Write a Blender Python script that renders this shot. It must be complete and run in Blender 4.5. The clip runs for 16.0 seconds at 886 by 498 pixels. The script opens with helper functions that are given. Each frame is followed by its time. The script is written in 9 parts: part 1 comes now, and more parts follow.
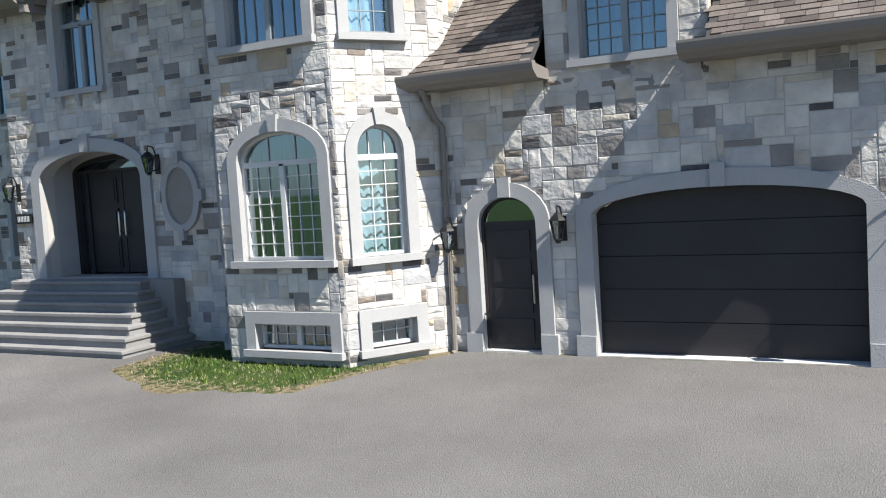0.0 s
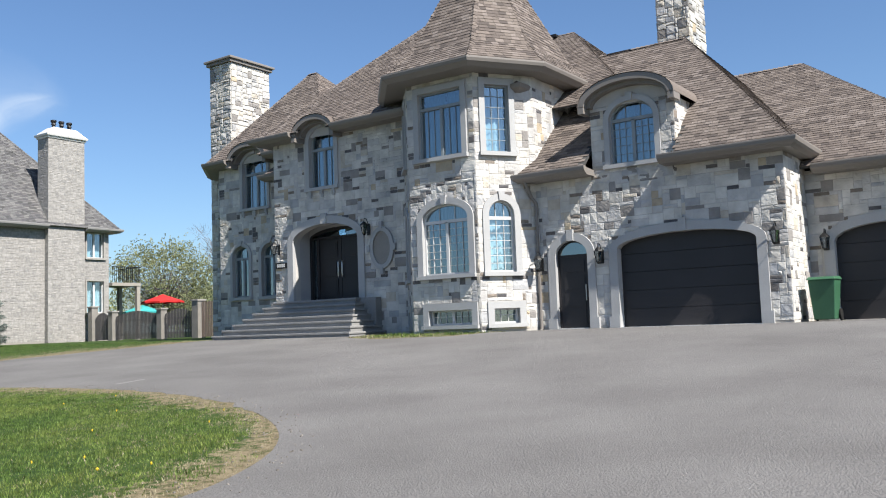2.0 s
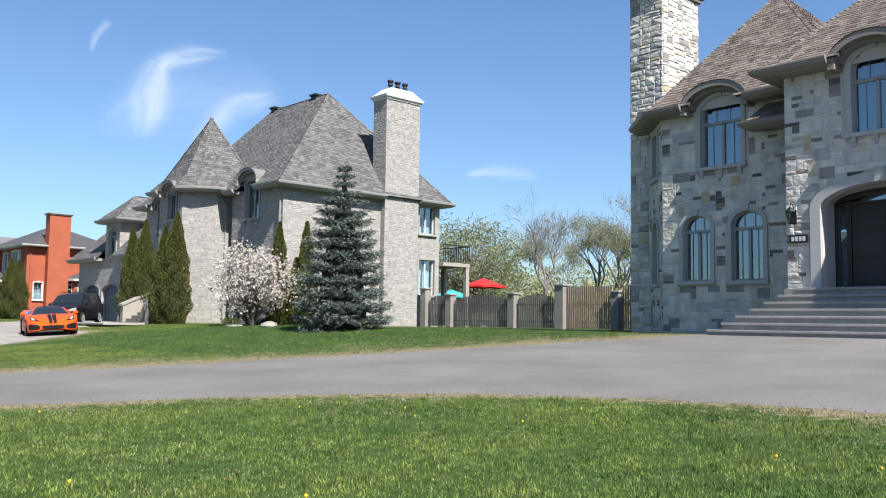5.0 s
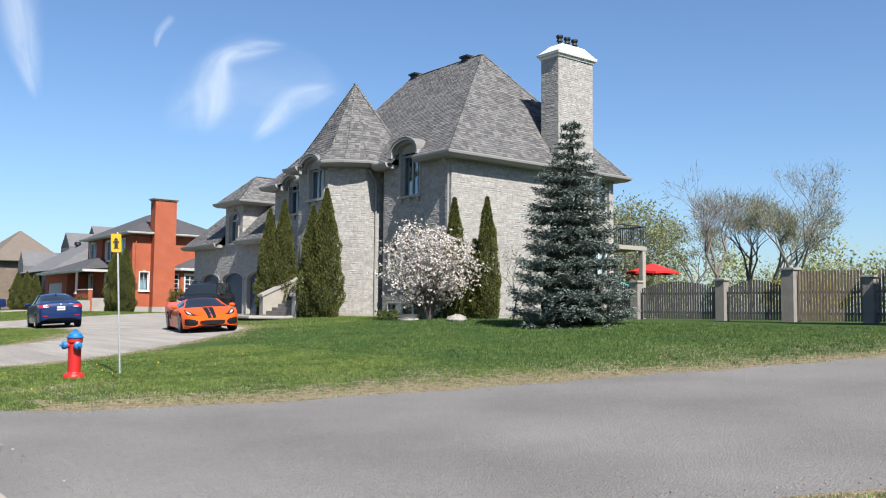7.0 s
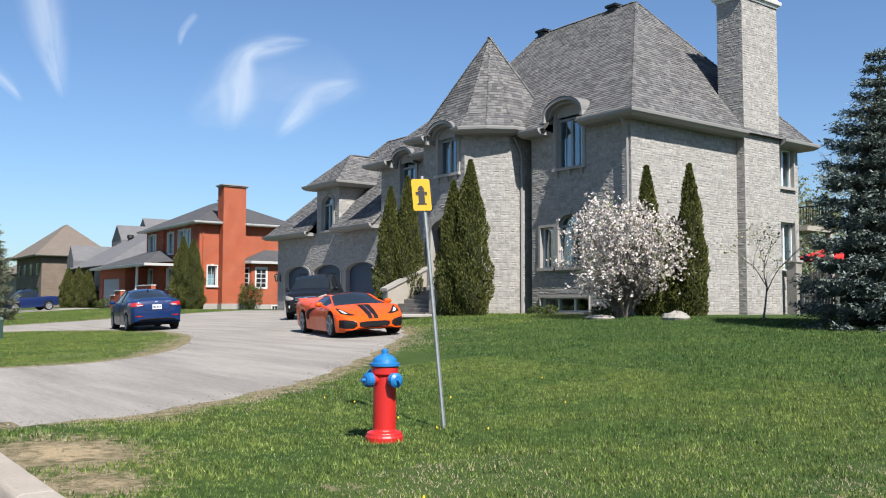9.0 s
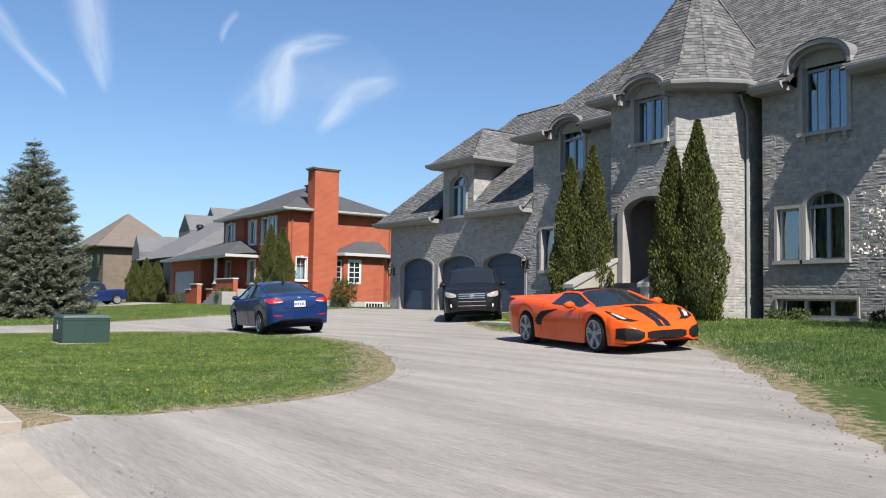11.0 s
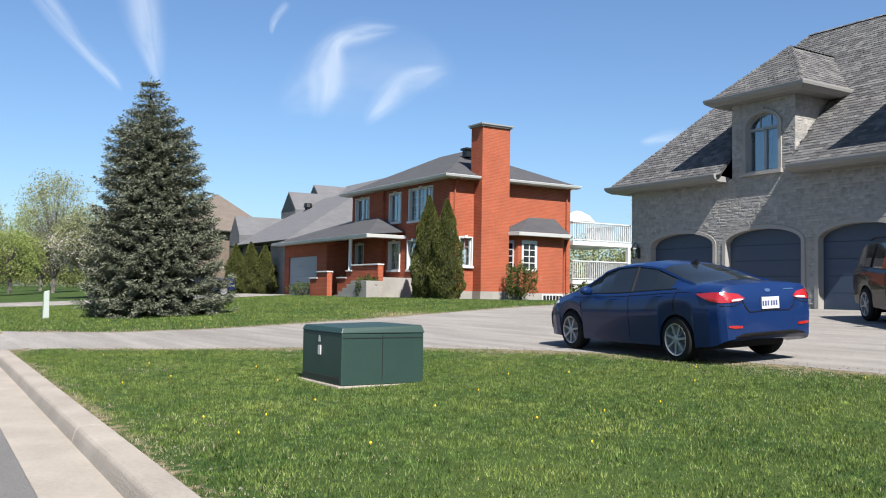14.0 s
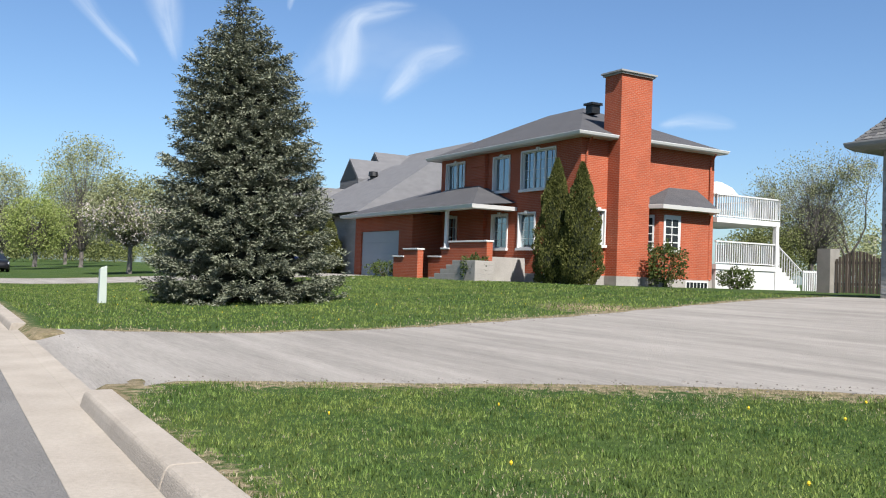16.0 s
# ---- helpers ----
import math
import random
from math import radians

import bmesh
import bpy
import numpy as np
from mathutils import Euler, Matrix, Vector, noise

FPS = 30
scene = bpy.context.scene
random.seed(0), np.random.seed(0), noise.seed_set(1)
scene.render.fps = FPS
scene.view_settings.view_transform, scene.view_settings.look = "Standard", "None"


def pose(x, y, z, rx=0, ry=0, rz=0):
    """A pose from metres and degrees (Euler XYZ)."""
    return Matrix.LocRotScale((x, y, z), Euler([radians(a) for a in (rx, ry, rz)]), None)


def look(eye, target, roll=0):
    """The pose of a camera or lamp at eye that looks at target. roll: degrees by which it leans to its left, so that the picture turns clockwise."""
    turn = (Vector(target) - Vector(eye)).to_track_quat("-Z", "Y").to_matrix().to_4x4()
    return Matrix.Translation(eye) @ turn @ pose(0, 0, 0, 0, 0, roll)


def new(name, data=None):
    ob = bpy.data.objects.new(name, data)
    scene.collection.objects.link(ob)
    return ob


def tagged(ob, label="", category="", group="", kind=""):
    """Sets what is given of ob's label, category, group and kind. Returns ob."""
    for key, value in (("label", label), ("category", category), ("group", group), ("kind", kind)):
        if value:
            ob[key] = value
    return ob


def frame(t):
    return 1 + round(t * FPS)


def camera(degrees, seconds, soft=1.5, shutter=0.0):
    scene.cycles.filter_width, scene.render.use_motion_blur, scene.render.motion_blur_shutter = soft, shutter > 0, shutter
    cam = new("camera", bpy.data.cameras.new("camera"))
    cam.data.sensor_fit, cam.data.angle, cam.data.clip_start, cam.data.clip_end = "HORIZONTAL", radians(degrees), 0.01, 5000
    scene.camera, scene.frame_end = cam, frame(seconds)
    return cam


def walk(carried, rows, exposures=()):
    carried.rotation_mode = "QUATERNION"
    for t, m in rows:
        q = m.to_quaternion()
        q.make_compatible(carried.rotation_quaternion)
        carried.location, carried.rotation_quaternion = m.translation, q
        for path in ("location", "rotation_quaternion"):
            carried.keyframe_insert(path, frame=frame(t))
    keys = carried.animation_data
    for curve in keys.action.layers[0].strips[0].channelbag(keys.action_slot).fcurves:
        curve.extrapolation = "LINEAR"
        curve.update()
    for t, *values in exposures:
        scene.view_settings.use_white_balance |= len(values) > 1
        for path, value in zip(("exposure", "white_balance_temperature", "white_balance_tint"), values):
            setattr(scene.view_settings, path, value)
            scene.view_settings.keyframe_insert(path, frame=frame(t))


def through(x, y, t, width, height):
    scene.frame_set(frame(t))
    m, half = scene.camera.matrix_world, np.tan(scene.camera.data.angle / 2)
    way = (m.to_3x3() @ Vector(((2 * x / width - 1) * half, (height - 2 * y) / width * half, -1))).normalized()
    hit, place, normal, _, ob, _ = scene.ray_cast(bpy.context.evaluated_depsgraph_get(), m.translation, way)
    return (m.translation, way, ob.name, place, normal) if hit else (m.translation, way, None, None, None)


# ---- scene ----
cam = camera(53.7, 16.0, soft=1.1)
# seconds, eye, then turn about x, y and z in degrees; the street lies at z = 0 and runs along x
PATH = [
    (0.000, -3.590, 2.820, 3.660, 85.900, 3.470, 27.780),
    (0.200, -3.450, 2.700, 3.560, 86.500, 3.400, 30.000),
    (0.500, -0.480, -0.990, 2.540, 91.370, 3.020, 35.190),
    (1.000, -0.120, -2.540, 2.220, 92.270, 3.100, 37.920),
    (1.300, 4.400, -6.550, 1.250, 94.000, 2.510, 42.150),
    (1.500, 3.820, -6.640, 1.240, 94.020, 2.250, 41.250),
    (2.000, 1.912, -6.690, 1.252, 94.881, 2.092, 35.084),
    (2.500, 0.026, -6.716, 1.236, 95.927, 1.853, 34.492),
    (3.000, -2.045, -6.714, 1.222, 96.479, 0.952, 34.492),
    (3.500, -4.021, -6.810, 1.219, 96.299, 0.138, 37.410),
    (4.000, -6.026, -6.812, 1.192, 95.469, -0.139, 44.052),
    (4.500, -8.011, -6.815, 1.195, 95.110, -0.397, 45.872),
    (5.000, -9.953, -6.839, 1.191, 94.814, -0.802, 47.467),
    (7.500, -20.072, -7.075, 1.259, 93.994, -0.524, 51.480),
    (8.000, -22.155, -7.046, 1.258, 93.774, -0.625, 51.454),
    (8.500, -24.188, -7.058, 1.281, 93.624, -0.291, 52.133),
    (9.000, -26.293, -7.037, 1.286, 93.673, -0.146, 52.858),
    (9.500, -28.384, -7.032, 1.293, 93.703, -0.031, 53.594),
    (12.000, -39.202, -6.920, 1.284, 93.335, -1.551, 56.238),
    (12.500, -41.600, -6.883, 1.288, 93.226, -1.589, 56.880),
    (13.000, -43.864, -6.832, 1.282, 93.178, -1.459, 57.436),
    (13.500, -46.100, -6.805, 1.284, 93.069, -1.153, 57.916),
    (14.000, -48.349, -6.761, 1.278, 92.830, -0.930, 58.268),
    (14.500, -50.580, -6.730, 1.272, 92.331, -1.101, 58.554),
    (15.000, -52.824, -6.691, 1.259, 91.952, -1.580, 58.881),
    (15.500, -55.113, -6.633, 1.252, 91.772, -1.973, 59.084),
    (16.000, -57.359, -6.604, 1.254, 91.542, -1.982, 59.105),
]
walk(cam, [(t, pose(x, y, z, a, b, c)) for t, x, y, z, a, b, c in PATH], exposures=((0.0, 1.20), (1.5, 1.12), (3.5, 1.30), (5.0, 1.30), (8.0, 1.16), (9.5, 1.12), (12.0, 1.10), (13.5, 1.18), (16.0, 1.14)))

# ---- light ----
SUN = Vector((0.64, -0.14, 0.757)).normalized()
world = bpy.data.worlds.new("sky")
scene.world = world
world.use_nodes = True
wn = world.node_tree.nodes
sky = wn.new("ShaderNodeTexSky")
sky.sky_type = "NISHITA"
sky.sun_disc = False
sky.sun_elevation = math.asin(SUN.z)
sky.sun_rotation = math.atan2(SUN.x, SUN.y)
sky.air_density, sky.dust_density, sky.ozone_density = 1.0, 0.9, 1.0
tint = wn.new("ShaderNodeMix")
tint.data_type, tint.blend_type = "RGBA", "MULTIPLY"
tint.inputs[0].default_value = 1.0
tint.inputs[7].default_value = (0.78, 0.97, 1.19, 1)
world.node_tree.links.new(sky.outputs[0], tint.inputs[6])
world.node_tree.links.new(tint.outputs[2], wn["Background"].inputs[0])
wn["Background"].inputs[1].default_value = 0.058
sun = new("sun", bpy.data.lights.new("sun", "SUN"))
sun.data.energy, sun.data.angle, sun.data.color = 5.0, radians(0.5), (1.0, 0.95, 0.88)
sun.matrix_world = look(SUN * 80, (0, 0, 0))


# ---- materials ----
def mat(name, c1, c2=None, scale=3.0, rough=0.7, bump=0.0, bscale=None, fine=None, metal=0.0, spec=0.5, coat=0.0, stretch=(1, 1, 1)):
    """Two colours mixed by coarse and fine noise, with relief."""
    m = bpy.data.materials.new(name)
    m.use_nodes = True
    n, l = m.node_tree.nodes, m.node_tree.links
    b = n["Principled BSDF"]
    b.inputs["Roughness"].default_value, b.inputs["Metallic"].default_value = rough, metal
    b.inputs["Specular IOR Level"].default_value, b.inputs["Coat Weight"].default_value = spec, coat
    b.inputs["Base Color"].default_value = (*c1, 1)
    if c2 is None:
        return m
    tc, mp = n.new("ShaderNodeTexCoord"), n.new("ShaderNodeMapping")
    mp.inputs["Scale"].default_value = stretch
    l.new(tc.outputs["Object"], mp.inputs["Vector"])
    big, small = n.new("ShaderNodeTexNoise"), n.new("ShaderNodeTexNoise")
    big.inputs["Scale"].default_value, small.inputs["Scale"].default_value = scale, fine or scale * 14
    big.inputs["Detail"].default_value, small.inputs["Detail"].default_value = 6, 3
    for t in (big, small):
        l.new(mp.outputs[0], t.inputs["Vector"])
    add = n.new("ShaderNodeMath")
    add.operation = "MULTIPLY_ADD"
    l.new(small.outputs[0], add.inputs[0])
    add.inputs[1].default_value = 0.55
    l.new(big.outputs[0], add.inputs[2])
    r = n.new("ShaderNodeMapRange")
    r.inputs[1].default_value, r.inputs[2].default_value = 0.45, 1.1
    l.new(add.outputs[0], r.inputs[0])
    mix = n.new("ShaderNodeMix")
    mix.data_type = "RGBA"
    mix.inputs[6].default_value, mix.inputs[7].default_value = (*c1, 1), (*c2, 1)
    l.new(r.outputs[0], mix.inputs[0])
    l.new(mix.outputs[2], b.inputs["Base Color"])
    if bump:
        k, bs = n.new("ShaderNodeBump"), n.new("ShaderNodeTexNoise")
        bs.inputs["Scale"].default_value, bs.inputs["Detail"].default_value = bscale or scale * 10, 5
        l.new(mp.outputs[0], bs.inputs["Vector"])
        k.inputs["Strength"].default_value, k.inputs["Distance"].default_value = bump, 0.03
        l.new(bs.outputs[0], k.inputs["Height"])
        l.new(k.outputs[0], b.inputs["Normal"])
    return m


def mat_pieces(name, palette, rough=0.85, bump=0.5, bscale=25.0, grain=0.25, lift=0.02):
    """A colour for each piece out of a palette of (share, colour), with grain and relief."""
    m = bpy.data.materials.new(name)
    m.use_nodes = True
    n, l = m.node_tree.nodes, m.node_tree.links
    b = n["Principled BSDF"]
    b.inputs["Roughness"].default_value, b.inputs["Specular IOR Level"].default_value = rough, 0.3
    g, o = n.new("ShaderNodeNewGeometry"), n.new("ShaderNodeObjectInfo")
    add = n.new("ShaderNodeMath")
    l.new(g.outputs["Random Per Island"], add.inputs[0])
    l.new(o.outputs["Random"], add.inputs[1])
    fr = n.new("ShaderNodeMath")
    fr.operation = "FRACT"
    l.new(add.outputs[0], fr.inputs[0])
    ramp = n.new("ShaderNodeValToRGB")
    ramp.color_ramp.interpolation = "CONSTANT"
    pos, el = 0.0, ramp.color_ramp.elements
    for i, (share, c) in enumerate(palette):
        e = el[0] if i == 0 else el[1] if i == 1 else el.new(min(pos, 1.0))
        e.position, e.color = min(pos, 1.0), (*c, 1)
        pos += share
    l.new(fr.outputs[0], ramp.inputs[0])
    tc = n.new("ShaderNodeTexCoord")
    nz = n.new("ShaderNodeTexNoise")
    nz.inputs["Scale"].default_value, nz.inputs["Detail"].default_value = bscale * 0.3, 6
    l.new(tc.outputs["Object"], nz.inputs["Vector"])
    mr = n.new("ShaderNodeMapRange")
    mr.inputs[1].default_value, mr.inputs[2].default_value = 0.3, 0.7
    mr.inputs[3].default_value, mr.inputs[4].default_value = 1 - grain, 1 + grain
    l.new(nz.outputs[0], mr.inputs[0])
    mul = n.new("ShaderNodeMix")
    mul.data_type, mul.blend_type = "RGBA", "MULTIPLY"
    mul.inputs[0].default_value = 1.0
    l.new(ramp.outputs[0], mul.inputs[6])
    l.new(mr.outputs[0], mul.inputs[7])
    l.new(mul.outputs[2], b.inputs["Base Color"])
    if bump:
        k, bs = n.new("ShaderNodeBump"), n.new("ShaderNodeTexNoise")
        bs.inputs["Scale"].default_value, bs.inputs["Detail"].default_value = bscale, 5
        l.new(tc.outputs["Object"], bs.inputs["Vector"])
        k.inputs["Strength"].default_value, k.inputs["Distance"].default_value = bump, lift
        l.new(bs.outputs[0], k.inputs["Height"])
        l.new(k.outputs[0], b.inputs["Normal"])
    return m


def mat_glass(name, tint=(0.34, 0.57, 0.72), rough=0.02):
    """A thin pane: clear, with the gloss of glass."""
    m = bpy.data.materials.new(name)
    m.use_nodes = True
    n, l = m.node_tree.nodes, m.node_tree.links
    n.remove(n["Principled BSDF"])
    tr, gl, fr, mx = n.new("ShaderNodeBsdfTransparent"), n.new("ShaderNodeBsdfGlossy"), n.new("ShaderNodeFresnel"), n.new("ShaderNodeMixShader")
    tr.inputs[0].default_value = (*tint, 1)
    gl.inputs["Roughness"].default_value = rough
    gl.inputs[0].default_value = (0.78, 0.92, 1, 1)
    fr.inputs[0].default_value = 3.4
    l.new(fr.outputs[0], mx.inputs[0])
    l.new(tr.outputs[0], mx.inputs[1])
    l.new(gl.outputs[0], mx.inputs[2])
    l.new(mx.outputs[0], n["Material Output"].inputs[0])
    return m


def mat_brick(name, c1, c2, mortar, bw=0.21, bh=0.072):
    """Small brickwork on upright walls, along x or along y."""
    m = bpy.data.materials.new(name)
    m.use_nodes = True
    n, l = m.node_tree.nodes, m.node_tree.links
    b = n["Principled BSDF"]
    b.inputs["Roughness"].default_value, b.inputs["Specular IOR Level"].default_value = 0.85, 0.25
    tc, sep, com, add = n.new("ShaderNodeTexCoord"), n.new("ShaderNodeSeparateXYZ"), n.new("ShaderNodeCombineXYZ"), n.new("ShaderNodeMath")
    l.new(tc.outputs["Object"], sep.inputs[0])
    l.new(sep.outputs[0], add.inputs[0])
    l.new(sep.outputs[1], add.inputs[1])
    l.new(add.outputs[0], com.inputs[0])
    l.new(sep.outputs[2], com.inputs[1])
    br = n.new("ShaderNodeTexBrick")
    br.inputs["Color1"].default_value, br.inputs["Color2"].default_value, br.inputs["Mortar"].default_value = (*c1, 1), (*c2, 1), (*mortar, 1)
    br.inputs["Scale"].default_value, br.inputs["Mortar Size"].default_value = 1.0, 0.007
    br.inputs["Brick Width"].default_value, br.inputs["Row Height"].default_value, br.inputs["Bias"].default_value = bw, bh, -0.2
    l.new(com.outputs[0], br.inputs["Vector"])
    nz = n.new("ShaderNodeTexNoise")
    nz.inputs["Scale"].default_value, nz.inputs["Detail"].default_value = 1.3, 8
    l.new(tc.outputs["Object"], nz.inputs["Vector"])
    mr = n.new("ShaderNodeMapRange")
    mr.inputs[1].default_value, mr.inputs[2].default_value, mr.inputs[3].default_value, mr.inputs[4].default_value = 0.3, 0.7, 0.9, 1.1
    l.new(nz.outputs[0], mr.inputs[0])
    mul = n.new("ShaderNodeMix")
    mul.data_type, mul.blend_type = "RGBA", "MULTIPLY"
    mul.inputs[0].default_value = 1.0
    l.new(br.outputs[0], mul.inputs[6])
    l.new(mr.outputs[0], mul.inputs[7])
    l.new(mul.outputs[2], b.inputs["Base Color"])
    k = n.new("ShaderNodeBump")
    k.invert = True
    k.inputs["Strength"].default_value, k.inputs["Distance"].default_value = 0.7, 0.01
    l.new(br.outputs["Fac"], k.inputs["Height"])
    l.new(k.outputs[0], b.inputs["Normal"])
    return m


ASPHALT = mat("asphalt", (0.106, 0.102, 0.099), (0.172, 0.167, 0.162), 0.5, 0.95, 0.9, 55, 26, spec=0.15)
GRAVEL_DRIVE = mat("dusty_asphalt", (0.160, 0.149, 0.138), (0.290, 0.272, 0.252), 2.4, 0.95, 0.9, 70, 34, spec=0.15, stretch=(0.10, 1, 1))
CONCRETE = mat("concrete", (0.206, 0.194, 0.180), (0.293, 0.280, 0.262), 1.2, 0.9, 0.4, 60)
KERB_CONCRETE = mat("weathered_kerb_concrete", (0.195, 0.170, 0.142), (0.300, 0.268, 0.230), 1.6, 0.95, 0.35, 70, 28)
CUT_STONE = mat("cut_stone", (0.300, 0.303, 0.306), (0.360, 0.362, 0.360), 1.5, 0.85, 0.2, 50)
MORTAR = mat("mortar", (0.370, 0.354, 0.330), (0.425, 0.408, 0.384), 4, 0.95, 0.4, 60)
MORTAR_GREY = mat("grey_mortar", (0.225, 0.210, 0.190), (0.256, 0.240, 0.220), 4, 0.95, 0.4, 60)
RUBBLE = mat_pieces("pale_stone", [(0.30, (0.460, 0.441, 0.407)), (0.24, (0.412, 0.402, 0.390)), (0.20, (0.505, 0.488, 0.452)), (0.07, (0.430, 0.390, 0.330)), (0.08, (0.335, 0.337, 0.340)), (0.02, (0.370, 0.310, 0.225)), (0.09, (0.225, 0.212, 0.200))], bump=1.0, bscale=9, grain=0.2, lift=0.03)
RUBBLE_DARK = mat_pieces("dark_stone", [(0.4, (0.125, 0.116, 0.112)), (0.35, (0.180, 0.153, 0.128)), (0.25, (0.087, 0.084, 0.087))], bump=0.8, bscale=18)
GREY_STONE = mat_pieces("grey_stone", [(0.28, (0.250, 0.241, 0.230)), (0.22, (0.264, 0.255, 0.243)), (0.22, (0.237, 0.229, 0.219)), (0.16, (0.277, 0.267, 0.254)), (0.12, (0.216, 0.210, 0.203))], bump=0.6, bscale=24, grain=0.2)
SHINGLE_BROWN = mat_pieces("brown_shingle", [(0.3, (0.118, 0.098, 0.086)), (0.25, (0.140, 0.117, 0.102)), (0.2, (0.097, 0.080, 0.071)), (0.15, (0.165, 0.140, 0.125)), (0.1, (0.071, 0.059, 0.053))], bump=0.5, bscale=120, grain=0.15)
SHINGLE_GREY = mat_pieces("grey_shingle", [(0.3, (0.092, 0.090, 0.092)), (0.25, (0.112, 0.112, 0.112)), (0.2, (0.072, 0.071, 0.075)), (0.15, (0.134, 0.131, 0.129)), (0.1, (0.062, 0.062, 0.062))], bump=0.5, bscale=120, grain=0.15)
SHINGLE_DARK = mat("dark_shingle", (0.034, 0.034, 0.039), (0.056, 0.056, 0.061), 1.5, 0.9, 0.6, 30, 14, stretch=(1, 1, 3))
SHINGLE_FAR = mat("far_shingle", (0.081, 0.081, 0.087), (0.118, 0.118, 0.125), 1.5, 0.9, 0.6, 30, 14, stretch=(1, 1, 3))
SHINGLE_TAN = mat("tan_shingle", (0.093, 0.074, 0.060), (0.127, 0.105, 0.088), 1.5, 0.9, 0.6, 30, 14, stretch=(1, 1, 3))
ROOF_UNDER = mat("roof_felt", (0.031, 0.031, 0.031), (0.050, 0.050, 0.050), 3, 0.95)
TAUPE = mat("taupe_aluminium", (0.168, 0.153, 0.140), (0.194, 0.178, 0.162), 1.0, 0.5, spec=0.3)
PALE_ALU = mat("pale_aluminium", (0.206, 0.203, 0.199), (0.237, 0.234, 0.230), 1.0, 0.5, spec=0.3)
WHITE = mat("white_paint", (0.486, 0.486, 0.480), (0.511, 0.511, 0.505), 2.0, 0.45)
BLUE_FRAME = mat("pale_frame_paint", (0.199, 0.225, 0.240), (0.230, 0.256, 0.268), 2.0, 0.45)
DARK_DOOR = mat("dark_door_paint", (0.011, 0.010, 0.011), (0.019, 0.017, 0.020), 1.5, 0.55, 0.1, 30)
BLUE_DOOR = mat("slate_blue_paint", (0.027, 0.042, 0.074), (0.033, 0.050, 0.086), 1.2, 0.5)
GREY_DOOR = mat("pale_grey_paint", (0.262, 0.280, 0.312), (0.293, 0.312, 0.343), 1.2, 0.5)
GLASS = mat_glass("window_glass")
CURTAIN = mat("curtain_cloth", (0.52, 0.52, 0.50), (0.64, 0.64, 0.62), 4, 0.9)
BLACK_METAL = mat("black_iron", (0.007, 0.007, 0.008), (0.019, 0.019, 0.019), 9, 0.45, metal=0.3)
STEEL = mat("brushed_steel", (0.55, 0.55, 0.55), (0.65, 0.65, 0.65), 6, 0.3, metal=1.0)
GALV = mat("galvanised_steel", (0.50, 0.52, 0.53), (0.62, 0.64, 0.65), 12, 0.4, metal=0.8)
RED_BRICK = mat_brick("red_brick", (0.300, 0.064, 0.026), (0.250, 0.050, 0.021), (0.300, 0.150, 0.105))
PALE_BRICK = mat_brick("pale_grey_brick", (0.262, 0.249, 0.230), (0.293, 0.280, 0.262), (0.249, 0.237, 0.218), 0.34, 0.10)
WEATHERED = mat("weathered_wood", (0.130, 0.095, 0.075), (0.195, 0.150, 0.122), 2.0, 0.9, 0.5, 20, stretch=(1, 1, 0.15))


# ---- building helpers ----
def part(name, bm, material, parent, label=""):
    """Links a bmesh, or (verts, faces), as one mesh under parent."""
    me = bpy.data.meshes.new(name)
    if isinstance(bm, tuple):
        me.from_pydata(bm[0], [], bm[1])
    else:
        bm.to_mesh(me)
        bm.free()
    me.materials.append(material)
    ob = new(name, me)
    if parent is not None:
        ob.parent = parent
    if label:
        tagged(ob, label)
    return ob


def thing(name, label, category, group="", kind="", at=(0, 0, 0)):
    ob = new(name)
    ob.location = at
    ob.empty_display_size = 0.2
    return tagged(ob, label, category, group, kind)


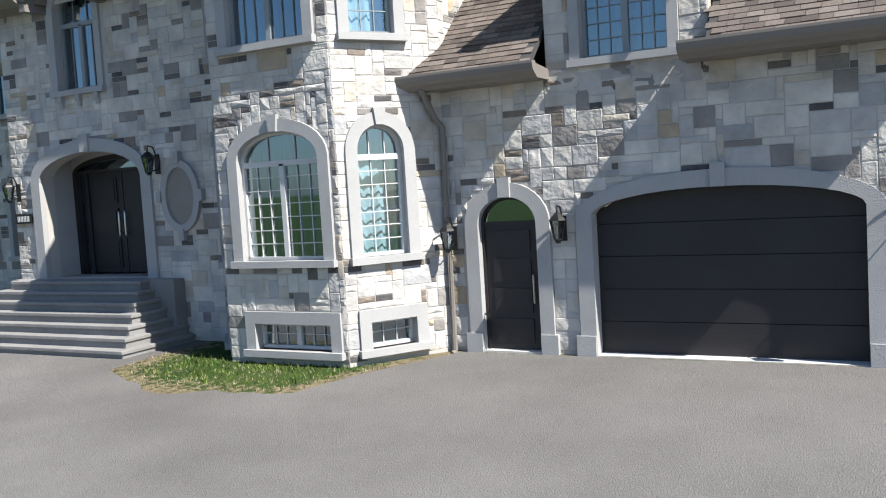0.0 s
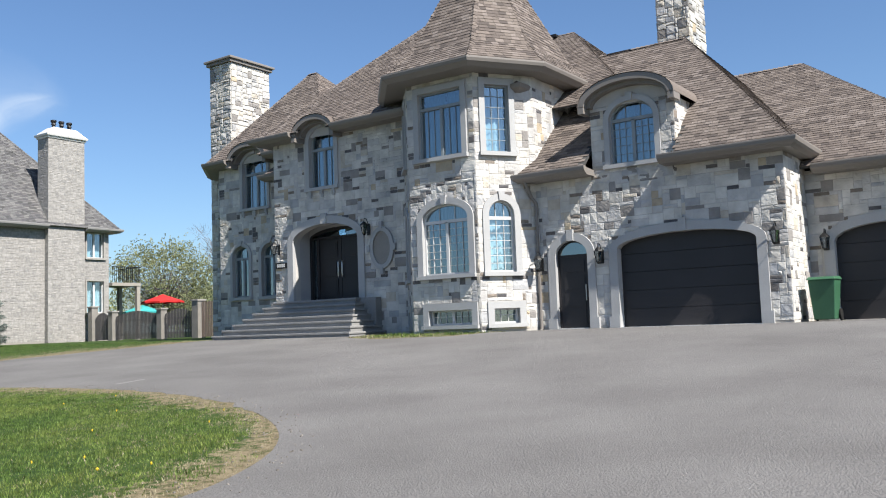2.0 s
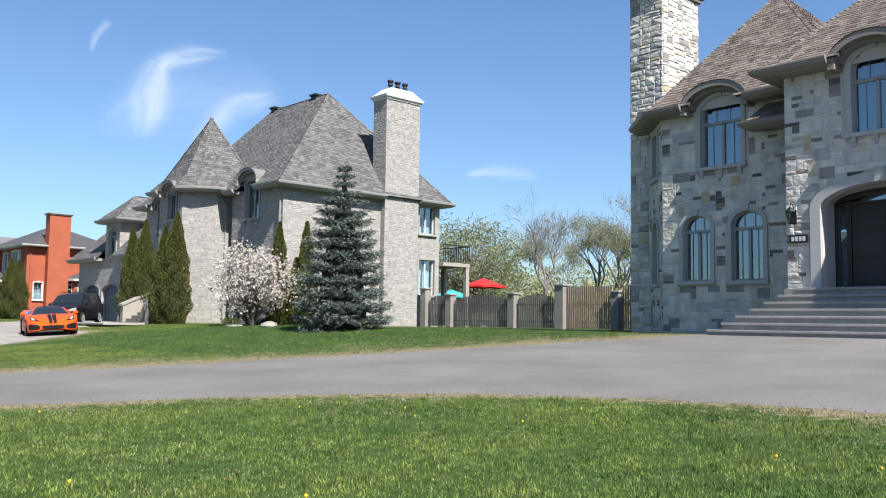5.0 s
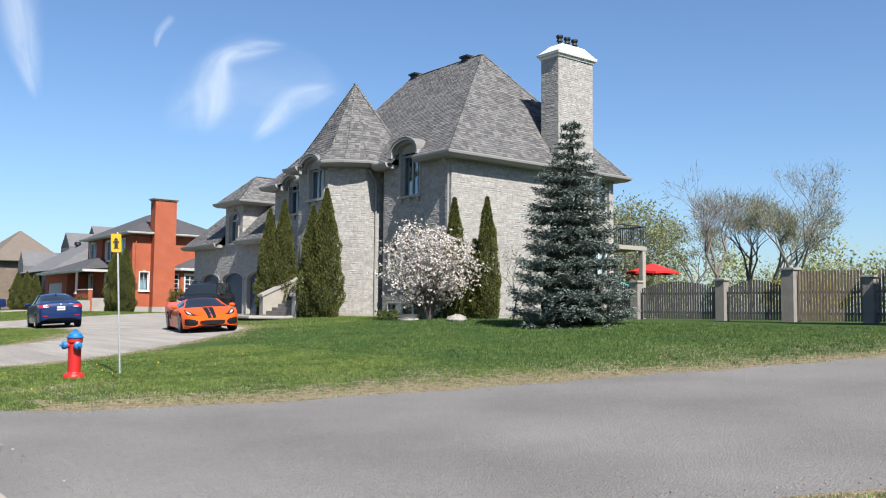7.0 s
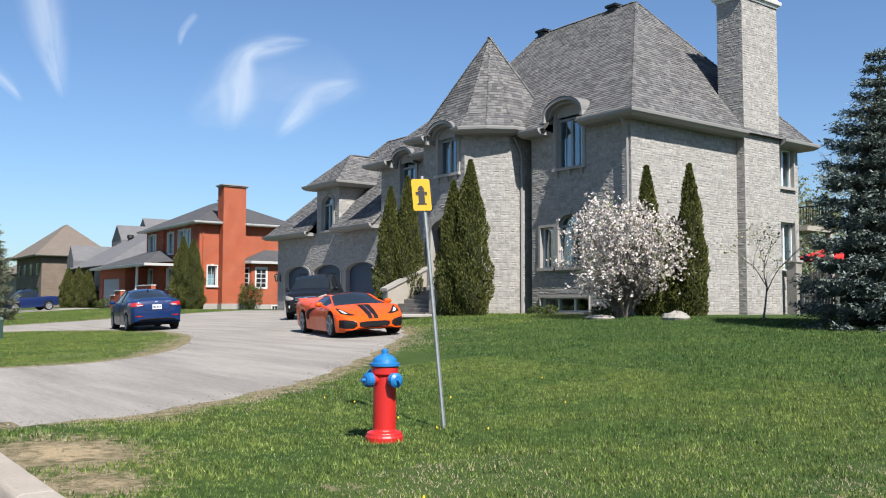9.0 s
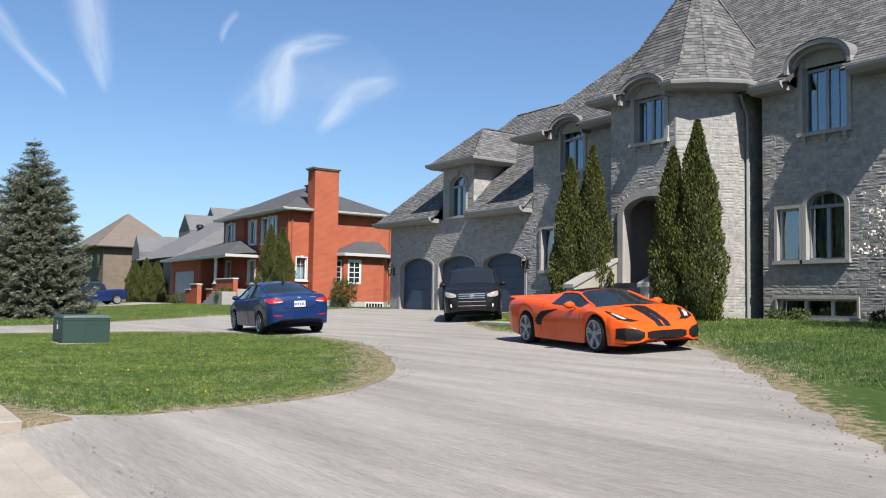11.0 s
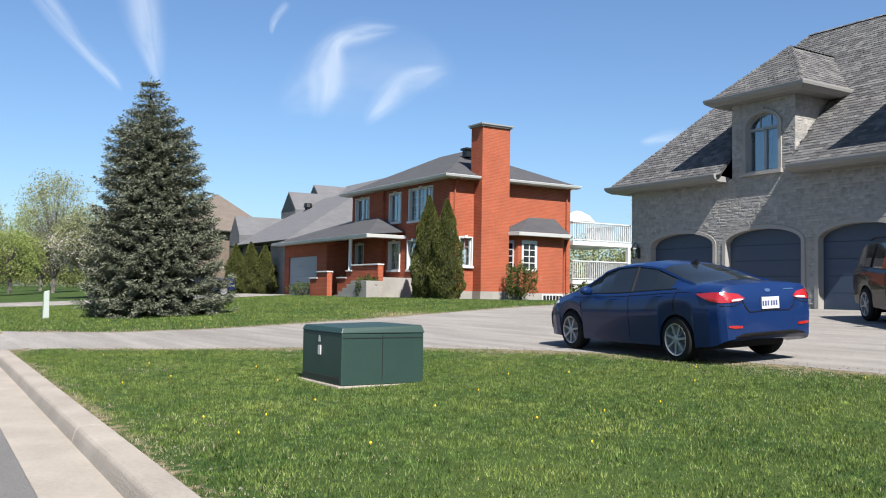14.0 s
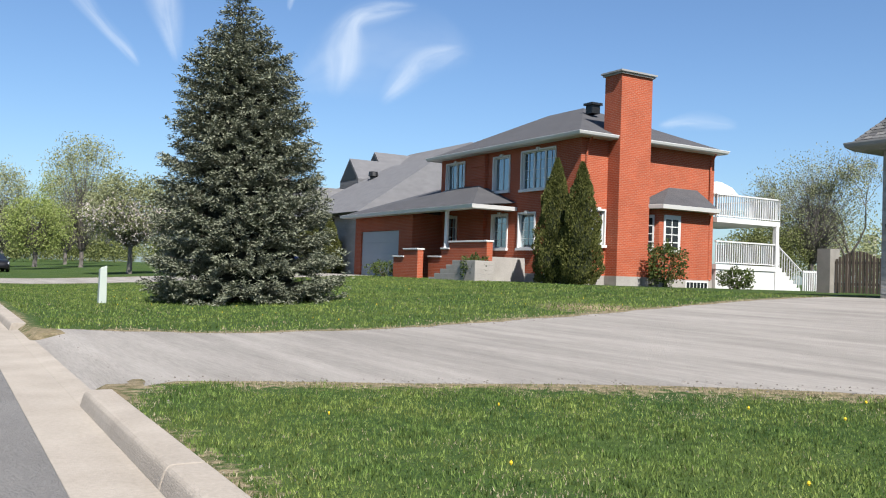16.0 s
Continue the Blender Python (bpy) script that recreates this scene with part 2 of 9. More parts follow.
class Soup:
    """Collects plain solids into one list of vertices and faces."""

    def __init__(self):
        self.v, self.f = [], []

    def add(self, v, f):
        k = len(self.v)
        self.v += [tuple(p) for p in v]
        self.f += [tuple(i + k for i in q) for q in f]
        return self

    def box(self, x0, x1, y0, y1, z0, z1):
        v = [(x, y, z) for z in (z0, z1) for x, y in ((x0, y0), (x1, y0), (x1, y1), (x0, y1))]
        return self.add(v, [(3, 2, 1, 0), (4, 5, 6, 7), (0, 1, 5, 4), (1, 2, 6, 5), (2, 3, 7, 6), (3, 0, 4, 7)])

    def hexa(self, b, t):
        """A prism between two loops of the same length."""
        n = len(b)
        return self.add([*b, *t], [tuple(range(n - 1, -1, -1)), tuple(range(n, 2 * n)), *[(i, (i + 1) % n, n + (i + 1) % n, n + i) for i in range(n)]])

    def tube(self, path, radii, sides=8, caps=True):
        rings, up = [], Vector((0.13, 0.31, 0.94))
        pts = [Vector(p) for p in path]
        for i, p in enumerate(pts):
            d = (pts[min(i + 1, len(pts) - 1)] - pts[max(i - 1, 0)]).normalized()
            a = d.cross(up if abs(d.dot(up)) < 0.95 else Vector((1, 0, 0))).normalized()
            b = d.cross(a)
            r = radii[i] if isinstance(radii, (list, tuple)) else radii
            rings.append([p + (a * math.cos(k * math.tau / sides) + b * math.sin(k * math.tau / sides)) * r for k in range(sides)])
        v = [q for ring in rings for q in ring]
        f = [(i * sides + k, i * sides + (k + 1) % sides, (i + 1) * sides + (k + 1) % sides, (i + 1) * sides + k) for i in range(len(pts) - 1) for k in range(sides)]
        if caps:
            f += [tuple(range(sides - 1, -1, -1)), tuple(range(len(v) - sides, len(v)))]
        return self.add(v, f)

    def lathe(self, profile, at=(0, 0, 0), sides=24, axis="z"):
        """Turns (radius, height) round an axis."""
        v = []
        for r, h in profile:
            for k in range(sides):
                c, s = r * math.cos(k * math.tau / sides), r * math.sin(k * math.tau / sides)
                p = {"z": (c, s, h), "y": (c, h, s), "x": (h, c, s)}[axis]
                v.append((p[0] + at[0], p[1] + at[1], p[2] + at[2]))
        n = len(profile)
        f = [(i * sides + k, i * sides + (k + 1) % sides, (i + 1) * sides + (k + 1) % sides, (i + 1) * sides + k) for i in range(n - 1) for k in range(sides)]
        f += [tuple(range(sides - 1, -1, -1)), tuple(range((n - 1) * sides, n * sides))]
        return self.add(v, f)

    def put(self, name, material, parent, label="", smooth=False, bevel=0.0):
        ob = part(name, (self.v, self.f), material, parent, label)
        if smooth:
            ob.data.polygons.foreach_set("use_smooth", [True] * len(ob.data.polygons))
        if bevel:
            b = ob.modifiers.new("edge", "BEVEL")
            b.width, b.segments, b.limit_method = bevel, 2, "ANGLE"
        return ob


def at(P, u, n, z):
    """A point of a wall's plane P = (x, y, turn): u along it, n out of it."""
    c, s = math.cos(radians(P[2])), math.sin(radians(P[2]))
    return (P[0] + u * c + n * s, P[1] + u * s - n * c, z)


def arch(h, u):
    """Height of an opening's head at u; an opening is (u0, u1, foot, spring, rise)."""
    c, w = (h[0] + h[1]) / 2, (h[1] - h[0]) / 2
    return h[3] + h[4] * math.sqrt(max(0.0, 1 - ((u - c) / w) ** 2))


def grow(h, d, foot=None):
    return (h[0] - d, h[1] + d, h[2] - (d if foot is None else foot), h[3] + (0 if h[4] else d), h[4] + d if h[4] else 0)


def wall(name, P, L, z0, z1, holes, material, parent, thick=0.3, label=""):
    """An upright wall with openings cut through it."""
    us = {0.0, L}
    for h in holes:
        us |= {h[0], h[1]}
        if h[4]:
            us |= {(h[0] + h[1]) / 2 - (h[1] - h[0]) / 2 * math.cos(math.pi * k / 14) for k in range(1, 14)}
    us = sorted(u for u in us if -1e-6 <= u <= L + 1e-6)
    s = Soup()
    for a, b in zip(us, us[1:]):
        if b - a < 1e-5:
            continue
        m = (a + b) / 2
        cuts = sorted([h for h in holes if h[0] < m < h[1]], key=lambda h: h[2])
        lo = (z0, z0)
        spans = []
        for h in cuts:
            spans.append((lo, (h[2], h[2])))
            lo = (arch(h, a), arch(h, b))
        spans.append((lo, (z1, z1)))
        for (la, lb), (ha, hb) in spans:
            if ha - la < 1e-4 and hb - lb < 1e-4:
                continue
            a2, b2 = min(max(a, thick), max(thick, L - thick)), min(max(b, thick), max(thick, L - thick))
            s.hexa([at(P, a, 0, la), at(P, b, 0, lb), at(P, b2, -thick, lb), at(P, a2, -thick, la)], [at(P, a, 0, ha), at(P, b, 0, hb), at(P, b2, -thick, hb), at(P, a2, -thick, ha)])
    return s.put(name, material, parent, label)


def stones(P, L, z0, z1, holes, parent, material, seed=1, cell=0.105, wide=(2, 3, 3, 4, 5, 6), high=(1, 2, 2, 2, 3), depth=(0.012, 0.045), singles=0, near=None, name="stone", dark=None, gap=0.007):
    """Squared stones of mixed size laid over a wall's face, with recessed joints. The first singles of them are pieces of their own."""
    rng = random.Random(seed)
    nu, nz = max(1, round(L / cell)), max(1, round((z1 - z0) / cell))
    cu, cz = L / nu, (z1 - z0) / nz
    free = [[not any(h[0] < (i + 0.5) * cu < h[1] and h[2] < z0 + (j + 0.5) * cz < arch(h, min(max((i + 0.5) * cu, h[0]), h[1])) for h in holes) for i in range(nu)] for j in range(nz)]
    rest, night, made = Soup(), Soup(), 0
    for j in range(nz):
        for i in range(nu):
            if not free[j][i]:
                continue
            w, h = rng.choice(wide), rng.choice(high)
            if h == 1:
                w = max(w, 3)
            k = 1
            while k < w and i + k < nu and free[j][i + k]:
                k += 1
            w, k = k, 1
            while k < h and j + k < nz and all(free[j + k][i:i + w]):
                k += 1
            h = k
            for b in range(h):
                for a in range(w):
                    free[j + b][i + a] = False
            g = gap
            u0, u1, a0, a1 = i * cu + g, (i + w) * cu - g, z0 + j * cz + g, z0 + (j + h) * cz - g
            q = lambda: rng.uniform(-0.006, 0.006)
            d = [rng.uniform(*depth) for _ in range(4)]
            e = 0.010
            base = [(u0, a0), (u1, a0), (u1, a1), (u0, a1)]
            top = [(u0 + e + q(), a0 + e + q()), (u1 - e + q(), a0 + e + q()), (u1 - e + q(), a1 - e + q()), (u0 + e + q(), a1 - e + q())]
            mid = ((u0 + u1) / 2 + 4 * q(), (a0 + a1) / 2 + 2 * q())
            v = [at(P, u, 0.001, z) for u, z in base] + [at(P, u, d[n], z) for n, (u, z) in enumerate(top)] + [at(P, mid[0], max(d) + rng.uniform(-0.008, 0.012), mid[1])]
            f = [(0, 1, 5, 4), (1, 2, 6, 5), (2, 3, 7, 6), (3, 0, 4, 7), (4, 5, 8), (5, 6, 8), (6, 7, 8), (7, 4, 8)]
            if dark and rng.random() < (0.34 if h == 1 and w < 5 else 0.06 if h == 2 and w < 4 else 0.0):
                night.add(v, f)
            elif made < singles and (near is None or (near[0] < u0 < near[1] and near[2] < a0 < near[3])):
                part(name, (v, f), material, parent)
                made += 1
            else:
                rest.add(v, f)
    if rest.v:
        tagged(rest.put("stonework", material, parent), kind="stuff")
    if night.v:
        tagged(night.put("dark_stonework", dark, parent), kind="stuff")


def sweep(profile, path, z, closed=False):
    """Runs a closed outline of (outward, up) along a level line of (x, y), outward being to the right of the way."""
    n, s = len(path), Soup()
    rings = []
    for i, p in enumerate(path):
        a = Vector(path[i - 1]) if (i or closed) else None
        b = Vector(path[(i + 1) % n]) if (i < n - 1 or closed) else None
        p = Vector(p)
        d1 = (p - a).normalized() if a is not None else None
        d2 = (b - p).normalized() if b is not None else None
        n1 = Vector((d1.y, -d1.x)) if d1 is not None else None
        n2 = Vector((d2.y, -d2.x)) if d2 is not None else None
        m = n1 if n2 is None else n2 if n1 is None else (n1 + n2) / max(0.25, 1 + n1.dot(n2))
        rings.append([(p.x + m.x * o, p.y + m.y * o, z + h) for o, h in profile])
    k = len(profile)
    v = [q for r in rings for q in r]
    m = n if closed else n - 1
    f = [(i * k + j, i * k + (j + 1) % k, ((i + 1) % n) * k + (j + 1) % k, ((i + 1) % n) * k + j) for i in range(m) for j in range(k)]
    if not closed:
        f += [tuple(range(k - 1, -1, -1)), tuple(range((n - 1) * k, n * k))]
    return s.add(v, f)


EAVE = [(-0.62, -0.20), (-0.06, -0.20), (0.0, -0.16), (0.06, -0.13), (0.11, -0.08), (0.13, 0.0), (0.13, 0.035), (0.0, 0.035), (-0.02, 0.0), (-0.62, -0.05)]


def roof_face(pts, soup, under, seed, rows=0.135, tab=0.24, notch=None, single=None):
    """One plane of a roof: felt, and on it courses of shingle tabs. pts: counter-clockwise from above, the eave first."""
    p = [Vector(q) for q in pts]
    e = (p[1] - p[0]).normalized()
    nrm = e.cross(p[-1] - p[0]).normalized()
    if nrm.z < 0:
        nrm = -nrm
    up = nrm.cross(e).normalized()
    if notch:
        a, b, yt = notch
        sl = (p[-1].z - p[0].z) / (p[-1].y - p[0].y)
        y0, z0 = p[0].y, p[0].z
        p = [p[0], Vector((a, y0, z0)), Vector((a, yt, z0 + (yt - y0) * sl)), Vector((b, yt, z0 + (yt - y0) * sl)), Vector((b, y0, z0)), *p[1:]]
    under.add([tuple(q - nrm * 0.004) for q in p] + [tuple(q - nrm * 0.07) for q in p], [tuple(range(len(p))), tuple(range(2 * len(p) - 1, len(p) - 1, -1)), *[(i, i + len(p), (i + 1) % len(p) + len(p), (i + 1) % len(p)) for i in range(len(p))]])
    rng = random.Random(seed)
    q2 = [((q - p[0]).dot(e), (q - p[0]).dot(up)) for q in p]
    top = max(h for _, h in q2)

    def span(h):
        xs = []
        for (x0, h0), (x1, h1) in zip(q2, q2[1:] + q2[:1]):
            if abs(h1 - h0) > 1e-6 and min(h0, h1) - 1e-6 <= h <= max(h0, h1) + 1e-6:
                xs.append(x0 + (x1 - x0) * (h - h0) / (h1 - h0))
        return (min(xs), max(xs)) if xs else None

    k = 0
    while k * rows < top - 0.02:
        h0, h1 = k * rows - (0.02 if k == 0 else 0), min((k + 1) * rows + 0.01, top - 0.001)
        sa, sb = span(max(h0, 0.001)), span(h1)
        k += 1
        if not sa or not sb:
            continue
        a, b = min(sa[0], sb[0]), max(sa[1], sb[1])
        x = a - rng.uniform(0, tab)
        while x < b:
            w = tab * rng.uniform(0.6, 1.35)
            x0, x1 = x, x + w - 0.006
            x += w
            lo0, lo1 = max(x0, sa[0]), min(x1, sa[1])
            hi0, hi1 = max(x0, sb[0]), min(x1, sb[1])
            if lo1 - lo0 < 0.01:
                continue
            if notch:
                mid = p[0] + e * ((lo0 + lo1) / 2) + up * ((h0 + h1) / 2)
                if notch[0] - 0.05 < mid.x < notch[1] + 0.05 and mid.y < notch[2]:
                    continue
            if hi1 - hi0 < 0.01:
                c = min(max((lo0 + lo1) / 2, sb[0]), sb[1])
                hi0, hi1 = c - 0.004, c + 0.004
            t = rng.uniform(0.012, 0.022)
            P3 = lambda u, h, n: tuple(p[0] + e * u + up * h + nrm * n)
            tile = ([P3(lo0, h0, t), P3(lo1, h0, t), P3(hi1, h1, 0.004), P3(hi0, h1, 0.004), P3(lo0, h0, -0.002), P3(lo1, h0, -0.002)], [(0, 1, 2, 3), (4, 5, 1, 0)])
            if single is not None and k <= 9 and len(single) < 150:
                single.append(tile)
            else:
                soup.add(*tile)


def caps(lines, soup, seed=3, wide=0.11):
    """Overlapping cap shingles along hips and ridges."""
    rng = random.Random(seed)
    for a, b in lines:
        a, b = Vector(a), Vector(b)
        d = (b - a).normalized()
        side = d.cross(Vector((0, 0, 1))).normalized()
        up = side.cross(d).normalized()
        k, n = 0.0, (b - a).length
        while k < n:
            p, q = a + d * k, a + d * min(k + 0.2, n)
            t = rng.uniform(0.03, 0.045)
            soup.add([tuple(p - side * wide - up * 0.035), tuple(p + up * t), tuple(p + side * wide - up * 0.035), tuple(q - side * wide - up * 0.05), tuple(q + up * 0.012), tuple(q + side * wide - up * 0.05)], [(0, 1, 4, 3), (1, 2, 5, 4), (0, 2, 1)])
            k += 0.16


def contour(h, d=0.0, foot=0.0, n=16):
    """The outline of an opening from its left foot over the head to its right foot, grown by d."""
    g = grow(h, d, foot)
    if not h[4]:
        return [(g[0], g[2]), (g[0], g[3]), (g[1], g[3]), (g[1], g[2])]
    c, w = (g[0] + g[1]) / 2, (g[1] - g[0]) / 2
    return [(g[0], g[2])] + [(c - w * math.cos(math.pi * k / n), g[3] + g[4] * math.sin(math.pi * k / n)) for k in range(n + 1)] + [(g[1], g[2])]


def band(P, inner, outer, n0, n1, soup, close=False):
    """A flat moulding between two outlines of the same length, from depth n0 to n1."""
    m = len(inner)
    v = [at(P, u, n, z) for n in (n1, n0) for line in (inner, outer) for u, z in line]
    f = []
    last = m if close else m - 1
    for i in range(last):
        j = (i + 1) % m
        f += [(i, j, m + j, m + i), (m + i, m + j, 3 * m + j, 3 * m + i), (i, 2 * m + i, 2 * m + j, j), (2 * m + i, 3 * m + i, 3 * m + j, 2 * m + j)]
    if not close:
        f += [(0, m, 3 * m, 2 * m), (m - 1, 3 * m - 1, 4 * m - 1, 2 * m - 1)]
    return soup.add(v, f)


def slab(P, u0, u1, n0, n1, z0, z1, soup):
    return soup.hexa([at(P, u0, n1, z0), at(P, u1, n1, z0), at(P, u1, n0, z0), at(P, u0, n0, z0)], [at(P, u0, n1, z1), at(P, u1, n1, z1), at(P, u1, n0, z1), at(P, u0, n0, z1)])


def window(house, P, h, cols=2, lights=(2, 5), transom=None, trim=0.17, sill=True, keystone=True, frame=BLUE_FRAME, trim_mat=CUT_STONE, curtain=True, deep=0.14, label="", bracket=False):
    """A window in the opening h of a wall: frame, glazing bars, pane, stone surround, sill and curtain."""
    s = Soup()
    inner = contour(h, -0.055, -0.055)
    band(P, inner, contour(h, 0.004), -deep - 0.07, -deep + 0.02, s)
    slab(P, h[0], h[1], -deep - 0.07, -deep + 0.02, h[2], h[2] + 0.055, s)
    w = (h[1] - h[0]) / cols
    head = transom if transom else None
    for i in range(1, cols):
        u = h[0] + w * i
        slab(P, u - 0.045, u + 0.045, -deep - 0.06, -deep + 0.015, h[2] + 0.05, (head or arch(h, u)) - 0.01, s)
    if head:
        slab(P, h[0] + 0.03, h[1] - 0.03, -deep - 0.06, -deep + 0.015, head - 0.045, head + 0.045, s)
    ob = s.put("window", frame, house, label)
    g = Soup()
    top = head or h[3] + h[4] * 0.55
    for i in range(cols):
        a, b = h[0] + w * i + 0.05, h[0] + w * (i + 1) - 0.05
        for k in range(1, lights[0]):
            u = a + (b - a) * k / lights[0]
            slab(P, u - 0.007, u + 0.007, -deep - 0.035, -deep - 0.015, h[2] + 0.05, min(top, arch(h, u)), g)
        for k in range(1, lights[1]):
            z = h[2] + 0.05 + (top - h[2] - 0.05) * k / lights[1]
            slab(P, a, b, -deep - 0.036, -deep - 0.014, z - 0.007, z + 0.007, g)
    if head and h[4] > 0.2:
        for k in (1, 2):
            u = h[0] + (h[1] - h[0]) * k / 3
            slab(P, u - 0.008, u + 0.008, -deep - 0.035, -deep - 0.015, head + 0.03, arch(h, u) - 0.03, g)
    if g.v:
        g.put("glazing_grid", frame, ob)
    line = contour(h, -0.02)
    pane = part("pane", ([at(P, u, -deep - 0.04, z) for u, z in line], [tuple(range(len(line) - 1, -1, -1))]), GLASS, ob)
    pane.visible_shadow = False
    if curtain:
        c, n = Soup(), int((h[1] - h[0]) / 0.045)
        v, zt = [], h[3] + h[4]
        for i in range(n + 1):
            u = h[0] + (h[1] - h[0]) * i / n
            off = -0.42 + 0.03 * math.sin(i * 1.9) + 0.015 * math.sin(i * 0.7)
            v += [at(P, u, off, h[2] - 0.1), at(P, u, off, zt)]
        gap = {n // 2 - 1, n // 2} if n > 20 else set()
        c.add(v, [(2 * i, 2 * i + 2, 2 * i + 3, 2 * i + 1) for i in range(n) if i not in gap])
        c.put("curtain", CURTAIN, ob, smooth=True)
    else:
        # no curtain: an added dark panel stands for the unlit room behind the pane
        c = Soup()
        slab(P, h[0] - 0.1, h[1] + 0.1, -0.62, -0.6, h[2] - 0.1, h[3] + 0.1, c)
        c.put("dark_backing", DARK_DOOR, ob)
    if trim:
        t = Soup()
        band(P, contour(h, -0.006, 0.0), contour(h, trim, 0.0), -deep + 0.02, 0.055, t)
        if keystone:
            c, zt = (h[0] + h[1]) / 2, h[3] + h[4]
            t.hexa([at(P, c - 0.07, 0.095, zt - 0.01), at(P, c + 0.07, 0.095, zt - 0.01), at(P, c + 0.07, 0, zt - 0.01), at(P, c - 0.07, 0, zt - 0.01)], [at(P, c - 0.10, 0.095, zt + trim + 0.06), at(P, c + 0.10, 0.095, zt + trim + 0.06), at(P, c + 0.10, 0, zt + trim + 0.06), at(P, c - 0.10, 0, zt + trim + 0.06)])
        t.put("surround", trim_mat, ob)
    if sill:
        t = Soup()
        slab(P, h[0] - trim - 0.03, h[1] + trim + 0.03, -deep, 0.12, h[2] - 0.11, h[2], t)
        if bracket:
            for u in (h[0] + 0.05, (h[0] + h[1]) / 2, h[1] - 0.05):
                slab(P, u - 0.06, u + 0.06, 0, 0.10, h[2] - 0.24, h[2] - 0.11, t)
                slab(P, u - 0.05, u + 0.05, 0, 0.06, h[2] - 0.34, h[2] - 0.24, t)
        t.put("sill", trim_mat, ob)
    return ob


def garage_door(house, P, h, material, rows=5, label="", deep=0.22):
    """A sectional door in the opening h: a backing and its panels."""
    s = Soup()
    slab(P, h[0], h[1], -deep - 0.07, -deep - 0.045, h[2], h[3] + h[4] * 0.3, s)
    door = s.put("garage_door", material, house, label)
    top = h[3] + h[4]
    dz, n = (top - h[2]) / rows, 14
    for k in range(rows):
        a, b = h[2] + k * dz, h[2] + (k + 1) * dz - 0.012
        us = [h[0] + (h[1] - h[0]) * i / n for i in range(n + 1)]
        us = [u for u in us if arch(h, u) > a + 0.01] if k == rows - 1 else us
        line = [(us[0], a), (us[-1], a)] + [(u, max(a + 0.005, min(b, arch(h, u)))) for u in reversed(us)]
        Soup().hexa([at(P, u, -deep - 0.05, z) for u, z in line], [at(P, u, -deep, z) for u, z in line]).put("panel", material, door)
    return door

# ---- ground ----
def rise(y):
    """Height of the land: a street, a flat verge and a slope up to the houses."""
    t = min(1.0, max(0.0, (y + 2.5) / 16.0))
    return 0.13 + 0.84 * (0.75 * t ** 1.2 + 0.25 * t * t * (3 - 2 * t))


def rounded(pts, n=4):
    """A closed outline made smooth by cutting its corners."""
    for _ in range(n):
        pts = [q for a, b in zip(pts, pts[1:] + pts[:1]) for q in ((a[0] * 0.75 + b[0] * 0.25, a[1] * 0.75 + b[1] * 0.25), (a[0] * 0.25 + b[0] * 0.75, a[1] * 0.25 + b[1] * 0.75))]
    return pts


def inside(x, y, poly):
    """Signed distance to an outline, negative within, for arrays of places."""
    p = np.array(poly)
    q = np.roll(p, -1, 0)
    best, odd = np.full(x.shape, 1e9), np.zeros(x.shape, bool)
    for (ax, ay), (bx, by) in zip(p, q):
        dx, dy = bx - ax, by - ay
        t = np.clip(((x - ax) * dx + (y - ay) * dy) / (dx * dx + dy * dy + 1e-12), 0, 1)
        best = np.minimum(best, (x - ax - t * dx) ** 2 + (y - ay - t * dy) ** 2)
        if ay != by:
            odd ^= ((ay > y) != (by > y)) & (x < dx * (y - ay) / (by - ay) + ax)
    return np.where(odd, -1, 1) * np.sqrt(best)


KERB = -5.3
# the paved court of the stone house, with a lawn island cut out of it
COURT = [(-28.6, KERB), (-27.9, -3.6), (-27.2, -0.6), (-26.0, 3.0), (-24.2, 7.6), (-22.6, 11.8), (-22.2, 14.0), (-22.2, 15.3), (-15.4, 15.3), (-15.4, 12.9), (-13.6, 12.0), (-11.2, 12.4), (-10.0, 15.3), (-3.2, 15.3), (-3.2, 17.4), (9.0, 17.4), (9.0, 8.5), (4.2, 8.2), (2.4, 6.0), (2.4, 3.2), (3.0, 0.2), (3.8, -2.5), (4.6, KERB)]
ISLAND = rounded([(-21.6, KERB - 0.6), (-21.2, -2.2), (-19.4, 0.6), (-16.2, 2.3), (-11.8, 2.6), (-8.2, 1.9), (-5.0, 0.2), (-3.2, -2.0), (-2.3, KERB - 0.6)], 3)
DRIVE2 = [(-35.2, KERB), (-35.6, -3.8), (-38.0, -0.6), (-41.3, 2.6), (-44.6, 5.6), (-46.6, 6.9), (-48.6, 7.2), (-50.5, 6.75), (-52.2, 6.9), (-55.2, 8.2), (-58.2, 10.4), (-60.6, 13.0), (-60.7, 15.3), (-71.4, 15.3), (-71.8, 11.0), (-71.2, 5.0), (-71.0, 0.4), (-71.6, -2.8), (-72.8, KERB)]
ISLAND2 = rounded([(-43.3, KERB - 0.6), (-43.9, -2.4), (-45.3, -0.4), (-48.0, 1.3), (-52.0, 3.0), (-56.4, 3.5), (-60.4, 2.4), (-63.6, 0.2), (-65.4, -2.8), (-66.2, KERB - 0.6)], 3)
DRIVE3 = [(-110.0, KERB), (-109.0, 4.0), (-107.0, 13.9), (-98.6, 13.9), (-99.5, 4.0), (-100.5, KERB)]


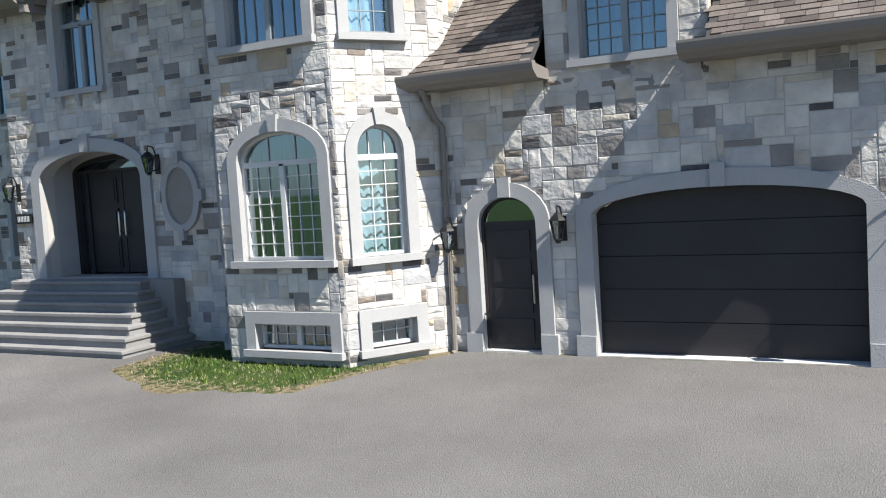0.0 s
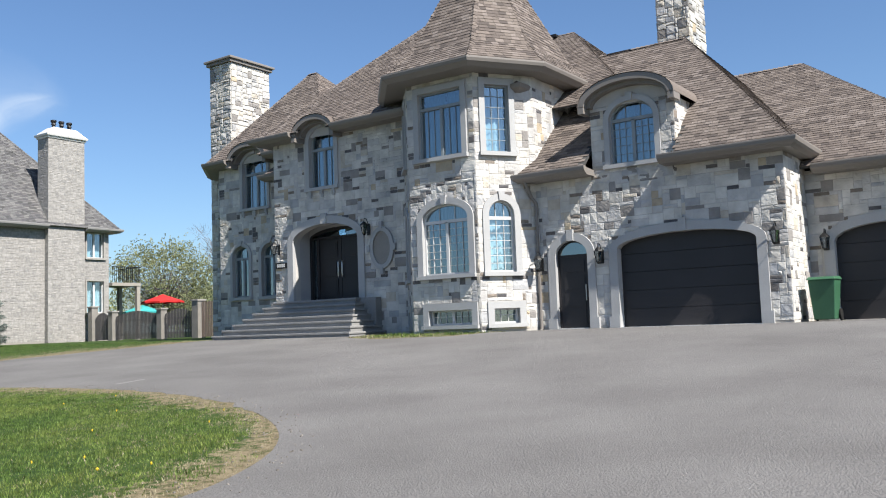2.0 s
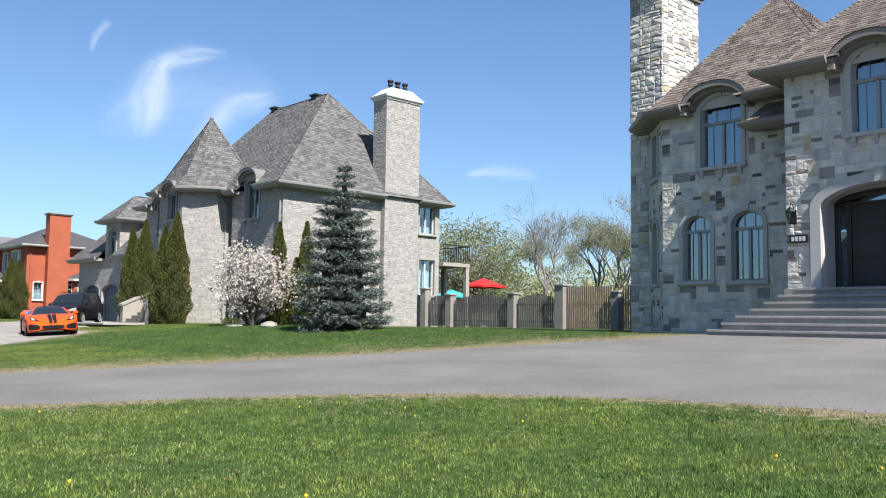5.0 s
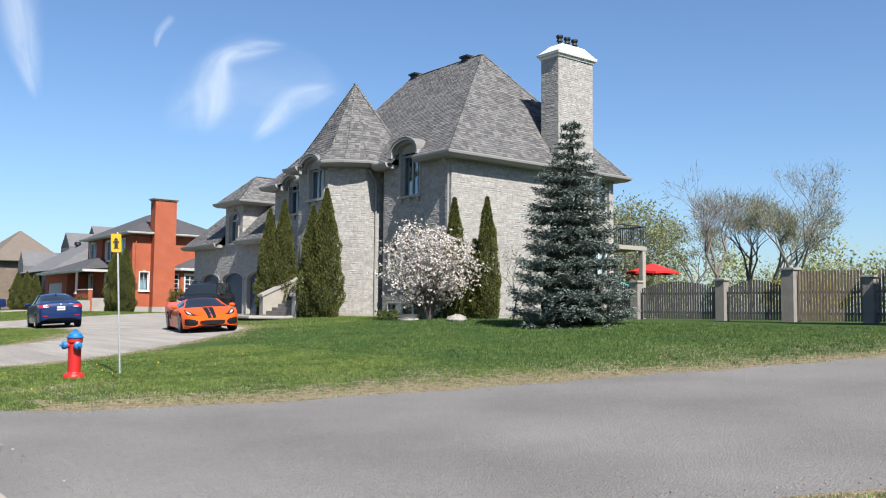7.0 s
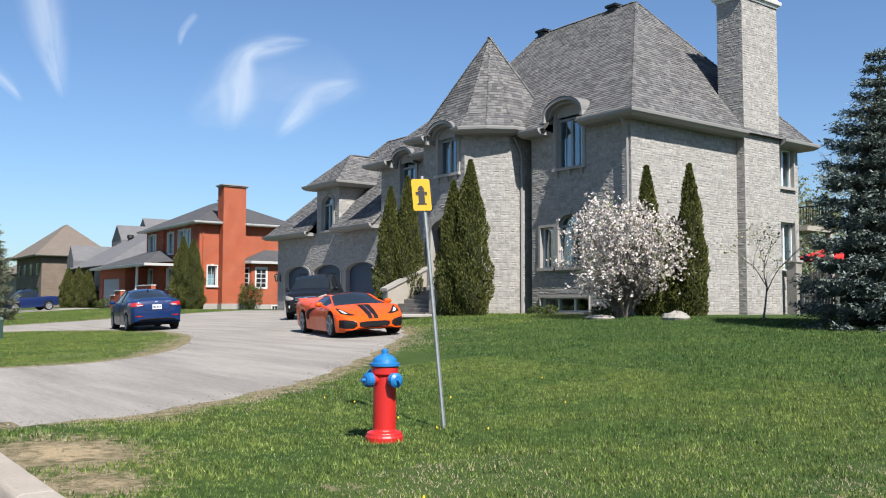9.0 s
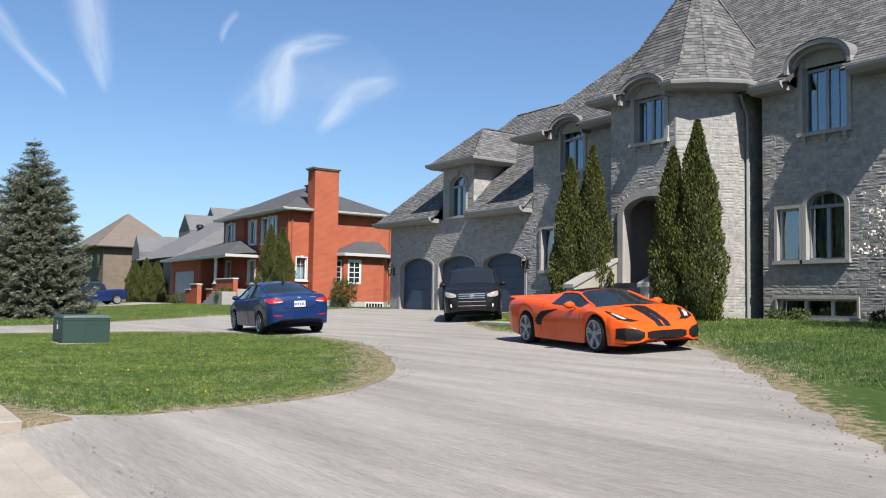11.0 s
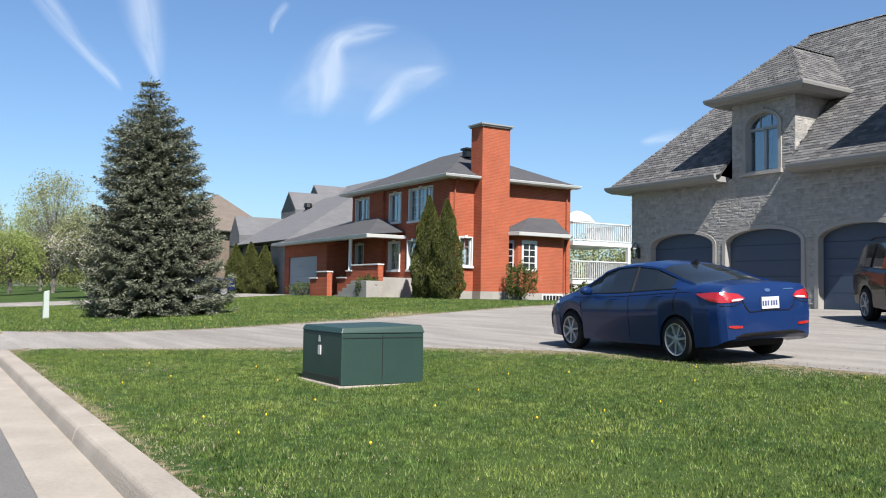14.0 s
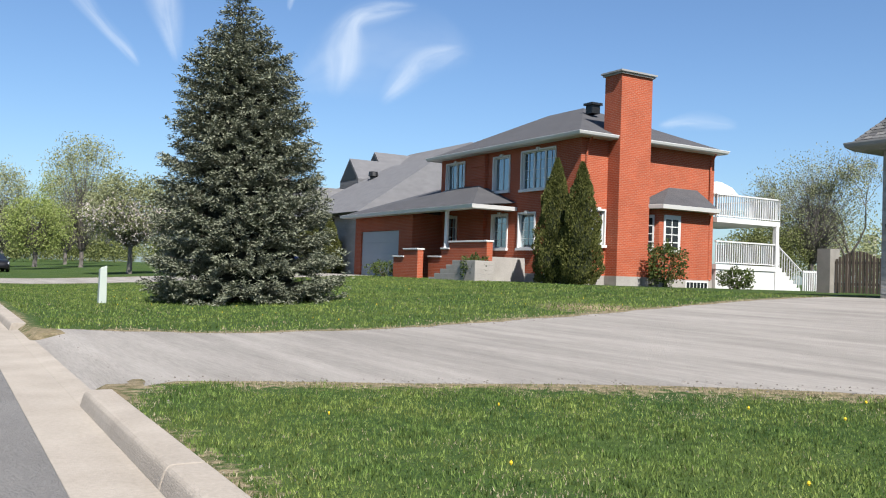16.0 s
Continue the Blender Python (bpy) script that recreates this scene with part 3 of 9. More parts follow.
def paved(x, y):
    """Signed distance to the nearest paving, negative on it."""
    a = np.maximum(inside(x, y, COURT), -inside(x, y, ISLAND))
    b = np.maximum(inside(x, y, DRIVE2), -inside(x, y, ISLAND2))
    c = inside(x, y, DRIVE3)
    return np.minimum(np.minimum(a, b), np.minimum(c, y - KERB))


def mat_lawn():
    """Turf, with dead straw-coloured grass and grit along the paving."""
    m = bpy.data.materials.new("turf")
    m.use_nodes = True
    n, l = m.node_tree.nodes, m.node_tree.links
    b = n["Principled BSDF"]
    b.inputs["Roughness"].default_value, b.inputs["Specular IOR Level"].default_value = 0.95, 0.15
    tc, a = n.new("ShaderNodeTexCoord"), n.new("ShaderNodeAttribute")
    a.attribute_name = "dry"
    noises = []
    for s, d in ((0.45, 5), (9.0, 6), (38.0, 4)):
        z = n.new("ShaderNodeTexNoise")
        z.inputs["Scale"].default_value, z.inputs["Detail"].default_value = s, d
        l.new(tc.outputs["Object"], z.inputs["Vector"])
        noises.append(z)

    def mixed(c1, c2, fac):
        x = n.new("ShaderNodeMix")
        x.data_type = "RGBA"
        for k, c in ((6, c1), (7, c2)):
            if isinstance(c, tuple):
                x.inputs[k].default_value = (*c, 1)
            else:
                l.new(c, x.inputs[k])
        l.new(fac, x.inputs[0])
        return x.outputs[2]

    def ranged(v, lo, hi):
        r = n.new("ShaderNodeMapRange")
        r.inputs[1].default_value, r.inputs[2].default_value = lo, hi
        l.new(v, r.inputs[0])
        return r.outputs[0]

    green = mixed(mixed((0.022, 0.048, 0.010), (0.043, 0.070, 0.016), ranged(noises[0].outputs[0], 0.35, 0.65)), (0.051, 0.076, 0.020), ranged(noises[1].outputs[0], 0.48, 0.72))
    straw = mixed(mixed((0.118, 0.097, 0.053), (0.218, 0.180, 0.116), ranged(noises[1].outputs[0], 0.35, 0.65)), (0.075, 0.053, 0.031), ranged(noises[2].outputs[0], 0.5, 0.75))
    add = n.new("ShaderNodeMath")
    add.operation = "MULTIPLY_ADD"
    l.new(noises[1].outputs[0], add.inputs[0])
    add.inputs[1].default_value = 1.5
    l.new(a.outputs["Fac"], add.inputs[2])
    bare = n.new("ShaderNodeMath")
    bare.operation = "MULTIPLY_ADD"
    l.new(noises[1].outputs[0], bare.inputs[0])
    bare.inputs[1].default_value = 0.4
    l.new(a.outputs["Fac"], bare.inputs[2])
    sand = mixed((0.300, 0.238, 0.150), (0.225, 0.176, 0.108), ranged(noises[2].outputs[0], 0.35, 0.7))
    l.new(mixed(mixed(green, straw, ranged(add.outputs[0], 1.04, 1.36)), sand, ranged(bare.outputs[0], 0.97, 1.08)), b.inputs["Base Color"])
    k = n.new("ShaderNodeBump")
    k.inputs["Strength"].default_value, k.inputs["Distance"].default_value = 0.8, 0.05
    l.new(noises[2].outputs[0], k.inputs["Height"])
    l.new(k.outputs[0], b.inputs["Normal"])
    return m


TURF = mat_lawn()
gx = np.concatenate([[-2500, -1200, -600, -300, -200, -160], np.arange(-140, -76, 1.0), np.arange(-76, 8, 0.3), np.arange(8, 40, 1.5), [60, 100, 200, 400, 900, 2500]])
gy = np.concatenate([[-2500, -900, -300, -100, -40, -20, -14, KERB - 0.16, KERB - 0.15], np.arange(KERB + 0.1, 10, 0.3), np.arange(10, 40, 1.0), [60, 100, 180, 400, 900, 2500]])
X, Y = np.meshgrid(gx, gy)
dist = paved(X, Y)
Z = np.vectorize(rise)(Y) + 0.0
Z = np.where(Y < KERB - 0.05, -0.06, Z)
drop = lambda line: [(x, y - 2 if y <= KERB else y) for x, y in line]
deep = np.minimum(np.maximum(inside(X, Y, drop(COURT)), -inside(X, Y, ISLAND)), np.minimum(np.maximum(inside(X, Y, drop(DRIVE2)), -inside(X, Y, ISLAND2)), inside(X, Y, drop(DRIVE3))))
Z = np.where((deep < -0.5) & (Y > KERB), np.minimum(Z - 0.06, np.where(Y < KERB + 0.5, -0.05, 9)), Z)
Z += np.where((dist > 0.4) & (Y > KERB) & (Y < 12), 0.02 * np.sin(X * 0.7 + Y) * np.cos(Y * 0.9 - X * 0.3), 0)
nx, ny = len(gx), len(gy)
idx = np.arange(nx * ny).reshape(ny, nx)
faces = np.stack([idx[:-1, :-1], idx[:-1, 1:], idx[1:, 1:], idx[1:, :-1]], -1).reshape(-1, 4)
ground = part("ground", (np.stack([X, Y, Z], -1).reshape(-1, 3).tolist(), faces.tolist()), TURF, None)
tagged(ground, "green spring lawns with dead straw-coloured edges", "lawn", kind="structure")
ground.data.polygons.foreach_set("use_smooth", [True] * len(ground.data.polygons))
dry = ground.data.attributes.new("dry", "FLOAT", "POINT")
wob = 0.35 * np.sin(X * 1.3 + 0.5 * np.sin(Y * 2.1)) + 0.25 * np.sin(X * 0.37 - Y * 0.8)
reach = np.where((X > -51) & (X < -43), 1.6, np.where(X < -31.5, 1.2, np.where(X < -22, 3.4, 1.25)))
edge = np.clip(0.80 - np.maximum(dist, 0) / (reach * (0.85 + 0.5 * wob)), 0, 0.72)
edge = np.where(Y < KERB + 1.2, np.minimum(edge, np.clip(0.72 - np.maximum(dist, 0) / (0.42 + 0.5 * wob), 0, 0.72)), edge)
edge = np.where(Y < KERB - 1, 0.0, edge)
# bare patches by the kerb and between the drives
for px, py, pr in ((-33.6, -4.85, 0.95), (-32.2, -4.95, 0.5), (-66.5, 8.5, 1.6), (-72.6, 6.6, 1.5)):
    edge = np.maximum(edge, np.clip(1.15 - np.hypot(X - px, (Y - py) * 1.6) / pr * 0.7, 0, 0.9))
edge = np.where(X > 1.5, np.maximum(edge, np.clip(0.58 - (Y - 6) * 0.2, 0.0, 0.58)), edge)
dry.data.foreach_set("value", edge.ravel().astype(np.float32))


def ragged(line, step=0.22, amount=0.10):
    """An outline broken into short lengths with an uneven edge, but straight along the kerb."""
    g, out = random.Random(5), []
    for a, b in zip(line, line[1:] + line[:1]):
        n = max(1, int(math.dist(a, b) / step))
        k = g.uniform(0, 9)
        for i in range(n):
            t = i / n
            x, y = a[0] + (b[0] - a[0]) * t, a[1] + (b[1] - a[1]) * t
            free = i > 0 and KERB + 0.3 < y < 12.5
            q = amount * (0.6 * math.sin(k + i * 0.9) + g.uniform(-0.6, 0.6)) if free else 0.0
            d = math.dist(a, b)
            out.append((x - (b[1] - a[1]) / d * q, y + (b[0] - a[0]) / d * q))
    return out


def paving(name, outline, holes, material, label, category, lift=0.003):
    """A sheet of paving that follows the land, its rim turned down into the soil."""
    bm = bmesh.new()
    loops = []
    for line in (ragged(outline), *holes):
        vs = [bm.verts.new((x, y, 0)) for x, y in line]
        loops += [bm.edges.new((a, b)) for a, b in zip(vs, vs[1:] + vs[:1])]
    bmesh.ops.triangle_fill(bm, use_beauty=True, use_dissolve=False, edges=loops)
    for k in range(0, 46):
        y = KERB + 0.5 * k
        bmesh.ops.bisect_plane(bm, geom=[*bm.verts, *bm.edges, *bm.faces], plane_co=(0, y, 0), plane_no=(0, 1, 0), dist=1e-5)
    for v in bm.verts:
        v.co.z = (rise(v.co.y) if v.co.y > KERB + 0.3 else 0.02 + (rise(v.co.y) - 0.02) * max(0, (v.co.y - KERB) / 0.3)) + lift
    bmesh.ops.recalc_face_normals(bm, faces=bm.faces)
    if sum(f.normal.z for f in bm.faces) < 0:
        bmesh.ops.reverse_faces(bm, faces=bm.faces)
    rim = [e for e in bm.edges if e.is_boundary]
    out = bmesh.ops.extrude_edge_only(bm, edges=rim)
    for v in out["geom"]:
        if isinstance(v, bmesh.types.BMVert):
            v.co.z -= 0.08
    ob = part(name, bm, material, None)
    return tagged(ob, label, category, kind="structure")


def court_outline(outer, island):
    """The outline of paving with a lawn island that lies against the kerb taken out."""
    isl = [p for p in island if p[1] > KERB]
    k = min(range(len(isl)), key=lambda i: isl[i][1] + (0 if isl[i][0] > np.mean([p[0] for p in isl]) else 100))
    isl = isl[k:] + isl[:k]
    if isl[1][1] < isl[0][1]:
        isl = isl[::-1]
    return outer + [(max(isl[0][0], isl[-1][0]), KERB)] + (isl if isl[0][0] > isl[-1][0] else isl[::-1]) + [(min(isl[0][0], isl[-1][0]), KERB)]


paving("driveway_court", court_outline(COURT, ISLAND), [], ASPHALT, "smooth grey asphalt forecourt of the stone house", "driveway")
paving("driveway_loop", court_outline(DRIVE2[::-1], ISLAND2), [], GRAVEL_DRIVE, "pale dusty asphalt drive with gravel edges", "driveway")
paving("driveway_far", DRIVE3, [], GRAVEL_DRIVE, "pale asphalt drive of the brick house", "driveway")
ends = ((-12.28, 3.05), (-12.38, 3.75))
ln = Soup().hexa([(x + d, y, rise(y) - 0.02) for (x, y), d in zip((ends[0], ends[0], ends[1], ends[1]), (-0.010, 0.010, 0.010, -0.010))], [(x + d, y, rise(y) + 0.008) for (x, y), d in zip((ends[0], ends[0], ends[1], ends[1]), (-0.010, 0.010, 0.010, -0.010))])
tagged(ln.put("chalk_line", mat("worn_line_paint", (0.187, 0.180, 0.175), (0.262, 0.256, 0.249), 8, 0.9), None), "short worn pale line across the asphalt", "line", kind="structure")
road = Soup()
road.add([(x, y, 0.0) for y in (-13.5, -9.4, KERB - 0.14) for x in (-400, -120, -60, 0, 60, 200)], [(j * 6 + i, j * 6 + i + 1, j * 6 + 7 + i, j * 6 + 6 + i) for j in range(2) for i in range(5)])
tagged(road.put("road", ASPHALT, None), "plain grey asphalt street along a concrete kerb", "road", kind="structure")
KERB_UP = [(-0.04, -0.1), (0.22, -0.1), (0.22, 0.01), (0.205, 0.07), (0.19, 0.115), (0.17, 0.132), (0.145, 0.14), (-0.04, 0.14)]
KERB_LOW = [(-0.04, -0.1), (0.22, -0.1), (0.22, 0.01), (0.12, 0.025), (0.08, 0.03), (-0.04, 0.03)]
kerb = Soup()
stretches = [(-200, -112, 1), (-112, -99, 0), (-99, -74, 1), (-74, -65.4, 0), (-65.4, -43.6, 1), (-43.6, -34.6, 0), (-34.6, -29.6, 1), (-29.6, -21.0, 0), (-21.0, -2.6, 1), (-2.6, 5.4, 0), (5.4, 60, 1)]
for a, b, up in stretches:
    n = max(1, round((b - a) / 3.0))
    for k in range(n):
        x0, x1 = a + (b - a) * k / n, a + (b - a) * (k + 1) / n - 0.012
        c = sweep(KERB_UP if up else KERB_LOW, [(x0, KERB + 0.05), (x1, KERB + 0.05)], 0.0)
        kerb.add(c.v, c.f)
gutter = Soup()
for k in range(65):
    gutter.box(-200 + 4 * k, -196 + 4 * k - 0.004, KERB - 0.62, KERB - 0.15, -0.05, 0.006)
tagged(gutter.put("gutter", KERB_CONCRETE, None), "flat concrete gutter strip at the foot of the kerb", "gutter", kind="structure")
tagged(kerb.put("kerb", KERB_CONCRETE, None, bevel=0.012), "low cast concrete street kerb with joints, dropped at the drives", "kerb", kind="structure")

# ---- the stone house with the tower ----
BASE = 0.85
h1 = thing("house", "large house of pale rubble stone with brown shingle roofs", "house", at=(-15, 17, BASE))
h1.location = (0, 0, 0)
STONE_GROUP = dict(material=RUBBLE)


def stone_wall(house, name, P, L, z0, z1, holes, seed, solid=(), singles=0, near=None, gap=0.17, thick=0.3):
    w = wall(name, P, L, z0, z1, holes, MORTAR, house, thick)
    stones(P, L, z0 + 0.18 if z0 < 1 else z0, z1, [grow(h, gap, 0.12) for h in holes] + list(solid), w, RUBBLE, seed, singles=singles, near=near, dark=RUBBLE_DARK, gap=0.004, depth=(0.003, 0.014), cell=0.10, wide=(2, 2, 3, 4, 5, 6), high=(1, 1, 2, 2, 3, 3))
    return w


TOP1 = 8.0
# west bay and front of the left wing
stone_wall(h1, "wall", (-27.2, 26.0, -90), 7.4, BASE, TOP1, [], 11)
chamfer = [(0.55, 1.35, 2.56, 4.2, 0.4), (0.55, 1.35, 6.06, 7.5, 0)]
P = (-27.2, 18.6, -45)
stone_wall(h1, "wall", P, 1.98, BASE, TOP1, chamfer, 12)
for h in chamfer:
    window(h1, P, h, cols=1, lights=(2, 5), trim=0.12)
P = (-25.8, 17.2, 0)
lw = [(0.76, 1.72, 2.58, 4.22, 0.40), (2.41, 3.43, 2.56, 4.22, 0.42), (1.41, 2.79, 6.08, 7.78, 0.46)]
stone_wall(h1, "wall", P, 5.0, BASE, TOP1, lw, 13)
for h in lw[:2]:
    window(h1, P, h, cols=2, lights=(2, 1), transom=4.12, trim=0.13)
window(h1, P, lw[2], cols=2, lights=(2, 1), transom=7.45, trim=0.13, bracket=True)
# entrance block
stone_wall(h1, "wall", (-20.8, 17.2, -90), 1.8, BASE, TOP1, [], 14)
P = (-20.8, 15.4, 0)
ent = [(0.92, 3.91, 2.2, 4.25, 0.56), (1.77, 2.94, 6.08, 7.70, 0.48)]
stone_wall(h1, "wall", P, 5.9, BASE, TOP1, ent, 15, gap=0.24, singles=40, near=(0, 2.0, 2, 7))
window(h1, P, ent[1], cols=2, lights=(2, 1), transom=7.42, trim=0.16, bracket=True)
trim = Soup()
band(P, contour(ent[0], -0.006, 0.0), contour(ent[0], 0.26, 0.0), -0.06, 0.07, trim)
slab(P, 2.30, 2.55, 0, 0.11, 4.80, 5.16, trim)
trim.put("door_surround", CUT_STONE, h1, "pale cut-stone arch with a keystone")
# porch recess: back wall, side walls and vault
back = (0.90, 3.80, 2.2, 4.42, 0.36)
wall("wall", (-20.8, 16.2, 0), 5.5, 2.2, 5.3, [back], CUT_STONE, h1, 0.2)
s = Soup()
slab(P, 0.62, 0.92, -0.8, -0.3, 2.2, 4.9, s)
slab(P, 3.91, 4.2, -0.8, -0.3, 2.2, 4.9, s)
slab(P, 0.6, 4.25, -0.8, -0.3, 4.86, 5.0, s)
s.put("porch_lining", CUT_STONE, h1)
PD = (-20.8, 16.2, 0)
door = Soup()
for u0, u1 in ((1.32, 2.33), (2.35, 3.36)):
    slab(PD, u0, u1, -0.16, -0.10, 2.22, 4.40, door)
d = door.put("door", DARK_DOOR, h1, "dark panelled double front door", bevel=0.008)
for u0, u1 in ((1.32, 2.33), (2.35, 3.36)):
    for a, b in ((2.34, 2.95), (3.05, 3.62), (3.72, 4.28)):
        s = Soup()
        slab(PD, u0 + 0.16, u1 - 0.16, -0.10, -0.075, a, b, s)
        slab(PD, u0 + 0.22, u1 - 0.22, -0.075, -0.06, a + 0.06, b - 0.06, s)
        s.put("door_panel", DARK_DOOR, d)
fr = Soup()
band(PD, contour(back, -0.10, 0.0), contour(back, 0.0, 0.0), -0.20, -0.02, fr)
slab(PD, 1.20, 1.32, -0.20, -0.06, 2.2, 4.44, fr)
slab(PD, 3.36, 3.48, -0.20, -0.06, 2.2, 4.44, fr)
slab(PD, 0.95, 3.75, -0.20, -0.05, 4.40, 4.47, fr)
fr.put("door_frame", DARK_DOOR, d)
line = contour(back, -0.09, 0)
gl = part("fanlight", ([at(PD, u, -0.14, max(z, 4.46)) for u, z in line], [tuple(range(len(line) - 1, -1, -1))]), GLASS, d)
for u0, u1 in ((1.0, 1.2), (3.48, 3.7)):
    part("sidelight", ([at(PD, u0, -0.13, 2.3), at(PD, u1, -0.13, 2.3), at(PD, u1, -0.13, 4.4), at(PD, u0, -0.13, 4.4)], [(0, 1, 2, 3)]), GLASS, d)
for u in (2.25, 2.43):
    hd = Soup()
    hd.tube([at(PD, u, -0.02, 2.98), at(PD, u, -0.005, 3.05), at(PD, u, -0.005, 3.5), at(PD, u, -0.02, 3.57)], 0.022, 8)
    for z in (3.08, 3.47):
        hd.tube([at(PD, u, -0.07, z), at(PD, u, -0.005, z)], 0.013, 6)
    hd.put("handle", STEEL, d, "long polished steel pull handle", smooth=True)
# oval medallion
PE = (-20.8, 15.4, 0)
ov = Soup()
oc, n = (4.92, 3.78), 28
ring = lambda a, b: [(oc[0] + a * math.cos(k * math.tau / n), oc[1] + b * math.sin(k * math.tau / n)) for k in range(n)]
band(PE, ring(0.36, 0.55)[::-1], ring(0.50, 0.69)[::-1], 0.0, 0.09, ov, close=True)
for du, dz in ((0, 0.74), (0, -0.74), (-0.53, 0), (0.53, 0)):
    slab(PE, oc[0] + du - 0.06, oc[0] + du + 0.06, 0, 0.12, oc[1] + dz - 0.11, oc[1] + dz + 0.11, ov)
ov.put("oval_medallion", CUT_STONE, h1)
pl = ring(0.37, 0.56)
part("medallion_plate", ([at(PE, u, 0.034, z) for u, z in pl], [tuple(range(n))]), MORTAR_GREY, h1)

# tower
TP = [(-15.0, 15.5), (-13.55, 13.85), (-11.2, 13.85), (-10.15, 15.42), (-10.15, 18.2), (-11.2, 19.8), (-13.55, 19.8), (-15.0, 18.2)]
TTOP = 8.42
tower_holes = {0: [(0.75, 1.5, 2.6, 4.25, 0.35), (0.75, 1.5, 6.05, 7.95, 0), (0.75, 1.5, 1.2, 1.63, 0)],
               1: [(0.44, 2.04, 2.64, 4.26, 0.42), (0.42, 1.94, 6.06, 8.02, 0), (0.57, 2.07, 1.2, 1.63, 0)],
               2: [(0.33, 1.13, 2.64, 4.28, 0.40), (0.33, 1.10, 6.06, 8.02, 0), (0.38, 1.18, 1.2, 1.63, 0)]}
for i, (a, b) in enumerate(zip(TP, TP[1:] + TP[:1])):
    d = Vector(b) - Vector(a)
    P = (a[0], a[1], math.degrees(math.atan2(d.y, d.x)))
    z0 = BASE if i < 3 or i == 7 else 4.0
    hs = tower_holes.get(i, [])
    stone_wall(h1, "tower_wall", P, d.length, z0, TTOP, hs, 20 + i, thick=0.25, singles=110 if i in (1, 2) else 0)
    for k, h in enumerate(hs):
        two = 2 if i == 1 else 1
        if k == 0:
            window(h1, P, h, cols=two, lights=(3, 7), transom=4.18, trim=0.19, frame=WHITE, deep=0.09)
        elif k == 1:
            window(h1, P, h, cols=two, lights=(3, 1) if i == 1 else (3, 6), transom=7.55 if i == 1 else None, trim=0.17, keystone=False, deep=0.09)
        else:
            window(h1, P, h, cols=two, lights=(3, 2), trim=0.19, keystone=False, frame=WHITE, curtain=False)

# garage wing
GX0, GX1, GY = -10.3, -3.3, 15.4
P = (GX0, GY, 0)
gh = [(0.68, 1.68, 0.98, 3.02, 0.42), (2.56, 6.26, 0.98, 3.10, 0.34), (2.46, 3.86, 5.42, 6.62, 0.45)]
stone_wall(h1, "wall", P, 7.0, BASE, 5.26, gh[:2], 30, gap=0.26, singles=90, near=(0, 7.2, 0.9, 5))
for h, w in ((gh[0], 0.22), (gh[1], 0.24)):
    t = Soup()
    band(P, contour(h, -0.006, 0.0), contour(h, w, 0.0), -0.2, 0.06, t)
    c, zt = (h[0] + h[1]) / 2, h[3] + h[4]
    ds = t.put("door_surround", CUT_STONE, h1)
    slab(P, c - 0.1, c + 0.1, 0, 0.1, zt - 0.01, zt + w + 0.08, k := Soup())
    k.put("keystone", CUT_STONE, ds)
    slab(P, h[0] - w - 0.06, h[0] - 0.001, 0, 0.09, BASE, 1.28, k := Soup())
    k.put("plinth", CUT_STONE, ds)
    slab(P, h[1] + 0.001, h[1] + w + 0.06, 0, 0.09, BASE, 1.28, k := Soup())
    k.put("plinth", CUT_STONE, ds)
garage_door(h1, P, gh[1], DARK_DOOR, 5, "black sectional garage door under a flat arch")
sd = Soup()
slab(P, 0.73, 1.63, -0.16, -0.11, 1.0, 2.98, sd)
d = sd.put("side_door", DARK_DOOR, h1, "black panelled side door with an arched fanlight")
for a, b in ((1.12, 1.5), (1.6, 1.98), (2.08, 2.46), (2.56, 2.9)):
    slab(P, 0.86, 1.50, -0.11, -0.09, a, b, k := Soup())
    k.put("door_panel", DARK_DOOR, d)
sd = Soup()
band(P, contour(gh[0], -0.05, 0), contour(gh[0], 0, 0), -0.2, -0.08, sd)
slab(P, 0.70, 1.66, -0.18, -0.09, 2.98, 3.05, sd)
sd.put("door_frame", DARK_DOOR, d)
line = contour(gh[0], -0.04, 0)
part("fanlight", ([at(P, u, -0.13, max(z, 3.04)) for u, z in line], [tuple(range(len(line) - 1, -1, -1))]), GLASS, d)
hd = Soup()
hd.tube([at(P, 1.55, -0.05, 1.75), at(P, 1.55, -0.05, 2.2)], 0.018, 8)
hd.put("handle", STEEL, d)
th = Soup()
slab(P, 0.66, 1.70, -0.25, 0.05, 0.94, 1.0, th)
slab(P, 2.52, 6.30, -0.25, 0.05, 0.94, 0.985, th)
th.put("threshold", WHITE, h1)
# side of the garage wing, then the recessed second garage
stone_wall(h1, "wall", (GX1, GY, 90), 2.2, BASE, 5.26, [], 31)
P2 = (GX1, 17.5, 0)
g2h = [(0.62, 3.4, 0.98, 3.0, 0.42)]
stone_wall(h1, "wall", P2, 3.75, BASE, 4.9, g2h, 32, gap=0.28)
stone_wall(h1, "wall", (GX1 + 3.75, 17.5, 90), 10.0, BASE, 4.9, [], 35)
wall("wall", (GX1 + 3.75, 27.5, 180), 27.7, BASE, 4.9, [], MORTAR, h1)
wall("wall", (-9.9, 26.5, 180), 17.3, 4.9, TOP1, [], MORTAR, h1)
wall("wall", (-9.9, 17.2, 90), 9.3, 4.9, TOP1, [], MORTAR, h1)
t = Soup()
band(P2, contour(g2h[0], -0.006, 0.0), contour(g2h[0], 0.26, 0.0), -0.2, 0.06, t)
t.put("door_surround", CUT_STONE, h1)
garage_door(h1, P2, g2h[0], DARK_DOOR, 5)
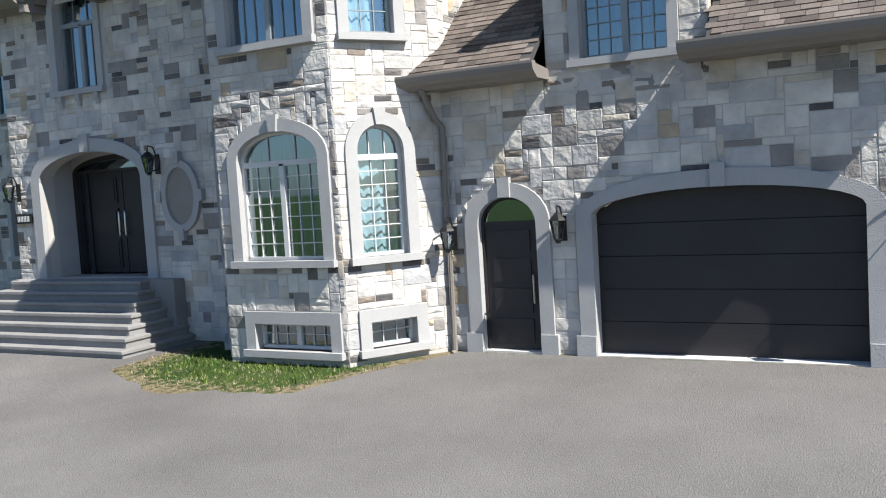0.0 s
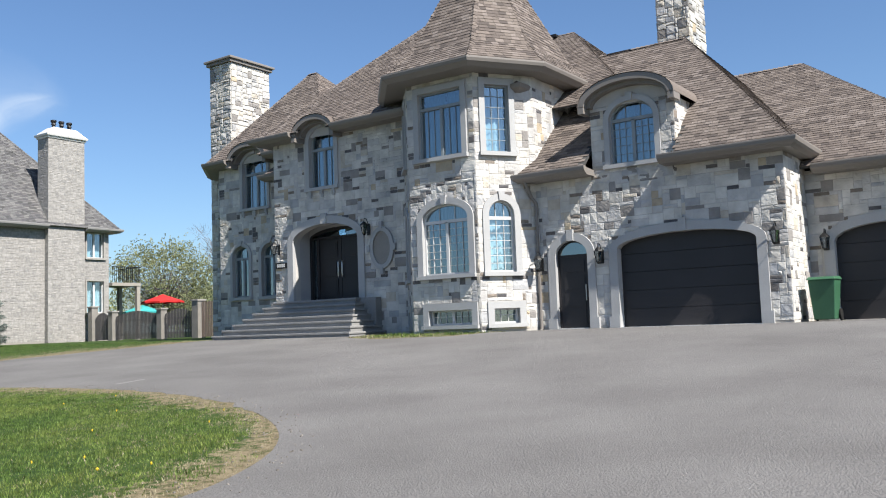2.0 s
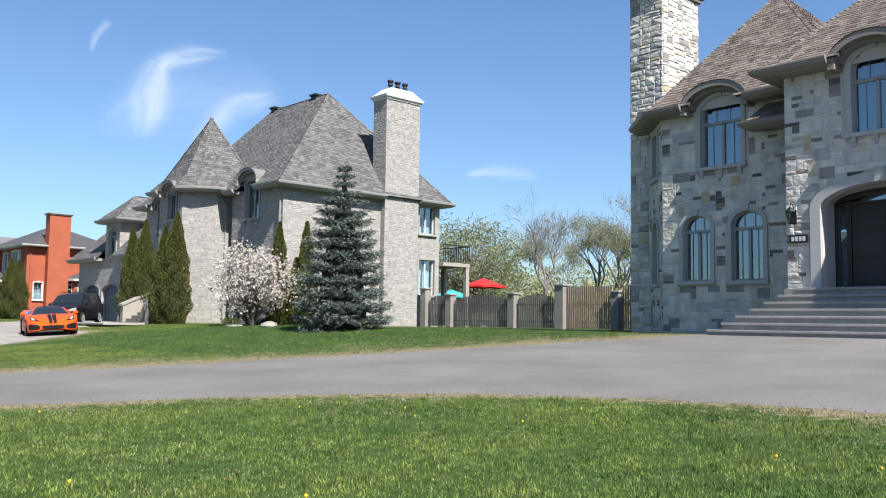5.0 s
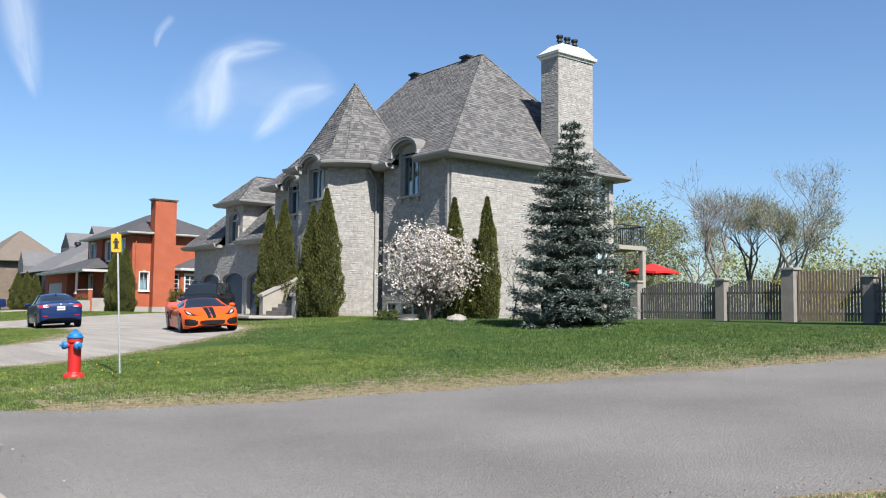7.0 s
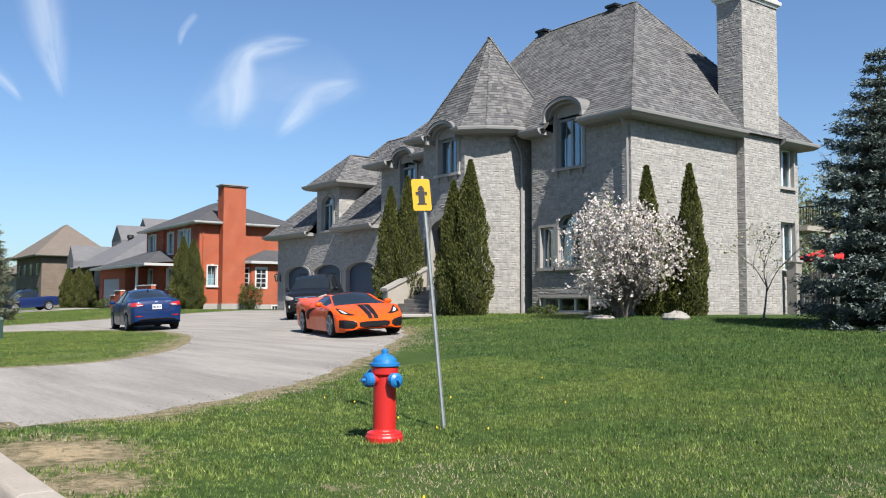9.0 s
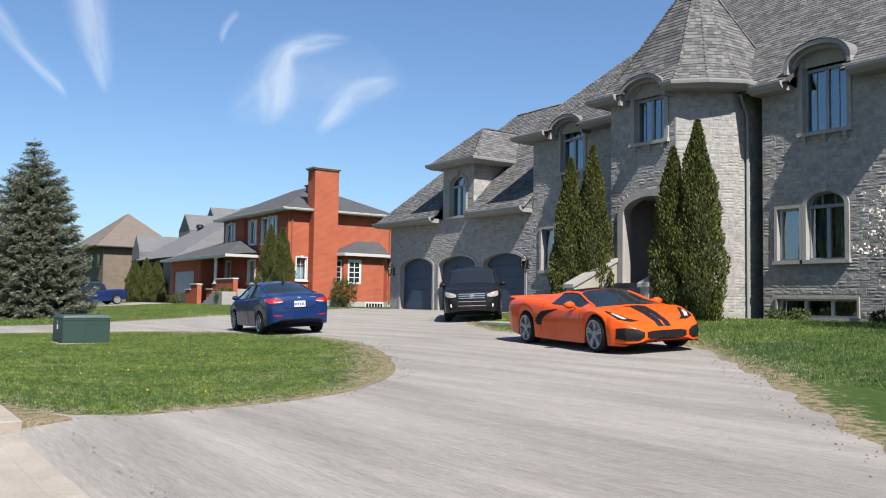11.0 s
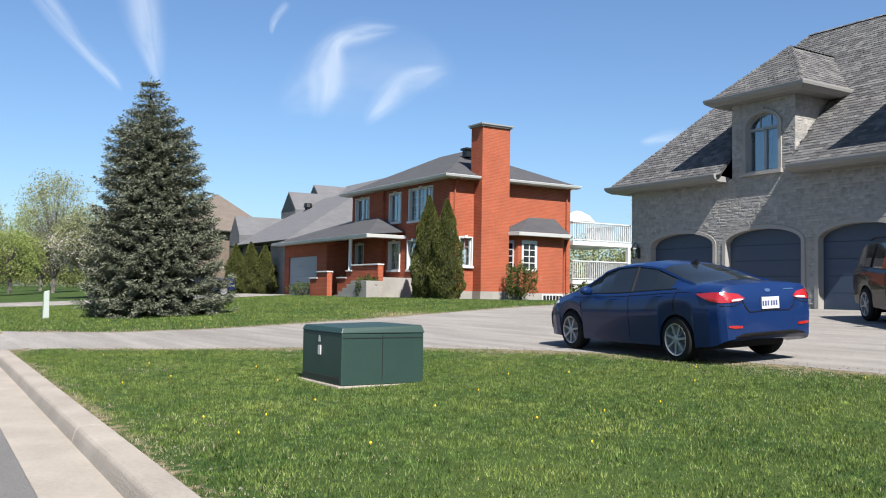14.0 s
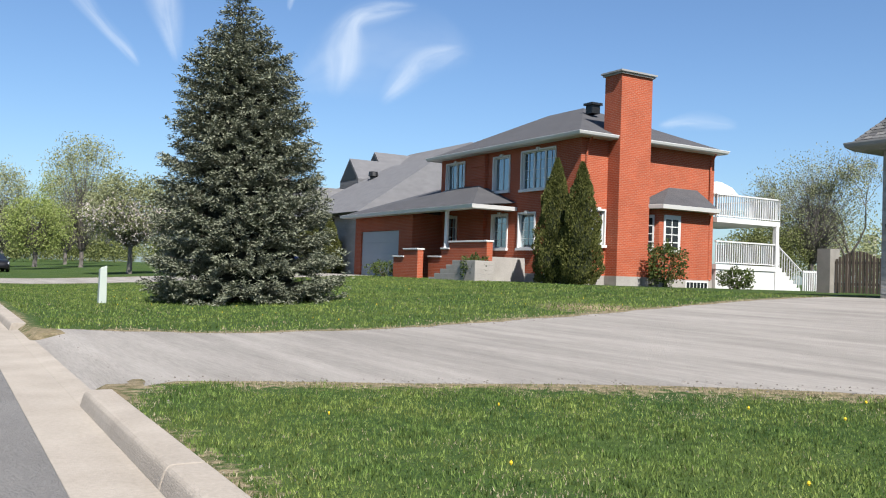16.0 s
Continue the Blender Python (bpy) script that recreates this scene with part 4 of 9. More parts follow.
# dormer over the garage
PDm = (-8.35, GY, 0)
dh = (0.55, 1.85, 5.40, 6.62, 0.48)
stone_wall(h1, "dormer_wall", PDm, 2.4, 4.9, 7.05, [dh], 33, gap=0.15)
window(h1, PDm, dh, cols=2, lights=(3, 5), transom=6.62, trim=0.15)
stone_wall(h1, "dormer_wall", (-5.95, GY, 90), 2.2, 5.0, 7.05, [], 34)
wall("dormer_wall", (-8.35, 17.6, -90), 2.2, 5.0, 7.05, [], MORTAR, h1)


def eyebrow(house, P, u0, u1, z, rise_, back, over=0.28, material=TAUPE, shingle=None, wing=0.0, rim=0.17):
    """An arched roof over a window that breaks through the eaves: moulded front rim and a vault that runs back into the roof."""
    h = (u0, u1, z - 0.01, z, rise_)
    s = Soup()
    band(P, contour(h, 0.0, 0.0, 18)[1:-1], contour(h, rim, 0.0, 18)[1:-1], -0.05, over, s)
    band(P, contour(h, -0.10, 0.0, 18)[1:-1], contour(h, 0.02, 0.0, 18)[1:-1], -0.05, over * 0.55, s)
    for u in (u0 - rim, u1 + 0.002):
        slab(P, u - wing, u + rim - 0.002 + wing, -0.05, over, z - 0.17, z + 0.02, s)
    ob = s.put("arched_rim", material, house)
    v = Soup()
    line = contour(h, rim + 0.005, 0.0, 18)[1:-1]
    k = len(line)
    v.add([at(P, u, n, zz + 0.012) for n in (over + 0.02, -back) for u, zz in line], [(i, i + 1, k + i + 1, k + i) for i in range(k - 1)])
    v.put("vault", shingle or SHINGLE_BROWN, ob, smooth=True)
    t = Soup()
    line = contour(h, 0.0, 0.0, 18)[1:-1]
    t.add([at(P, u, 0.0, zz) for u, zz in line], [tuple(range(k - 1, -1, -1))])
    t.put("tympanum", MORTAR if shingle is None else MORTAR_GREY, ob)
    return ob


eyebrow(h1, PDm, 0.0, 2.4, 7.03, 0.55, 2.6, over=0.42)
eyebrow(h1, (-25.8, 17.2, 0), 1.15, 3.05, 7.90, 0.56, 1.6, over=0.5)
eyebrow(h1, (-20.8, 15.4, 0), 1.55, 3.15, 7.86, 0.5, 1.6, over=0.5)


# roofs
def hip(house, x0, x1, y0, y1, z, rx0, rx1, ry, rz, seed, shingle, notch=None, pick=False):
    """A hipped roof over a rectangle of eaves, with a ridge along x."""
    sh, un = Soup(), Soup()
    single = [] if pick else None
    a, b, c, d = (x0, y0, z), (x1, y0, z), (x1, y1, z), (x0, y1, z)
    e, f = (rx0, ry, rz), (rx1, ry, rz)
    roof_face([a, b, f, e], sh, un, seed, notch=notch, single=single)
    roof_face([b, c, f], sh, un, seed + 1)
    roof_face([d, a, e], sh, un, seed + 2)
    roof_face([c, d, e, f], sh, un, seed + 3)
    caps([(a, e), (b, f), (c, f), (d, e), (e, f)], sh)
    r = un.put("roof", ROOF_UNDER, house)
    tagged(sh.put("shingle_field", shingle, r), kind="stuff")
    for tile in single or ():
        part("shingle", tile, shingle, r)
    return r


hip(h1, -21.35, -10.3, 14.85, 27.5, 8.02, -17.0, -15.0, 20.8, 13.2, 100, SHINGLE_BROWN, (-19.12, -17.77, 15.25))
sh, un = Soup(), Soup()
A, B, C, D, E = (-27.75, 26.5, 8.02), (-27.75, 18.35, 8.02), (-26.05, 16.65, 8.02), (-19.5, 16.65, 8.02), (-19.5, 26.5, 8.02)
e, f = (-23.45, 20.2, 12.05), (-23.05, 20.2, 12.05)
roof_face([C, D, f, e], sh, un, 110, notch=(-24.48, -22.92, 17.02))
roof_face([B, C, e], sh, un, 111)
roof_face([A, B, e], sh, un, 112)
roof_face([D, E, f], sh, un, 113)
roof_face([E, A, e, f], sh, un, 114)
caps([(A, e), (B, e), (C, e), (D, f), (e, f)], sh)
r = un.put("roof", ROOF_UNDER, h1)
tagged(sh.put("shingle_field", SHINGLE_BROWN, r), kind="stuff")
hip(h1, -13.2, -2.95, 14.85, 26.0, 5.36, -11.6, -7.1, 20.0, 9.98, 120, SHINGLE_BROWN, (-8.4, -5.9, 15.95), True)
hip(h1, -16.5, -7.6, 16.6, 27.6, 7.6, -15.2, -11.9, 22.0, 11.75, 125, SHINGLE_BROWN)
hip(h1, -7.2, 0.9, 16.95, 28.5, 4.95, -6.8, -4.3, 23.0, 9.25, 130, SHINGLE_BROWN)
# tower roof: a flared cone of eight sides
sh, un, hips = Soup(), Soup(), []
cx, cy = -12.5, 16.8
levels = [(1.25, 8.55), (0.95, 9.35), (0.42, 11.9), (0.02, 14.2)]
rings = [[(cx + (x - cx) * k, cy + (y - cy) * k, z) for x, y in TP] for k, z in levels]
for j in range(3):
    for i in range(8):
        a, b, c, d = rings[j][i], rings[j][(i + 1) % 8], rings[j + 1][(i + 1) % 8], rings[j + 1][i]
        roof_face([a, b, c, d], sh, un, 140 + 8 * j + i)
        hips.append((a, d))
caps(hips, sh)
r = un.put("tower_roof", ROOF_UNDER, h1)
tagged(sh.put("shingle_field", SHINGLE_BROWN, r), kind="stuff")
sweep([(-0.75, -0.22), (-0.1, -0.22), (-0.02, -0.15), (0.05, -0.1), (0.08, -0.02), (0.08, 0.03), (-0.1, 0.03), (-0.75, -0.05)], [p[:2] for p in rings[0]], 8.55, True).put("tower_eave", TAUPE, h1, "taupe aluminium eaves and gutter")
un2 = Soup()
un2.add([(cx + (x - cx) * 1.05, cy + (y - cy) * 1.05, 8.36) for x, y in TP], [tuple(range(7, -1, -1))])
un2.put("tower_soffit", TAUPE, h1)
for line, z in (([(-27.75, 26.5), (-27.75, 18.35), (-26.05, 16.65), (-24.75, 16.65)], 8.02), ([(-22.65, 16.65), (-21.35, 16.65)], 8.02), ([(-21.35, 17.5), (-21.35, 14.85), (-19.4, 14.85)], 8.02), ([(-17.5, 14.85), (-14.4, 14.85)], 8.02),
                ([(-10.7, 14.85), (-8.3, 14.85)], 5.36), ([(-6.25, 14.85), (-2.95, 14.85), (-2.95, 18.5)], 5.36), ([(-3.0, 16.95), (0.9, 16.95), (0.9, 28.0)], 4.95), ([(-10.5, 14.9), (-10.3, 14.9), (-10.3, 22.0)], 8.02)):
    sweep(EAVE, line, z).put("eave", TAUPE, h1)
# small lean-to hood beside the upper left window
sh, un = Soup(), Soup()
roof_face([(-22.6, 16.5, 7.1), (-20.8, 16.5, 7.1), (-20.8, 17.2, 7.75), (-22.2, 17.2, 7.75)], sh, un, 170)
r = un.put("hood_roof", ROOF_UNDER, h1)
tagged(sh.put("shingle_field", SHINGLE_BROWN, r), kind="stuff")
sweep(EAVE, [(-22.6, 16.9), (-22.6, 16.5), (-20.8, 16.5)], 7.1).put("hood_eave", TAUPE, h1)


def stone_chimney(house, x0, x1, y0, y1, z0, z1, seed, material=RUBBLE, cap_mat=TAUPE):
    ch = Soup().box(x0, x1, y0, y1, z0, z1).put("chimney", MORTAR, house)
    for P, L in (((x0, y0, 0), x1 - x0), ((x1, y0, 90), y1 - y0), ((x0, y1, -90), y1 - y0)):
        stones(P, L, z0, z1, [], ch, material, seed + int(P[2]) + 90)
    s = Soup()
    s.box(x0 - 0.12, x1 + 0.12, y0 - 0.12, y1 + 0.12, z1, z1 + 0.14)
    s.box(x0 - 0.2, x1 + 0.2, y0 - 0.2, y1 + 0.2, z1 + 0.14, z1 + 0.24)
    s.box(x0 - 0.02, x1 + 0.02, y0 - 0.02, y1 + 0.02, z1 + 0.24, z1 + 0.32)
    s.put("chimney_cap", cap_mat, ch, bevel=0.02)
    return ch


stone_chimney(h1, -28.1, -26.75, 18.75, 21.0, BASE, 12.95, 200)
stone_chimney(h1, -8.85, -7.7, 22.4, 24.0, 6.0, 13.2, 210)

# front steps
STEP_STONE = mat("grey_step_concrete", (0.165, 0.163, 0.160), (0.255, 0.252, 0.246), 1.5, 0.9, 0.4, 60)
steps = thing("front_steps", "broad grey concrete steps up to the front door", "steps")
n, z0, z1 = 7, 0.93, 2.2
for k in range(n):
    za, zb = z0 + (z1 - z0) * k / n, z0 + (z1 - z0) * (k + 1) / n
    xl, xr, yf = -22.1 + 0.28 * k, -15.8 - 0.135 * k, 13.55 + 0.215 * k
    s = Soup()
    s.box(xl + 0.03, xr - 0.03, yf + 0.035, 15.36, za - (0.1 if k == 0 else 0), zb - 0.07)
    s.put("riser", STEP_STONE, steps)
    s = Soup()
    s.box(xl, xr, yf, 15.37, zb - 0.07, zb)
    s.put("tread", STEP_STONE, steps, bevel=0.012)
s = Soup().box(-20.75, -16.0, 15.1, 16.22, 0.9, 2.195)
s.put("landing", STEP_STONE, steps)

# ---- the grey stone house with the pointed turret ----
h2 = thing("house", "grey cut-stone house with steep grey shingle roofs and a turret", "house")


def grey_wall(name, P, L, z0, z1, holes, seed, gap=0.10, singles=0, near=None, thick=0.3):
    w = wall(name, P, L, z0, z1, holes, MORTAR_GREY, h2, thick)
    stones(P, L, z0 + 0.25 if z0 < 1 else z0, z1, [grow(h, gap, 0.08) for h in holes], w, GREY_STONE, seed, cell=0.09, wide=(2, 3, 3, 4, 5), high=(1, 1, 2), depth=(0.003, 0.0065), gap=0.004, singles=singles, near=near)
    return w


B2, T2 = 0.82, 7.62
P = (-50.4, 15.4, 0)
ah = [(0.50, 1.22, 2.66, 4.15, 0), (1.42, 2.58, 2.66, 4.15, 0.40), (0.48, 2.9, 1.06, 1.57, 0), (1.34, 2.68, 6.25, 8.12, 0.44)]
grey_wall("wall", P, 4.85, B2, T2, ah, 300, singles=80, near=(0, 6, 0.8, 5))
wall("dormer_wall", (-49.25, 15.4, 0), 1.72, T2, 8.12, [(0.19, 1.53, 6.25, 8.12, 0.44)], MORTAR_GREY, h2, 0.25)
window(h2, P, ah[0], cols=1, lights=(1, 1), trim=0.09, keystone=False, frame=WHITE)
window(h2, P, ah[1], cols=2, lights=(1, 1), transom=4.15, trim=0.12)
window(h2, P, ah[2], cols=3, lights=(1, 1), trim=0.05, keystone=False, sill=False, curtain=False, frame=WHITE)
window(h2, P, ah[3], cols=2, lights=(2, 1), transom=8.02, trim=0.12, bracket=True)
# east side wall, lit by the sun
P = (-45.55, 15.4, 90)
eh = [(8.55, 9.70, 2.67, 4.58, 0), (8.55, 9.70, 5.98, 7.5, 0)]
grey_wall("wall", P, 10.05, B2, T2, eh, 301, singles=100, near=(0, 5, 0.8, 7))
for h in eh:
    window(h2, P, h, cols=2, lights=(1, 1), trim=0.08, keystone=False, frame=WHITE)
wall("wall", (-45.55, 25.45, 180), 25.85, B2, T2, [], MORTAR_GREY, h2)
# turret with the entrance
TQ = [(-54.6, 15.4), (-54.6, 13.4), (-51.95, 13.4), (-50.92, 14.75), (-50.92, 17.4), (-54.6, 17.4)]
for i in range(3):
    a, b = TQ[i], TQ[i + 1]
    d = Vector(b) - Vector(a)
    P = (a[0], a[1], math.degrees(math.atan2(d.y, d.x)))
    hs = [(0.57, 2.63, 2.0, 4.15, 0.52), (1.02, 2.25, 6.35, 7.75, 0.42)] if i == 1 else []
    grey_wall("turret_wall", P, d.length, B2, 7.75, hs, 310 + i, singles=60 if i == 2 else 0)
    if hs:
        window(h2, P, hs[1], cols=2, lights=(2, 1), transom=7.7, trim=0.14, bracket=True)
        t = Soup()
        band(P, contour(hs[0], -0.006, 0.0), contour(hs[0], 0.22, 0.0), -0.05, 0.06, t)
        t.put("door_surround", CUT_STONE, h2)
        PT = P
grey_wall("turret_wall", (-50.92, 14.75, 90), 2.6, B2, 7.75, [], 315)
s = Soup()
s.box(-54.3, -51.2, 15.1, 15.3, 2.0, 5.0)
s.box(-54.3, -51.9, 13.7, 15.1, 4.75, 4.9)
s.put("porch_lining", MORTAR_GREY, h2)
dr = Soup()
PDD = (-54.6, 15.08, 0)
slab(PDD, 0.95, 1.9, 0, 0.05, 2.02, 4.15, dr)
for a, b in ((2.2, 2.9), (3.05, 3.6), (3.7, 4.05)):
    slab(PDD, 1.1, 1.75, 0.05, 0.07, a, b, dr)
dr.put("door", BLUE_DOOR, h2, "slate-blue panelled front door under an arch", bevel=0.008)
sl = Soup()
slab(PDD, 1.95, 2.5, 0, 0.04, 2.02, 4.15, sl)
sl.put("sidelight", GLASS, h2)
tr = Soup()
slab(PDD, 0.9, 2.55, 0, 0.05, 4.2, 4.5, tr)
tr.put("transom", BLUE_FRAME, h2)
# middle section and garage wing
P = (-60.75, 15.4, 0)
bh = [(0.55, 1.25, 2.6, 4.2, 0), (1.42, 2.5, 2.6, 4.2, 0.4), (0.7, 1.3, 1.2, 1.6, 0), (1.6, 2.2, 1.2, 1.6, 0), (1.6, 2.85, 6.28, 7.68, 0.5)]
grey_wall("wall", P, 6.2, B2, 7.75, bh, 320, singles=60, near=(0, 6, 0.8, 5))
window(h2, P, bh[0], cols=1, lights=(1, 1), trim=0.09, keystone=False)
window(h2, P, bh[1], cols=2, lights=(1, 1), transom=4.15, trim=0.12)
for h in bh[2:4]:
    window(h2, P, h, cols=1, lights=(1, 1), trim=0.07, keystone=False, sill=False, curtain=False)
window(h2, P, bh[4], cols=2, lights=(1, 1), transom=7.5, trim=0.12, bracket=True)
grey_wall("wall", (-60.75, 18.6, -90), 3.2, 4.6, 7.75, [], 321)
P = (-71.4, 15.4, 0)
gg = [(0.95, 3.7, 0.96, 2.95, 0.42), (4.2, 6.95, 0.96, 2.95, 0.42), (7.5, 10.2, 0.96, 2.95, 0.42)]
grey_wall("wall", P, 10.65, B2, 5.0, gg, 330, gap=0.14)
for h in gg:
    t = Soup()
    band(P, contour(h, -0.006, 0.0), contour(h, 0.12, 0.0), -0.22, 0.03, t)
    t.put("door_surround", CUT_STONE, h2)
    garage_door(h2, P, h, BLUE_DOOR, 5, "slate-blue sectional garage door")
grey_wall("wall", (-71.4, 25.2, -90), 9.8, B2, 5.0, [], 331)
PQ = (-66.95, 15.4, 0)
dq = (0.55, 1.75, 5.12, 6.5, 0.42)
grey_wall("dormer_wall", PQ, 2.3, 4.9, 7.3, [dq], 332)
window(h2, PQ, dq, cols=2, lights=(1, 1), transom=6.45, trim=0.1)
grey_wall("dormer_wall", (-64.65, 15.4, 90), 2.6, 5.0, 7.3, [], 333)
wall("dormer_wall", (-66.95, 18.0, -90), 2.6, 5.0, 7.3, [], MORTAR_GREY, h2)
for P, u0, u1, z in (((-50.4, 15.4, 0), 1.12, 2.90, 8.10), ((-54.6, 13.4, 0), 0.80, 2.47, 7.74), ((-60.75, 15.4, 0), 1.42, 3.05, 7.72)):
    eyebrow(h2, P, u0, u1, z, 0.52, 1.6, over=0.42, material=PALE_ALU, shingle=SHINGLE_GREY, rim=0.11)
hip(h2, -57.5, -45.05, 14.85, 26.0, 7.72, -55.6, -49.85, 20.8, 13.9, 340, SHINGLE_GREY, (-49.15, -47.63, 15.68), True)
hip(h2, -61.3, -54.0, 14.85, 25.0, 7.85, -58.9, -57.0, 19.6, 11.8, 350, SHINGLE_GREY, (-59.24, -57.81, 15.27))
hip(h2, -72.0, -60.80, 14.85, 25.8, 5.1, -67.6, -61.0, 20.3, 10.6, 360, SHINGLE_GREY, (-67.0, -64.6, 15.95))
# dormer roof
sh, un = Soup(), Soup()
e, rz = 7.5, 9.2
a, b, c, d = (-67.5, 14.95, e), (-64.1, 14.95, e), (-64.1, 19.5, e), (-67.5, 19.5, e)
f, g = (-65.8, 16.75, rz), (-65.8, 19.5, rz)
roof_face([a, b, f], sh, un, 370)
roof_face([b, c, g, f], sh, un, 371)
roof_face([d, a, f, g], sh, un, 372)
caps([(a, f), (b, f), (f, g)], sh)
r = un.put("dormer_roof", ROOF_UNDER, h2)
tagged(sh.put("shingle_field", SHINGLE_GREY, r), kind="stuff")
sweep(EAVE, [(-67.5, 18.5), (-67.5, 14.95), (-64.1, 14.95), (-64.1, 18.5)], e).put("dormer_eave", PALE_ALU, h2)
# turret roof
sh, un, hips = Soup(), Soup(), []
RT = [(-55.1, 15.4), (-55.1, 12.95), (-51.7, 12.95), (-50.95, 13.62), (-50.42, 14.55), (-50.42, 17.6), (-55.1, 17.6)]
ap = (-52.6, 15.2, 12.0)
mid = [(-52.6 + (x + 52.6) * 0.74, 15.2 + (y - 15.2) * 0.74, 8.62) for x, y in RT]
for i in range(7):
    j = (i + 1) % 7
    roof_face([(*RT[i], 7.9), (*RT[j], 7.9), mid[j], mid[i]], sh, un, 380 + i, notch=(-53.66, -52.27, 13.24) if i == 1 else None)
    roof_face([mid[i], mid[j], ap], sh, un, 390 + i)
    hips += [((*RT[i], 7.9), mid[i]), (mid[i], ap)]
caps(hips, sh)
r = un.put("turret_roof", ROOF_UNDER, h2)
tagged(sh.put("shingle_field", SHINGLE_GREY, r), kind="stuff")
for line, z in (([(-52.1, 12.95), (-51.7, 12.95), (-50.95, 13.62), (-50.42, 14.55), (-50.42, 15.2)], 7.9), ([(-55.1, 15.4), (-55.1, 12.95), (-53.95, 12.95)], 7.9), ([(-50.45, 14.85), (-49.35, 14.85)], 7.72), ([(-47.4, 14.85), (-45.05, 14.85), (-45.05, 21.25)], 7.72), ([(-45.05, 23.65), (-45.05, 26.0), (-47.0, 26.0)], 7.72),
                ([(-61.3, 17.5), (-61.3, 14.85), (-59.5, 14.85)], 7.85), ([(-57.5, 14.85), (-55.0, 14.85)], 7.85), ([(-72.0, 25.0), (-72.0, 14.85), (-67.1, 14.85)], 5.1), ([(-64.5, 14.85), (-60.79, 14.85)], 5.1)):
    sweep(EAVE, line, z).put("eave", PALE_ALU, h2)
# chimney with a white metal cap and three flues
CX0, CX1, CY0, CY1, CZ = -46.3, -45.2, 21.3, 23.6, 12.85
ch = Soup().box(CX0, CX1, CY0, CY1, B2, CZ).put("chimney", MORTAR_GREY, h2)
for P, L in (((CX0, CY0, 0), CX1 - CX0), ((CX1, CY0, 90), CY1 - CY0), ((CX0, CY1, -90), CY1 - CY0)):
    stones(P, L, B2, CZ, [], ch, GREY_STONE, 400 + int(P[2]), cell=0.09, wide=(2, 3, 3, 4), high=(1, 1, 2), depth=(0.003, 0.0065), gap=0.004)
s = Soup()
ring = lambda d, e, z: [(CX0 - d, CY0 - e, z), (CX1 + d, CY0 - e, z), (CX1 + d, CY1 + e, z), (CX0 - d, CY1 + e, z)]
for (d0, e0, z0), (d1, e1, z1) in (((0.05, 0.05, 0.0), (0.08, 0.08, 0.12)), ((0.14, 0.14, 0.12), (0.17, 0.17, 0.26)), ((0.12, 0.12, 0.26), (-0.16, -0.42, 0.72))):
    s.hexa(ring(d0, e0, CZ + z0), ring(d1, e1, CZ + z1))
s.put("chimney_cap", WHITE, ch, "white metal chimney cap", bevel=0.02)
for y in (21.95, 22.45, 22.95):
    Soup().lathe([(0.10, 13.4), (0.10, 13.75), (0.15, 13.77), (0.11, 13.87), (0.17, 13.97), (0.16, 14.05), (0.02, 14.08)], (-45.75, y, 0), 12).put("flue", BLACK_METAL, ch, smooth=False)
# rain pipes
for x, y, z in ((-45.62, 15.28, 7.6), (-50.83, 15.28, 7.6), (-56.1, 15.28, 7.7)):
    s = Soup()
    s.tube([(x + 0.1, y - 0.45, z), (x, y - 0.05, z - 0.5), (x, y, z - 0.7), (x, y, 1.0), (x, y - 0.15, 0.92)], 0.045, 6)
    s.put("rain_pipe", PALE_ALU, h2)
CHEEK = mat("cream_stone_facing", (0.225, 0.206, 0.178), (0.274, 0.256, 0.225), 3, 0.9, 0.5, 30)
# rear balcony
s = Soup()
s.box(-47.4, -45.2, 25.46, 27.5, 4.3, 4.5)
for x, y in ((-45.35, 27.35), (-47.2, 27.35)):
    s.box(x - 0.12, x + 0.12, y - 0.12, y + 0.12, 0.95, 4.3)
s.put("balcony", CHEEK, h2)
s = Soup()
for k in range(15):
    y = 25.5 + k * 0.14
    s.box(-45.26, -45.24, y, y + 0.02, 4.55, 5.45)
for k in range(16):
    x = -47.35 + k * 0.14
    s.box(x, x + 0.02, 27.43, 27.45, 4.55, 5.45)
s.box(-45.28, -45.22, 25.46, 27.5, 5.45, 5.5)
s.box(-47.4, -45.22, 27.41, 27.47, 5.45, 5.5)
s.put("balcony_rail", BLACK_METAL, h2)
DARK_STEP = mat("weathered_step_stone", (0.085, 0.078, 0.070), (0.190, 0.172, 0.152), 2.5, 0.9, 0.5, 40)
